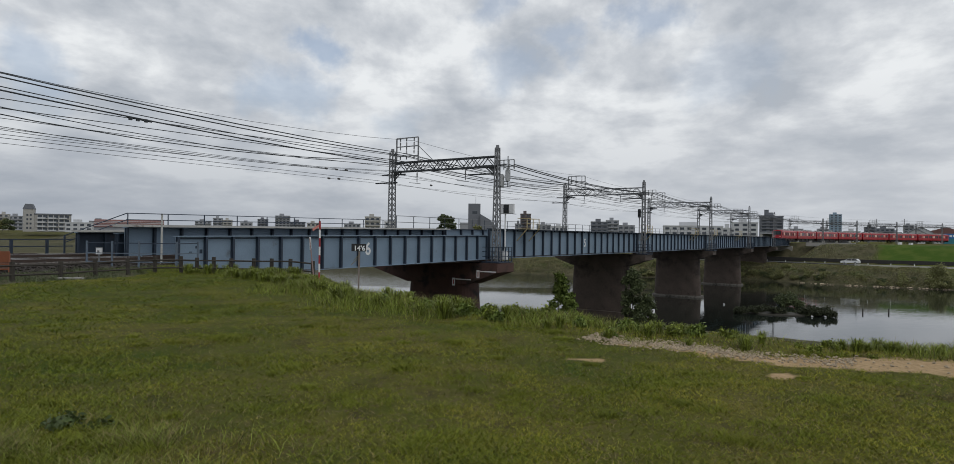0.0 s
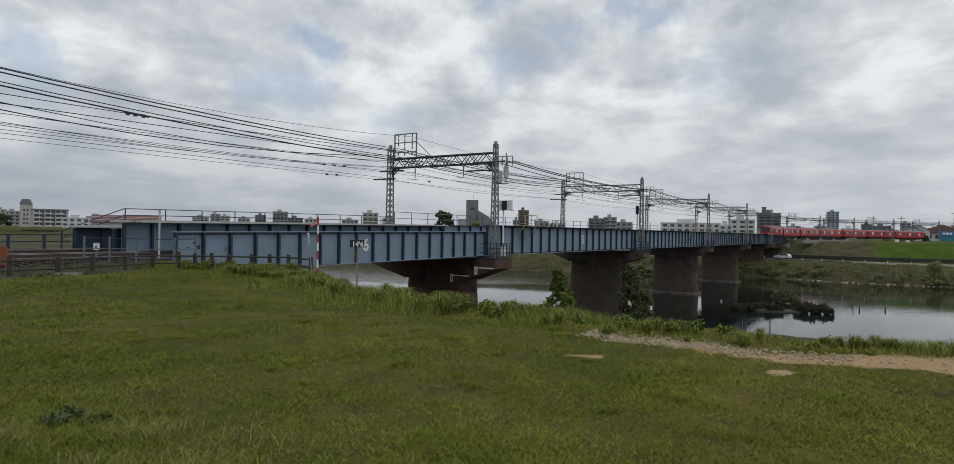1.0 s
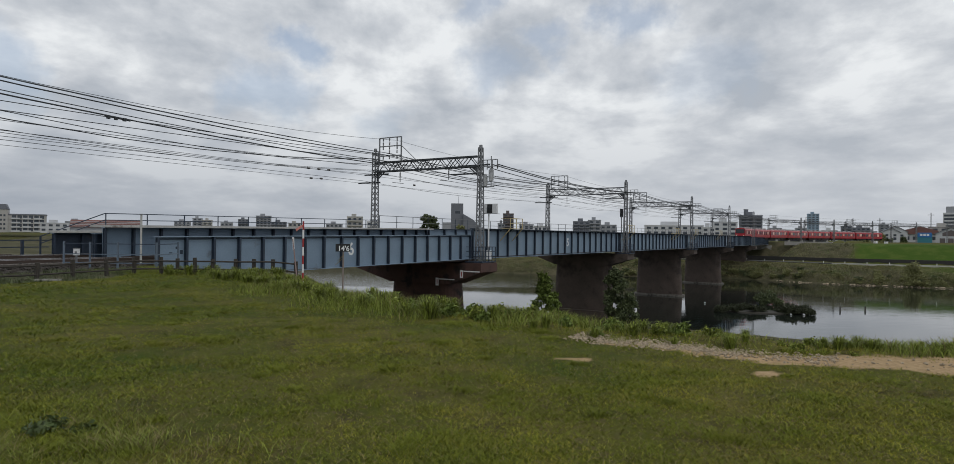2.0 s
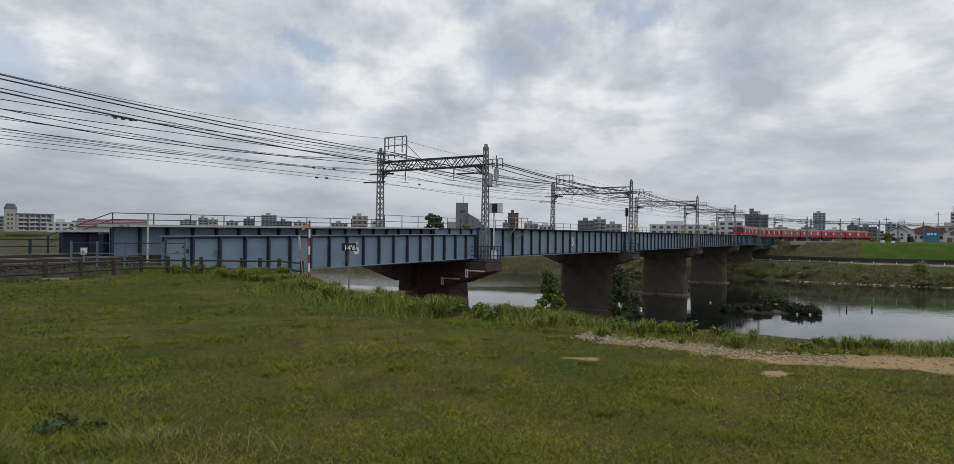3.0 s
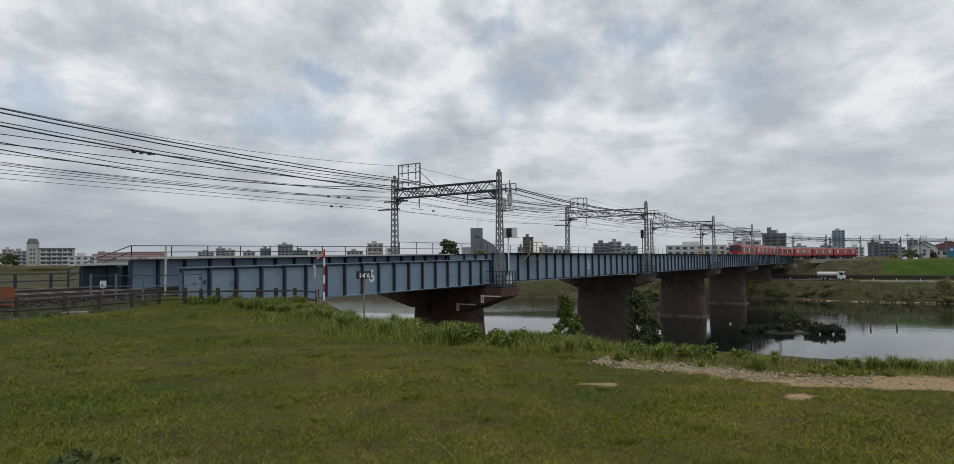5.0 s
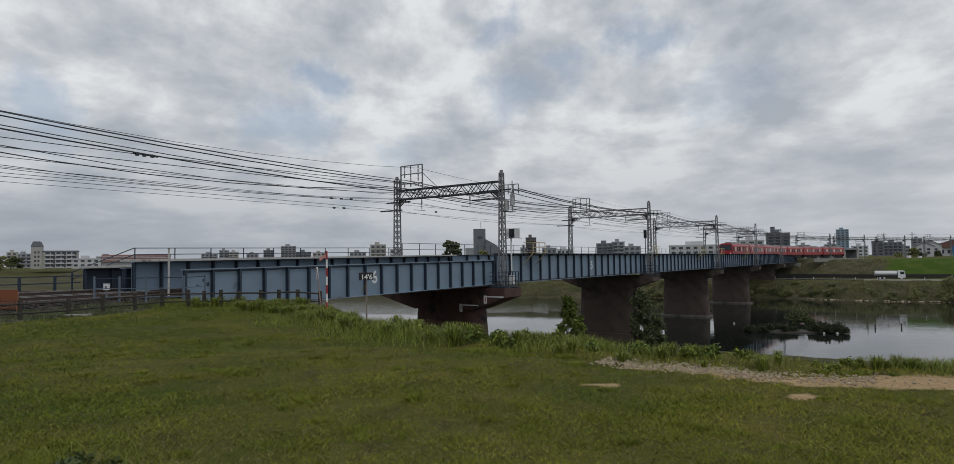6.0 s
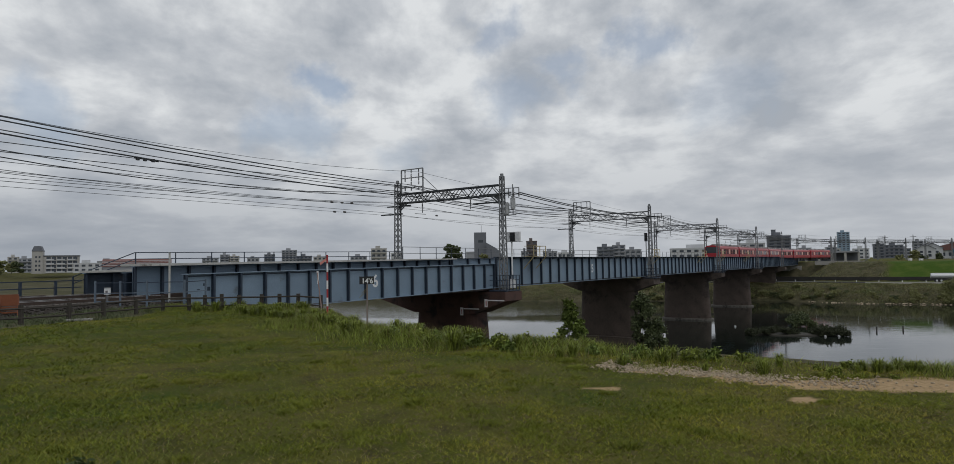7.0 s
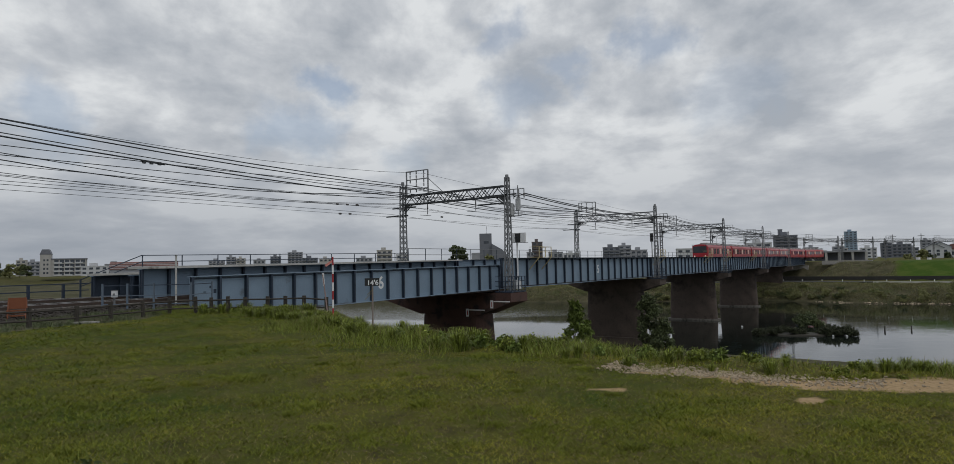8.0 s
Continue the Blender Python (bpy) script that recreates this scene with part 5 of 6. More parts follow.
def block(x, y, w, h, d, material, floors, label):
    """A far building with storeys of windows, parapet and roof house, facing the river."""
    t = thing("city_building", at(x, y, CITY_Z, math.degrees(math.atan2(-x, y)) * 0.8), label, "building", "skyline")
    part("wall", Geo().box(-w / 2, w / 2, -d / 2, d / 2, -0.5, h), material, t)
    part("parapet", Geo().box(-w / 2 - 0.15, w / 2 + 0.15, -d / 2 - 0.15, d / 2 + 0.15, h, h + 0.5), material, t)
    part("roof_house", Geo().box(-w * 0.22, w * 0.08, -2, 2, h + 0.5, h + 2.4), material, t)
    fh = h / floors
    n = max(2, min(12, int(w / 3.2)))
    ww = w / n * 0.55
    wm = Geo().box(-ww / 2, ww / 2, -0.1, 0.06, 0, fh * 0.48).mesh("window", WINDOW)
    for k in range(floors):
        z = k * fh + fh * 0.32
        for i in range(n):
            part("window", wm, WINDOW, t).location = (-w / 2 + (i + 0.5) * w / n, -d / 2, z)
        if floors > 3 and material not in (CITY_WHITE, CITY_BLUE):
            part("balcony", Geo().box(-w / 2 + 0.3, w / 2 - 0.3, -d / 2 - 0.9, -d / 2, z - fh * 0.3, z + 0.02), material, t)
    return t


block(-388.5, 520.0, 7.0, 12.8, 8.0, CITY_BEIGE, 5, "beige apartment block behind trees")
block(-407.9, 560.0, 11.3, 12.3, 8.0, CITY_GREY, 4, "grey housing block behind trees")
block(-270.0, 430.0, 15.7, 5.8, 9.4, CITY_WHITE, 2, "low white houses along the levee")
block(-280.2, 470.0, 12.7, 7.5, 8.0, CITY_GREY, 2, "low grey workshop with a flat roof")
block(-259.6, 600.0, 13.8, 10.4, 8.3, CITY_GREY, 4, "grey apartment slab seen over the bridge")
block(-266.2, 650.0, 8.8, 14.6, 8.0, CITY_GREY, 6, "slim grey apartment tower")
block(-256.2, 650.0, 8.8, 12.9, 8.0, CITY_BEIGE, 5, "pale apartment house beside a tower")
block(-225.9, 620.0, 10.7, 10.1, 8.0, CITY_GREY, 3, "low grey office block far off")
block(-236.9, 700.0, 10.8, 15.1, 8.0, CITY_DARK, 6, "dark slab block on the skyline")
block(-184.3, 600.0, 13.3, 16.6, 8.0, CITY_GREY, 8, "grey high-rise apartment house")
block(-158.8, 560.0, 12.9, 10.3, 8.0, CITY_DARK, 4, "dark low apartment block")
block(-165.5, 640.0, 12.3, 10.8, 8.0, CITY_BEIGE, 3, "pale low block far off")
block(-110.4, 560.0, 14.0, 9.3, 8.4, CITY_GREY, 3, "grey warehouse with a flat roof")
block(-79.2, 480.0, 11.5, 13.7, 8.0, CITY_BEIGE, 4, "pale house with a brown upper storey")
block(-71.5, 520.0, 9.0, 11.0, 8.0, CITY_WHITE, 3, "white apartment house seen over the bridge")
block(27.5, 420.0, 4.8, 8.8, 8.0, CITY_GREY, 3, "grey house behind the signal pole")
block(32.1, 420.0, 6.9, 15.3, 8.0, CITY_BROWN, 7, "dark brown apartment tower")
block(52.6, 500.0, 11.1, 9.8, 8.0, CITY_GREY, 2, "low grey factory with a flat roof")
block(70.1, 540.0, 13.5, 9.3, 8.1, CITY_WHITE, 2, "low white warehouse far off")
block(82.9, 430.0, 11.2, 11.0, 8.0, CITY_DARK, 5, "dark grey apartment block with balconies")
block(96.1, 450.0, 8.7, 12.5, 8.0, CITY_GREY, 5, "grey apartment block beside a dark one")
block(113.1, 480.0, 12.0, 9.8, 8.0, CITY_GREY, 3, "low grey works building")
block(112.0, 330.0, 28.6, 7.1, 17.1, CITY_WHITE, 3, "long white office building with rows of windows")
block(122.8, 310.0, 6.0, 6.0, 8.0, CITY_WHITE, 3, "white stair block of a factory")
block(139.3, 330.0, 12.1, 9.3, 8.0, CITY_WHITE, 4, "white factory building with large windows")
tower = block(167.2, 360.0, 11.8, 13.9, 8.0, CITY_DARK, 8, "dark grey industrial tower with a chimney")
block(262.5, 520.0, 9.0, 9.5, 8.0, CITY_GREY, 4, "grey apartment house behind the line")
block(305.8, 560.0, 8.8, 10.4, 8.0, CITY_GREY, 4, "grey apartment block on the skyline")
block(362.2, 640.0, 10.5, 26.5, 8.0, CITY_BLUE, 12, "bluish glass high-rise on the skyline")
block(308.0, 520.0, 11.0, 8.2, 9.6, CITY_WHITE, 3, "low pale housing block with flat roof")
block(347.3, 560.0, 8.0, 12.6, 8.0, CITY_DARK, 5, "dark apartment house far off")
block(386.0, 600.0, 15.0, 12.2, 10.0, CITY_DARK, 4, "long dark apartment slab far off")
block(436.3, 640.0, 8.6, 16.5, 8.0, CITY_GREY, 6, "grey tower with roof aerials")
block(447.9, 640.0, 8.0, 13.0, 8.0, CITY_BEIGE, 5, "pale block on the skyline")
block(256.9, 330.0, 11.7, 8.0, 8.0, CITY_BEIGE, 3, "low pale apartment house with strip balconies")
block(281.0, 540.0, 7.0, 7.0, 7.0, CITY_WHITE, 2, "small white works building far off")
block(331.0, 600.0, 9.0, 9.6, 8.0, CITY_BEIGE, 3, "pale low apartment house far off")
block(410.0, 620.0, 9.0, 9.0, 8.0, CITY_GREY, 3, "low grey block with a flat roof far off")


def landmark_buildings():
    # pale apartment house with a dark-capped stair tower
    t = thing("apartment_house", at(-306, 450, CITY_Z, 28) @ Matrix.Diagonal((0.8, 0.8, 1.0, 1)), "pale four-storey apartment house with a dark-capped stair tower", "apartment house")
    part("wall", Geo().box(-14, 18, -6, 6, -0.5, 11.6), CITY_BEIGE, t)
    part("roof", Geo().box(-14.5, 18.5, -6.5, 6.5, 11.6, 12.3), CITY_DARK, t)
    part("stair_tower", Geo().box(-16.5, -8.5, -7, 3, -0.5, 15.2), CITY_BEIGE, t)
    part("tower_roof", Geo().prism([(-16.8, 15.2), (-8.2, 15.2), (-10, 18.8), (-15, 18.8)], -7.3, 3.3, "y"), CITY_DARK, t)
    for k in range(4):
        for i in range(6):
            part("window", Geo().box(-6.0 + i * 4, -2.8 + i * 4, -6.06, -5.9, k * 2.9 + 0.5, k * 2.9 + 2.6), WINDOW, t)
        for i in range(3):
            part("balcony", Geo().box(-6.2 + i * 8, -0.2 + i * 8, -7.4, -6, k * 2.9 - 0.1, k * 2.9 + 0.95), CITY_WHITE, t)
        part("stair_window", Geo().box(-14, -12.6, -7.06, -6.9, k * 3 + 1.4, k * 3 + 2.8), WINDOW, t)
        part("stair_window", Geo().box(-11.6, -10.2, -7.06, -6.9, k * 3 + 1.4, k * 3 + 2.8), WINDOW, t)
    # long hall with a brown striped roof
    t = thing("sheet_roofed_hall", at(-170, 310, CITY_Z, 26) @ Matrix.Scale(0.85, 4), "long hall with a brown ribbed sheet roof", "hall")
    part("wall", Geo().box(-17, 17, -7, 7, -0.5, 3.4), CITY_GREY, t)
    part("roof", Geo().prism([(-7.6, 3.4), (7.6, 3.4), (0, 7.6)], -17.6, 17.6, "x"), ROOF_RED, t)
    for i in range(4):
        z = 4.0 + i * 0.85
        part("roof_batten", Geo().box(-17.5, 17.5, -7.2 + i * 1.55, -6.9 + i * 1.55, z - 0.1, z + 0.12), CITY_WHITE, t)
    # grey tower with a sloping roof
    t = thing("sloped_roof_building", at(-1.5, 390, CITY_Z, 0), "grey building with a tall stair block and sloping roof", "building")
    part("stair_block", Geo().box(-4, 3.4, -5, 5, -0.5, 20.4), CITY_DARK, t)
    part("hall", Geo().prism([(3.4, -0.5), (13, -0.5), (13, 6.8), (9.5, 10.5), (3.4, 14)], -8, 8, "y"), CITY_DARK, t)
    part("annex", Geo().box(-9, -4, -5, 5, -0.5, 8.8), CITY_GREY, t)
    part("window", Geo().box(-1.5, 1.5, -5.06, -4.9, 14.2, 15.8), WINDOW, t)
    part("mast", Geo().box(0.4, 0.6, -0.1, 0.1, 20.4, 25), CITY_DARK, t)
    part("chimney", Geo().box(-3.6, -1.4, -1.0, 1.0, 11.0, 17.6).box(-3.75, -1.25, -1.15, 1.15, 17.6, 17.9), CITY_DARK, tower, "short dark chimney")
    # red-brown gabled store and teal shop
    t = thing("gabled_store", at(248, 335, CITY_Z, -35), "store with a broad red-brown gabled roof", "store")
    part("wall", Geo().box(-8.5, 8.5, -7, 7, -0.5, 4.6), CITY_WHITE, t)
    part("roof", Geo().prism([(-9.4, 4.4), (9.4, 4.4), (7.5, 6.4), (0, 8.6), (-7.5, 6.4)], -8, 8, "y"), ROOF_RED, t)
    for i in range(4):
        part("window", Geo().box(-7 + i * 3.8, -4.6 + i * 3.8, -7.06, -6.9, 1.4, 3.2), WINDOW, t)
    t = thing("teal_shop", at(230.2, 307.4, CITY_Z, -38), "small shop with teal walls and a blue sign board", "shop")
    part("wall", Geo().box(-3.0, 3.0, -3, 3, -0.3, 4.6), TEAL, t)
    part("sign_board", Geo().box(-2.8, 2.8, -3.1, -3.0, 2.7, 5.0), facade("sign_blue", (0.04, 0.16, 0.42)), t, "blue sign board")
    for i in range(3):
        part("lettering_bar", Geo().box(-1.9 + i * 1.35, -0.9 + i * 1.35, -3.13, -3.1, 3.4, 4.4), WHITE, t)
    # white gabled hall with brown doors, and a tall white slab block with dark window bands
    t = thing("gabled_hall", at(247, 312, CITY_Z, -38), "white gabled hall with dark brown doorways", "hall")
    part("wall", Geo().prism([(-6.2, -0.3), (6.2, -0.3), (6.2, 4.6), (0, 7.6), (-6.2, 4.6)], -5, 5, "y"), CITY_WHITE, t)
    r = Geo()
    for sg in (-1, 1):
        r.prism([(0, 7.6), (0, 7.95), (sg * 6.9, 4.55), (sg * 6.9, 4.2)], -5.5, 5.5, "y")
    part("roof", r, CITY_DARK, t)
    part("upper_opening", Geo().prism([(-3.4, 3.4), (3.4, 3.4), (3.4, 5.0), (0, 6.4), (-3.4, 5.0)], -5.06, -4.9, "y"), CITY_BROWN, t)
    for x in (-3.4, 0.0, 3.4):
        part("doorway", Geo().box(x - 1.1, x + 1.1, -5.06, -4.9, -0.2, 2.3), CITY_BROWN, t)
    t = thing("slab_block", at(325, 393, CITY_Z, -38), "tall white slab block with dark window bands", "building")
    part("wall", Geo().box(-15, 15, -6, 6, -0.5, 19.0), CITY_WHITE, t)
    part("roof_house", Geo().box(-13.5, -5.5, -4, 4, 19.0, 23.0), CITY_GREY, t)
    for k in range(8):
        part("window_band", Geo().box(-14.5, 14.5, -6.06, -5.9, 0.8 + k * 2.25, 2.1 + k * 2.25), WINDOW, t)
    for x, y, w, h, g in ((211, 305, 7.5, 5.0, 2.0), (222, 316, 8.5, 5.4, 2.4), (262, 335, 9, 5, 2)):
        t = thing("house", at(x, y, CITY_Z, -30), "white two-storey house with a grey gable roof", "house", "houses on the levee")
        part("wall", Geo().prism([(-w / 2, -0.3), (w / 2, -0.3), (w / 2, h), (0, h + g), (-w / 2, h)], -4, 4, "y"), CITY_WHITE, t)
        r = Geo()
        for sg in (-1, 1):
            r.prism([(0, h + g), (0, h + g + 0.25), (sg * (w / 2 + 0.5), h - 0.1), (sg * (w / 2 + 0.5), h - 0.35)], -4.4, 4.4, "y")
        part("roof", r, CITY_DARK, t)
        for i in (-1, 1):
            part("window", Geo().box(i * w * 0.22 - 0.6, i * w * 0.22 + 0.6, -4.06, -3.9, 1.2, 2.5), WINDOW, t)
            part("window", Geo().box(i * w * 0.22 - 0.6, i * w * 0.22 + 0.6, -4.06, -3.9, 3.0, 4.0), WINDOW, t)
    # low station hall with columns behind the line
    t = thing("columned_shed", at(147, 285, CITY_Z, -30), "long pale shed with a row of columns behind the line", "shed")
    part("roof", Geo().box(-18, 18, -4, 4, 3.6, 4.3), CITY_GREY, t)
    part("back_wall", Geo().box(-18, 18, 2, 4, -0.3, 3.6), CITY_DARK, t)
    for i in range(8):
        part("column", Geo().box(-17.5 + i * 5, -16.6 + i * 5, -3.8, -3.0, -0.3, 3.6), CITY_BEIGE, t)
    # two building cranes and a lattice mast far off
    for x, y, h in ((385, 610, 22), (405, 600, 22), (425, 560, 26)):
        t = thing("mast", at(x, y, CITY_Z), "thin lattice mast on the skyline", "mast", "masts")
        part("shaft", lattice_pole(h, 1.2, 0.4), GALV, t)
        part("arm", Geo().bar((-3, 0, h - 2), (3, 0, h - 2), 0.4), GALV, t)


landmark_buildings()


# ---- plants ----
def leaf_mesh(name, clumps, per, size, material, seed, stems=()):
    """Small bent leaves scattered through uneven clumps; clumps are (x, y, z, radius, flatness)."""
    rs = np.random.RandomState(seed)
    V, F = [], []
    o = 0
    for cx, cy, cz, r, fl in clumps:
        n = int(per * r * r)
        d = rs.normal(size=(n, 3))
        d /= np.linalg.norm(d, axis=1)[:, None]
        rad = r * rs.rand(n) ** 0.45 * (0.75 + 0.4 * np.sin(d[:, 0] * 5 + seed) * np.cos(d[:, 2] * 4))
        p = d * rad[:, None] * np.array([1, 1, fl]) + np.array([cx, cy, cz])
        a = rs.normal(size=(n, 3)); a /= np.linalg.norm(a, axis=1)[:, None]
        b = np.cross(a, rs.normal(size=(n, 3))); b /= np.linalg.norm(b, axis=1)[:, None]
        s = size * (0.6 + 0.8 * rs.rand(n))[:, None]
        q = np.stack([p - a * s, p + b * s * 0.45, p + a * s, p - b * s * 0.45], 1)
        V.append(q.reshape(-1, 3))
        F.append((np.arange(n * 4).reshape(-1, 4) + o))
        o += n * 4
    v, f = np.concatenate(V), np.concatenate(F)
    me = bpy.data.meshes.new(name)
    me.from_pydata(v.tolist(), [], f.tolist())
    me.materials.append(material)
    return me


def bush_clumps(seed, w, h, n=7):
    rs = random.Random(seed)
    return [(rs.uniform(-w, w) * 0.55, rs.uniform(-w, w) * 0.55, h * rs.uniform(0.2, 0.75), w * rs.uniform(0.3, 0.55), rs.uniform(0.6, 1.0)) for _ in range(n)]


STEM = Geo().tube([(0, 0, -0.4), (0.05, 0, 0.5), (0.15, 0.1, 1.1)], 0.06, 6, 0.02).tube([(0, 0, -0.2), (-0.2, 0.1, 0.9)], 0.05, 6, 0.02).mesh("stem", BARK)
BUSHES = [leaf_mesh("foliage", bush_clumps(k, 1.6, 1.6 + 0.3 * k, 9), 270, 0.19, m, k) for k, m in enumerate((LEAF, LEAF_DARK, LEAF, LEAF, LEAF))]
rb = random.Random(5)
for i in range(170):
    e, qq = rb.choice((1.0, 1.4, 2.0, 2.6, 3.4, 4.4, 6.0, 8.0)) + rb.uniform(-0.8, 0.8), rb.uniform(-62, 62)
    if e > 10.5 and -26 < qq < -2:
        continue
    p = U * (float(far_edge(qq)) + e) + N * qq
    k = rb.randrange(5)
    t = thing("riverside_bush", Matrix.Translation((p.x, p.y, gz(p.x, p.y) - 0.25)) @ Matrix.Rotation(rb.uniform(0, 6.28), 4, "Z") @ Matrix.Scale(rb.uniform(0.45, 0.95), 4),
              "olive-green bush on the far river bank" if k != 1 else "dark green bush on the far river bank", "bush", "far bank bushes")
    part("foliage", BUSHES[k], LEAF, t)
    part("stem", STEM, BARK, t)


def bank_scrub():
    """Low scrub that covers the far bank between the bushes."""
    rs = np.random.RandomState(44)
    n = 230000
    q, e = rs.uniform(-110, 110, n), rs.uniform(0.4, 15.0, n)
    e = np.where(rs.rand(n) < 0.3, rs.uniform(24.8, 40.0, n), e)
    s = far_edge(q) + e
    x, y = U.x * s + N.x * q, U.y * s + N.y * q
    c = smooth_noise(x, y, 2.2, 45) * 0.7 + smooth_noise(x, y, 6.0, 46) * 0.5
    keep = (rs.rand(n) < np.clip(c * 1.6 - 0.3, 0.1, 1)) & ((e < 20) | (q > 3)) & ((q > -6) | (e < 9) | (rs.rand(n) < 0.25))
    x, y, c, e, q = x[keep], y[keep], c[keep], e[keep], q[keep]
    n = len(x)
    z = ground_z(x, y) + rs.rand(n) * (0.25 + 1.1 * c) * np.interp(e, [0, 2, 8, 12, 15, 24, 25], [0.5, 1, 0.7, 0.25, 0.1, 0.1, 0.22])
    p = np.stack([x, y, z], 1)
    a = rs.normal(size=(n, 3)); a /= np.linalg.norm(a, axis=1)[:, None]
    b = np.cross(a, rs.normal(size=(n, 3))); b /= np.linalg.norm(b, axis=1)[:, None]
    w = 0.135 * (0.6 + 0.8 * rs.rand(n))[:, None]
    v = np.stack([p - a * w, p + b * w * 0.5, p + a * w, p - b * w * 0.5], 1).reshape(-1, 3)
    me = bpy.data.meshes.new("bank_scrub")
    me.from_pydata(v.tolist(), [], np.arange(n * 4).reshape(-1, 4).tolist())
    me.materials.append(SCRUB)
    tagged(new("bank_scrub", me), "brownish green scrub covering the far bank", "scrub", kind="stuff")


SCRUB = mat("scrub_leaf", (0.165, 0.155, 0.07), 0.7, 0, 0.3, 0.6, 0.0, (0.12, 0.155, 0.045), 0.5, island=0.4)
bank_scrub()


def tree(x, y, z, h, w, material, seed, label, name="tree", per=60, size=0.2):
    t = thing(name, at(x, y, z), label, "tree")
    rs = random.Random(seed)
    tr = Geo().tube([(0, 0, -0.5), (0.05 * h * 0.2, 0, h * 0.4), (0.02 * h, 0.03 * h, h * 0.85)], 0.02 * h + 0.03, 8, 0.02)
    cl = []
    for i in range(14):
        a, r, zz = rs.uniform(0, 6.28), w * rs.uniform(0.15, 0.75), h * rs.uniform(0.16, 0.93)
        r *= 1.15 - 0.6 * zz / h
        c = (r * math.cos(a), r * math.sin(a), zz)
        cl.append((*c, w * rs.uniform(0.25, 0.42), 0.8))
        tr.tube([(0.02 * h, 0.01 * h, zz * 0.75), (c[0] * 0.6, c[1] * 0.6, zz * 0.95), c], 0.012 * h, 5, 0.006)
    part("trunk", tr, BARK, t)
    part("crown", leaf_mesh("crown", cl, per, size, material, seed), material, t)


def bank_bush(x, y, z, w, h, material, seed, label, leaf, per):
    """A dense bush, leafy down to the ground, on several thin stems."""
    rs = random.Random(seed)
    t = thing("bank_bush", at(x, y, z), label, "bush")
    cl, st = [], Geo()
    for i in range(26):
        f = (i + 0.5) / 26
        a, r = rs.uniform(0, 6.28), w * (0.62 - 0.42 * f * f) * rs.uniform(0.3, 1.0)
        c = (r * math.cos(a), r * math.sin(a), h * (0.06 + 0.86 * f))
        cl.append((*c, w * rs.uniform(0.24, 0.4), rs.uniform(0.7, 1.1)))
        if i % 3 == 0:
            st.tube([(c[0] * 0.15, c[1] * 0.15, -0.5), (c[0] * 0.5, c[1] * 0.5, c[2] * 0.6), c], 0.05, 5, 0.012)
    part("stems", st, BARK, t)
    part("foliage", leaf_mesh("foliage", cl, per, leaf, material, seed), material, t)


bank_bush(8.9, 68, -8.9, 1.9, 6.9, LEAF_FRESH, 3, "fresh-green leafy bush on the bank by the pier", 0.17, 520)
bank_bush(10.2, 68.6, -8.9, 1.5, 4.6, LEAF_FRESH, 5, "fresh-green leafy bush on the bank by the pier", 0.17, 520)
bank_bush(18.7, 76, -9.3, 2.4, 7.2, LEAF_DARK, 4, "dark leafy bush between the bridge piers", 0.16, 560)
bank_bush(20.3, 75, -9.3, 1.8, 4.2, LEAF_DARK, 14, "dark leafy bush between the bridge piers", 0.16, 560)
bank_bush(108.5, 149, -8.8, 3.8, 4.6, LEAF, 15, "olive riverside bush leaning over the far water", 0.17, 210)
tree(-14.5, 300, 0.2, 11.0, 6.4, LEAF_DARK, 6, "dark round broadleaf tree beyond the river", "tree", 260, 0.42)
for i, (x, y, h, w) in enumerate(((-372, 470, 10, 8), (-355, 440, 7, 7), (-380, 462, 9, 7), (-330, 440, 9, 6), (-318, 430, 8, 5), (-345, 450, 10, 6), (-362, 455, 10, 6), (196, 290, 4.0, 3.2), (204, 296, 2.4, 2.6), (188, 288, 2.2, 2.4), (214, 300, 2.6, 2.4), (1, 330, 6, 5))):
    tree(x, y, 0.1, h, w, LEAF if i % 2 else LEAF_DARK, 20 + i, "leafy tree among the far houses", "tree", 110, 0.42)


ISLET_BUSH = [leaf_mesh("foliage", bush_clumps(90 + k, 1.6, 1.6, 9), 290, 0.17, ISLET_LEAF, 90 + k) for k in range(2)]


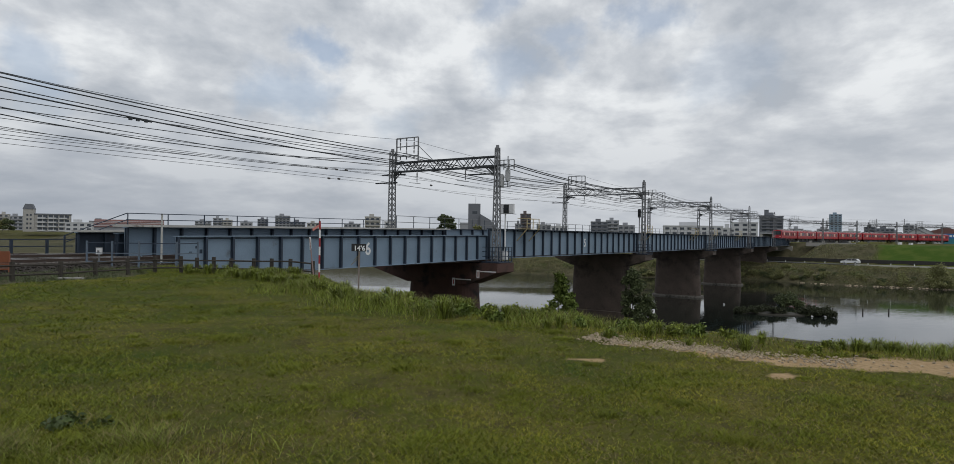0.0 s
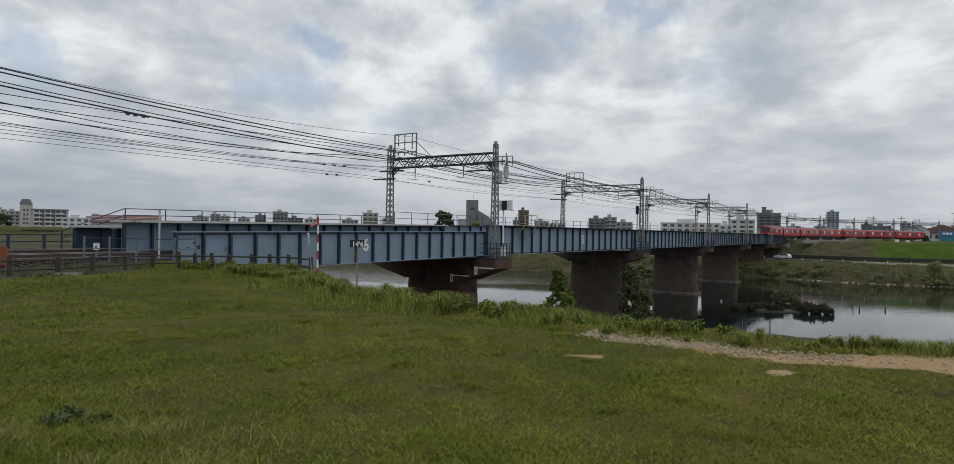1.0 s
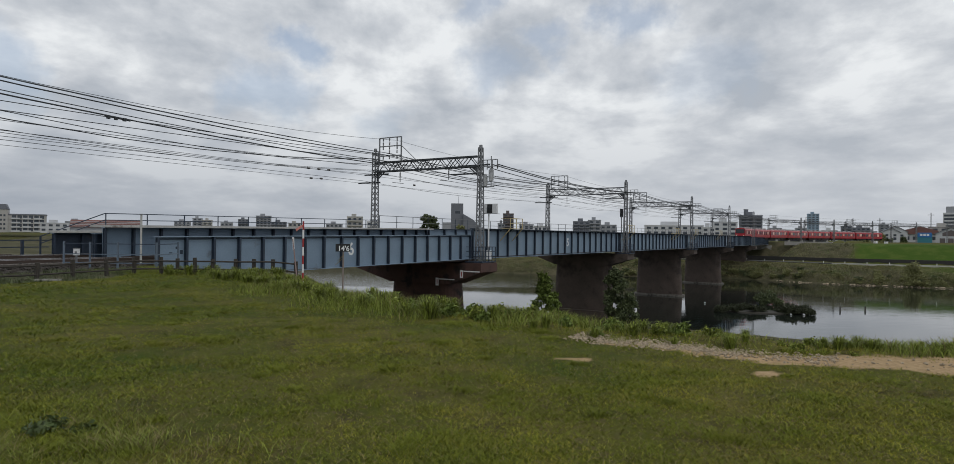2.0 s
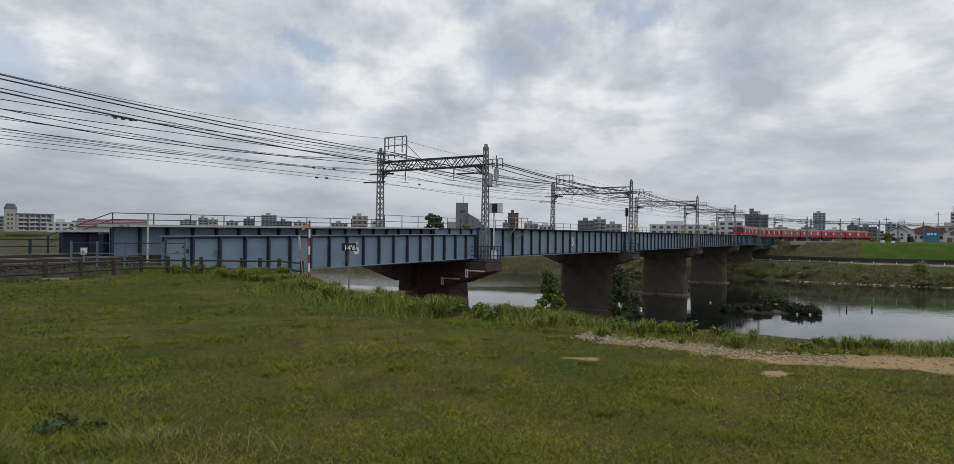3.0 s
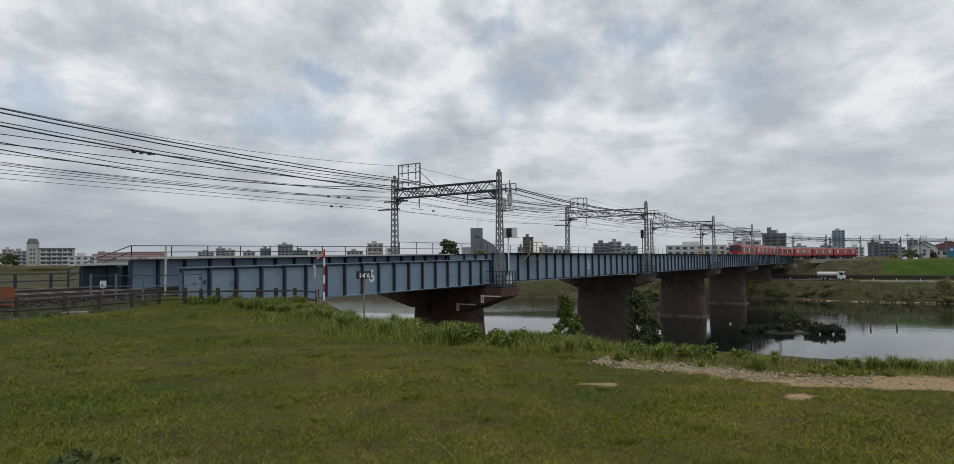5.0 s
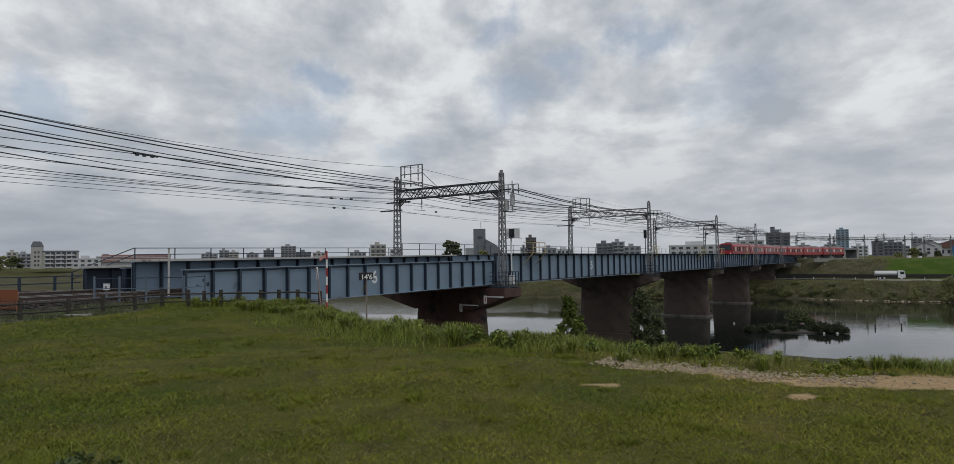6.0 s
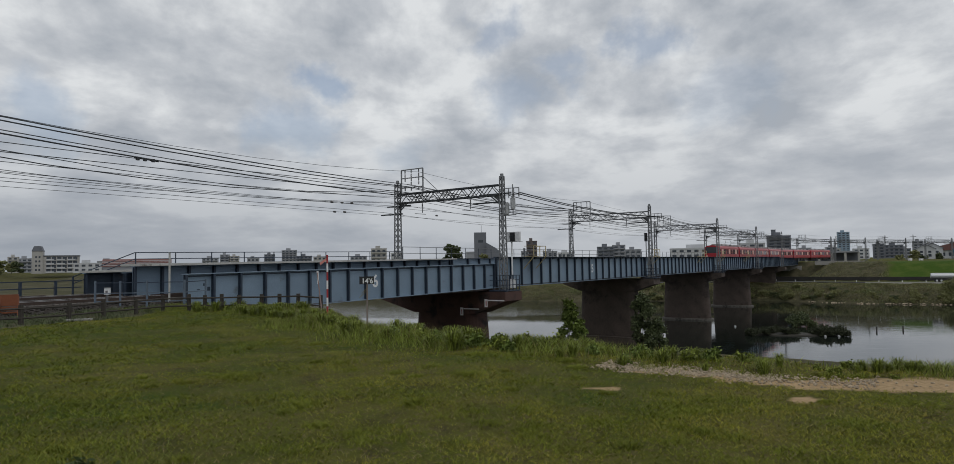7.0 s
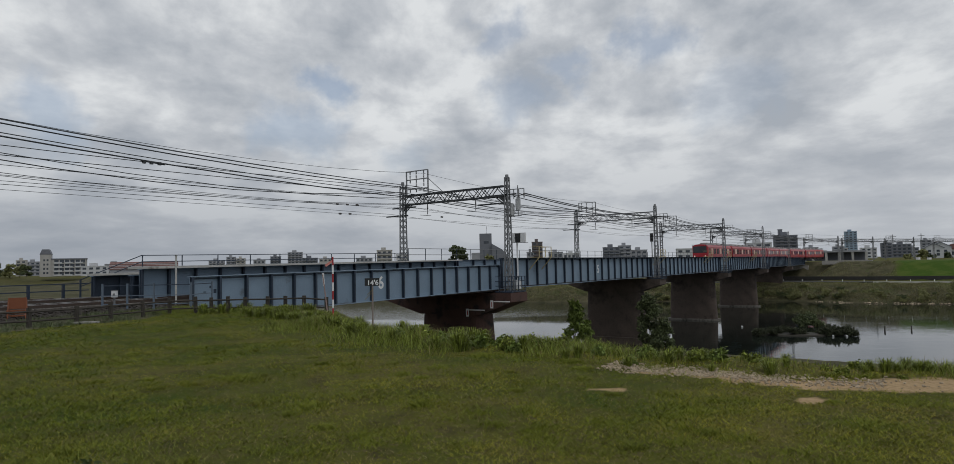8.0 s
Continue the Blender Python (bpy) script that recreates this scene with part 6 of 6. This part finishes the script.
def island():
    """A heap of driftwood and scrub standing in the river."""
    m = Geo()
    n = 22
    ring = [(6.4 * math.cos(a) * (1 + 0.2 * math.sin(3 * a)), 2.6 * math.sin(a) * (1 + 0.25 * math.cos(2 * a))) for a in [2 * math.pi * i / n for i in range(n)]]
    o = [(x, y, -1.2) for x, y in ring] + [(x * 0.8, y * 0.75, 0.15) for x, y in ring] + [(0, 0, 0.4)]
    m.add(o, [(i, (i + 1) % n, n + (i + 1) % n, n + i) for i in range(n)] + [(n + i, n + (i + 1) % n, 2 * n) for i in range(n)])
    solid("river_islet", m, mat("wet_mud", (0.035, 0.032, 0.024), 0.7, 0, 2.0, 0.4, 0.4), at(45.4, 93.5, WATER, -14), "dark muddy islet in the river", "islet", kind="structure")
    rs = random.Random(8)
    for i in range(34):
        x, y = rs.choice((rs.uniform(-7.5, 6.4), rs.uniform(2.5, 6.4))), rs.uniform(-1.6, 1.6)
        p = at(45.4, 93.5, WATER, -14) @ Vector((x, y, 0.05))
        t = thing("islet_scrub", Matrix.Translation(p) @ Matrix.Rotation(rs.uniform(0, 6), 4, "Z") @ Matrix.Scale(rs.uniform(0.5, 0.8), 4), "dark tangled scrub on the river islet", "bush", "islet scrub")
        part("foliage", ISLET_BUSH[i % 2], ISLET_LEAF, t)
    t = thing("islet_shrub", at(52.0, 105.5, WATER - 0.1), "olive shrub standing in the shallows", "bush")
    part("foliage", leaf_mesh("foliage", bush_clumps(31, 2.4, 2.0, 14), 420, 0.17, LEAF_DARK, 31), LEAF_DARK, t)
    for x, y in ((54.6, 97.0), (59.2, 97.0), (63.5, 97.5)):
        solid("mooring_stake", Geo().tube([(0, 0, -2), (0.04, 0, 0.65)], 0.1, 8), WOOD, at(x, y, WATER), "dark stake standing in the river", "stake", "river stakes")
    wf = Geo().prism([(-0.12, 0), (0.13, 0), (0.08, 0.12), (-0.06, 0.2)], -0.1, 0.1, "y")
    for x, y in ((50.0, 90.6), (48.2, 90.8), (41.5, 106.0)):
        solid("pale_rubbish", wf, WHITE, at(x, y, WATER + 0.05, 20), "pale lump of caught rubbish on the islet", "rubbish", "caught rubbish")


island()


def stones(name, pts, size, material, seed, label, flat=0.55):
    """Many small worn stones in one mesh."""
    rs = np.random.RandomState(seed)
    base = np.array([(1, 0, 0), (-1, 0, 0), (0, 1, 0), (0, -1, 0), (0, 0, 1), (0, 0, -1), (.6, .6, .5), (-.6, .6, .5), (.6, -.6, .5), (-.6, -.6, .5)], float)
    faces = [(4, 6, 7), (4, 7, 9), (4, 9, 8), (4, 8, 6), (0, 2, 6), (2, 1, 7), (1, 3, 9), (3, 0, 8), (6, 2, 7), (7, 1, 9), (9, 3, 8), (8, 0, 6), (5, 2, 0), (5, 1, 2), (5, 3, 1), (5, 0, 3)]
    V, F = [], []
    for i, (x, y, z) in enumerate(pts):
        s = size * (0.5 + rs.rand() * 1.1)
        a = rs.rand() * 6.28
        b = base * (1 + (rs.rand(10, 1) - 0.5) * 0.5) * np.array([s, s * (0.6 + 0.4 * rs.rand()), s * flat])
        c, d = math.cos(a), math.sin(a)
        b = np.stack([b[:, 0] * c - b[:, 1] * d + x, b[:, 0] * d + b[:, 1] * c + y, b[:, 2] + z], 1)
        V.append(b)
        F += [tuple(k + 10 * i for k in f) for f in faces]
    me = bpy.data.meshes.new(name)
    me.from_pydata(np.concatenate(V).tolist(), [], F)
    me.materials.append(material)
    return tagged(new(name, me), label, "stones", kind="stuff")


rs = np.random.RandomState(2)
pts = []
for _ in range(260):
    q = rs.uniform(-70, 20)
    s = float(far_edge(q)) + rs.normal(0.1, 0.35)
    p = U * s + N * q
    pts.append((p.x, p.y, WATER + 0.05))
bp = []
for _ in range(3200):
    s, d = rs.uniform(1.0, 16.6), rs.choice((rs.uniform(-1.9, 1.2), rs.uniform(-1.9, 11)))
    p = U * s + N * (29.07 + d)
    bp.append((p.x, p.y, float(np.interp(d, [-2.2, -0.4, 10.6], [-0.1, 0.17, 0.17])) + 0.02))
stones("ballast_stones", bp, 0.065, BALLAST, 6, "dark crushed ballast stones beside the rails", 0.8)
stones("shore_stones", pts, 0.32, STONE, 3, "pale stones along the far waterline")
pts = []
while len(pts) < 1900:
    q, ds = rs.uniform(-5, 4.2), rs.normal(0.16, 0.2)
    c = float(np.interp(q, [-6, -0.6, 1.2, 2.9, 3.7], [11.2, 10.1, 9.65, 9.75, 9.6])) + ds
    if q < 1.6 and rs.rand() < (0.55 if q > 0.4 else 0.95):
        continue
    p = U * c + N * q
    pts.append((p.x, p.y, gz(p.x, p.y) + 0.004))
stones("gravel_strip", pts, 0.017, STONE, 4, "loose grey gravel on the bare strip", 0.9)


# ---- grass ----
def blades(name, x, y, h, w, lean, material, label, seed):
    """Bent grass blades, each of a quad and a tip, standing on the ground."""
    rs = np.random.RandomState(seed)
    n = len(x)
    z = ground_z(x, y) - 0.008
    a, b = rs.rand(n) * 6.283, rs.rand(n) * 6.283
    dx, dy = np.cos(a) * w / 2, np.sin(a) * w / 2
    lx, ly = np.cos(b) * lean * h, np.sin(b) * lean * h
    p = np.empty((n, 5, 3))
    p[:, 0] = np.stack([x - dx, y - dy, z], 1)
    p[:, 1] = np.stack([x + dx, y + dy, z], 1)
    p[:, 2] = np.stack([x + dx * 0.75 + lx * 0.35, y + dy * 0.75 + ly * 0.35, z + h * 0.6], 1)
    p[:, 3] = np.stack([x - dx * 0.75 + lx * 0.35, y - dy * 0.75 + ly * 0.35, z + h * 0.6], 1)
    p[:, 4] = np.stack([x + lx, y + ly, z + h], 1)
    me = bpy.data.meshes.new(name)
    me.vertices.add(n * 5)
    me.vertices.foreach_set("co", p.reshape(-1).astype(np.float32))
    k = np.arange(n)[:, None] * 5
    loops = np.concatenate([k + np.array([0, 1, 2, 3]), k + np.array([3, 2, 4])], 1).reshape(-1)
    me.loops.add(n * 7)
    me.loops.foreach_set("vertex_index", loops.astype(np.int32))
    me.polygons.add(n * 2)
    st = np.stack([np.arange(n) * 7, np.arange(n) * 7 + 4], 1).reshape(-1)
    me.polygons.foreach_set("loop_start", st.astype(np.int32))
    me.update(calc_edges=True)
    me.validate()
    me.materials.append(material)
    return tagged(new(name, me), label, "grass", kind="stuff")


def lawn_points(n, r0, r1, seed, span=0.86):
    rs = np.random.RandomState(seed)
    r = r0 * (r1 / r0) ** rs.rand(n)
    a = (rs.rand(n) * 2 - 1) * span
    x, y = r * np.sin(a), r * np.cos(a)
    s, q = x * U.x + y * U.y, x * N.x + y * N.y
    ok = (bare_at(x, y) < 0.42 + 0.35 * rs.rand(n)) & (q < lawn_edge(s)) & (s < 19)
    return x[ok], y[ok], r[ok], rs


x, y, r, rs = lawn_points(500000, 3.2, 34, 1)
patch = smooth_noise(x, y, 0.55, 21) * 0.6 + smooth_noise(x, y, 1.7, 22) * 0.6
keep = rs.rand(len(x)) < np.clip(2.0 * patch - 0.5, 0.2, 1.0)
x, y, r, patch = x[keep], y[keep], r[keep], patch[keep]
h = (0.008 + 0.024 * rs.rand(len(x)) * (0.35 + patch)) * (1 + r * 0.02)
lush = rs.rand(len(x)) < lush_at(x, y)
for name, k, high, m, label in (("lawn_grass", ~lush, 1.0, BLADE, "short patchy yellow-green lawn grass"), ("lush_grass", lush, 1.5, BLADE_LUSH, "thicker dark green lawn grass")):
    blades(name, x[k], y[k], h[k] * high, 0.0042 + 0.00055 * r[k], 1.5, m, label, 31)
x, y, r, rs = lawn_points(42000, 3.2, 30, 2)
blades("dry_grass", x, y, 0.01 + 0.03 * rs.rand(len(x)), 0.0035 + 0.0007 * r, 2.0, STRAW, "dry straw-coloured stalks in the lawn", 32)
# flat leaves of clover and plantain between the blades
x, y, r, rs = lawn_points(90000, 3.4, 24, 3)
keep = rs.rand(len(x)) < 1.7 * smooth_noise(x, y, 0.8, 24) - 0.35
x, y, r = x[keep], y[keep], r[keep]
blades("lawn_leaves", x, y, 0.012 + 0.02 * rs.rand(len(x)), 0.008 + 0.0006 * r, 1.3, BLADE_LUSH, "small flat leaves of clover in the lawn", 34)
# broad-leaved tufts scattered in the lawn
rs = np.random.RandomState(9)
X, Y, H = [], [], []
tufts = [(-3.0, 5.0, 0.5, 1700, 0.075), (-3.9, 5.4, 0.5, 1100, 0.07), (-2.6, 4.3, 0.6, 1500, 0.065), (-3.3, 4.4, 0.5, 1300, 0.075)]
for _ in range(290):
    r, a = 4 * (16 / 4) ** rs.rand(), rs.uniform(-0.8, 0.75)
    tufts.append((r * math.sin(a), r * math.cos(a), rs.uniform(0.1, 0.35), int(rs.uniform(80, 320)), rs.uniform(0.03, 0.075)))
for cx, cy, rad, n, h in tufts:
    X.append(cx + rs.normal(size=n) * rad * 0.5); Y.append(cy + rs.normal(size=n) * rad * 0.5); H.append(h * (0.4 + 0.7 * rs.rand(n)))
X, Y, H = np.concatenate(X), np.concatenate(Y), np.concatenate(H)
k = bare_at(X, Y) < 0.5
blades("lawn_tufts", X[k], Y[k], H[k], 0.0035 + 0.0004 * np.hypot(X[k], Y[k]), 1.4, BLADE_LUSH, "lush broad-bladed tufts in the lawn", 33)


def long_grass():
    """Unmown grass with dry stalks round a dark dock plant."""
    rs = np.random.RandomState(91)
    n = 17000
    x, y = rs.normal(-3.1, 0.62, n), rs.normal(4.55, 0.42, n)
    c = smooth_noise(x, y, 0.35, 92)
    k = (rs.rand(n) < np.clip(c * 1.8 - 0.3, 0.05, 1)) & (np.hypot(x, y) > 3.3)
    x, y, c = x[k], y[k], c[k]
    h = (0.05 + 0.11 * rs.rand(len(x))) * (0.5 + 0.8 * c)
    dry = rs.rand(len(x)) < 0.3
    blades("long_grass", x[~dry], y[~dry], h[~dry], np.full((~dry).sum(), 0.0048), 1.25, WEED, "long arching grass at the lawn's corner", 93)
    blades("long_straw", x[dry], y[dry], h[dry] * 1.1, np.full(dry.sum(), 0.0045), 1.5, STRAW, "dry stalks in the long grass", 94)
    for x, y, k, seed in ((-3.36, 5.25, 0.75, 95), (-3.05, 5.2, 0.5, 96)):
        t = thing("dock_plant", at(x, y, gz(x, y) - 0.01), "dark blue-green broad-leaved weed in the lawn", "weed", "lawn weeds")
        part("leaves", leaf_mesh("leaves", bush_clumps(seed, 0.34 * k, 0.13 * k, 9), 2600, 0.03, DOCK, seed), DOCK, t)


DOCK = mat("dock_leaf", (0.07, 0.1, 0.032), 0.6, 0, 3.0, 0.5, 0.0, island=True)
long_grass()


def trackside_weeds():
    """Thin weeds in the dirt between the lawn and the ballast."""
    rs = np.random.RandomState(97)
    n = 26000
    s, q = rs.uniform(2.5, 17.0, n), rs.uniform(21.6, 27.4, n)
    x, y = U.x * s + N.x * q, U.y * s + N.y * q
    k = (q > lawn_edge(s)) & (rs.rand(n) < np.clip(smooth_noise(x, y, 0.7, 98) * 2.2 - 0.75, 0.02, 0.8))
    x, y = x[k], y[k]
    blades("trackside_weeds", x, y, 0.04 + 0.16 * rs.rand(len(x)) ** 2, 0.016 + 0.01 * rs.rand(len(x)), 0.9, LEAF_DARK, "thin dark weeds in the trackside dirt", 99)


trackside_weeds()
p = U * 10.2 + N * 22.75
solid("loose_plank", Geo().box(-0.38, 0.38, -0.1, 0.1, 0.0, 0.05), CONC, at(p.x, p.y, gz(p.x, p.y) + 0.03, 12), "pale weathered plank lying by the fence", "plank")


def weed_band():
    """Tall weeds along the break of the slope, thick in clumps."""
    rs = np.random.RandomState(12)
    n = 200000
    q = rs.uniform(-12, 27, n)
    base = np.interp(q, [-6, -0.5, 1, 4, 10, 14, 18, 38], [12.7, 11.4, 10.8, 10.5, 11.0, 12.3, 15.6, 17.0])
    off = rs.normal(0.35, 0.75, n)
    s = base + off - np.interp(q, [12, 19, 26], [0, 0.9, 1.4])
    x, y = U.x * s + N.x * q, U.y * s + N.y * q
    c = smooth_noise(x, y, 0.9, 41) * 0.6 + smooth_noise(x, y, 2.6, 42) * 0.7
    keep = rs.rand(n) < np.clip(c * 2.0 - 0.95, 0.03, 0.5)
    keep &= bare_at(x, y) < 0.6
    x, y, c, q, off = x[keep], y[keep], c[keep], q[keep], off[keep]
    tall = np.interp(q, [-12, 0, 8, 14, 20, 26], [0.2, 0.22, 0.34, 0.3, 0.24, 0.2])
    h = tall * (0.3 + 0.8 * rs.rand(len(x))) * (0.35 + 0.75 * c) * np.clip(1.1 - np.abs(off - 0.5) * 0.28, 0.35, 1)
    blades("edge_weeds", x, y, h, 0.007 + 0.006 * rs.rand(len(x)), 0.8, WEED, "tall green weeds along the slope's edge", 51)
    k = rs.rand(len(x)) < 0.06
    blades("edge_straw", x[k], y[k], h[k] * 1.35, np.full(k.sum(), 0.009), 0.35, STRAW, "pale dry stalks among the weeds", 52)


weed_band()

WEED_LEAF = [leaf_mesh("leaves", bush_clumps(60 + k, 0.32, 0.36, 6), 2600, 0.045, LEAF_FRESH if k % 2 else WEED, 60 + k) for k in range(4)]
rw = random.Random(17)
for i in range(120):
    q = rw.uniform(-11, 26)
    if math.sin(q * 2.1) + 0.7 * math.sin(q * 5.3 + 1) < rw.uniform(-1.2, 0.6):
        continue
    s = float(np.interp(q, [-6, -0.5, 1, 4, 10, 14, 18, 38], [12.6, 11.3, 10.8, 10.5, 11.1, 12.5, 15.0, 16.0])) + rw.uniform(-0.6, 1.0)
    p = U * s + N * q
    ob = new("leafy_weed", WEED_LEAF[i % 4])
    ob.matrix_world = Matrix.Translation((p.x, p.y, gz(p.x, p.y) - 0.03)) @ Matrix.Rotation(rw.uniform(0, 6), 4, "Z") @ Matrix.Scale(rw.uniform(0.5, 1.1) * float(np.interp(q, [0, 5, 12, 24], [0.55, 0.9, 0.95, 0.8])), 4)
    tagged(ob, "leafy green weed clump at the slope's edge", "weed", "edge weeds")


def tussock(seed, n=150):
    """A clump of arching blades from one root."""
    rs = np.random.RandomState(seed)
    g_v, g_f = [], []
    for i in range(n):
        a, h = rs.rand() * 6.283, 0.2 + 0.24 * rs.rand()
        r0, out = 0.1 * rs.rand(), 0.06 + 0.2 * rs.rand()
        w = 0.006 + 0.006 * rs.rand()
        c, d = math.cos(a), math.sin(a)
        o = len(g_v)
        for k, (rr, zz, ww) in enumerate(((r0, 0, 1), (r0 + out * 0.35, h * 0.62, 0.9), (r0 + out * 0.8, h * 0.95, 0.6), (r0 + out * 1.25, h * 0.9, 0.1))):
            g_v += [(rr * c - d * w * ww, rr * d + c * w * ww, zz), (rr * c + d * w * ww, rr * d - c * w * ww, zz)]
        g_f += [(o + 2 * k, o + 2 * k + 1, o + 2 * k + 3, o + 2 * k + 2) for k in range(3)]
    me = bpy.data.meshes.new("tussock")
    me.from_pydata(g_v, [], g_f)
    me.materials.append(WEED)
    return me


TUSSOCKS = [tussock(80 + k) for k in range(4)]
rt = random.Random(23)
for i in range(230):
    q = rt.uniform(-7, 25)
    if math.sin(q * 1.7 + 2) + 0.8 * math.sin(q * 4.1) < rt.uniform(-1.6, 0.8):
        continue
    s = float(np.interp(q, [-6, -0.5, 1, 4, 10, 14, 18, 38], [12.6, 11.3, 10.9, 10.5, 11.0, 12.3, 14.6, 15.6])) + rt.uniform(-0.7, 1.2)
    p = U * s + N * q
    if float(bare_at(np.array([p.x]), np.array([p.y]))[0]) > 0.3:
        continue
    ob = new("grass_tussock", TUSSOCKS[i % 4])
    ob.matrix_world = Matrix.Translation((p.x, p.y, gz(p.x, p.y) - 0.02)) @ Matrix.Rotation(rt.uniform(0, 6), 4, "Z") @ Matrix.Scale(rt.uniform(0.7, 1.3) * float(np.interp(q, [-2, 3, 7, 12, 24], [0.4, 0.5, 0.85, 0.8, 0.85])), 4)
    tagged(ob, "tall arching grass tussock at the slope's edge", "grass tussock", "edge tussocks")

# the lawn goes on round and behind the standing place
rs = np.random.RandomState(71)
n = 110000
r, a = 0.3 + 12 * rs.rand(n) ** 0.75, rs.rand(n) * 6.283
x, y = r * np.sin(a), r * np.cos(a)
k = ((np.abs(np.arctan2(x, y)) > 0.84) | (r < 3.3)) & (x * U.x + y * U.y < 10.4)
x, y, r = x[k], y[k], r[k]
lush = rs.rand(len(x)) < lush_at(x, y)
for name, k, m, label in (("lawn_grass_behind", ~lush, BLADE, "short patchy yellow-green lawn grass"), ("lush_grass_behind", lush, BLADE_LUSH, "thicker dark green lawn grass")):
    blades(name, x[k], y[k], 0.012 + 0.025 * rs.rand(k.sum()), 0.006 + 0.0008 * r[k], 1.5, m, label, 72)


motions()
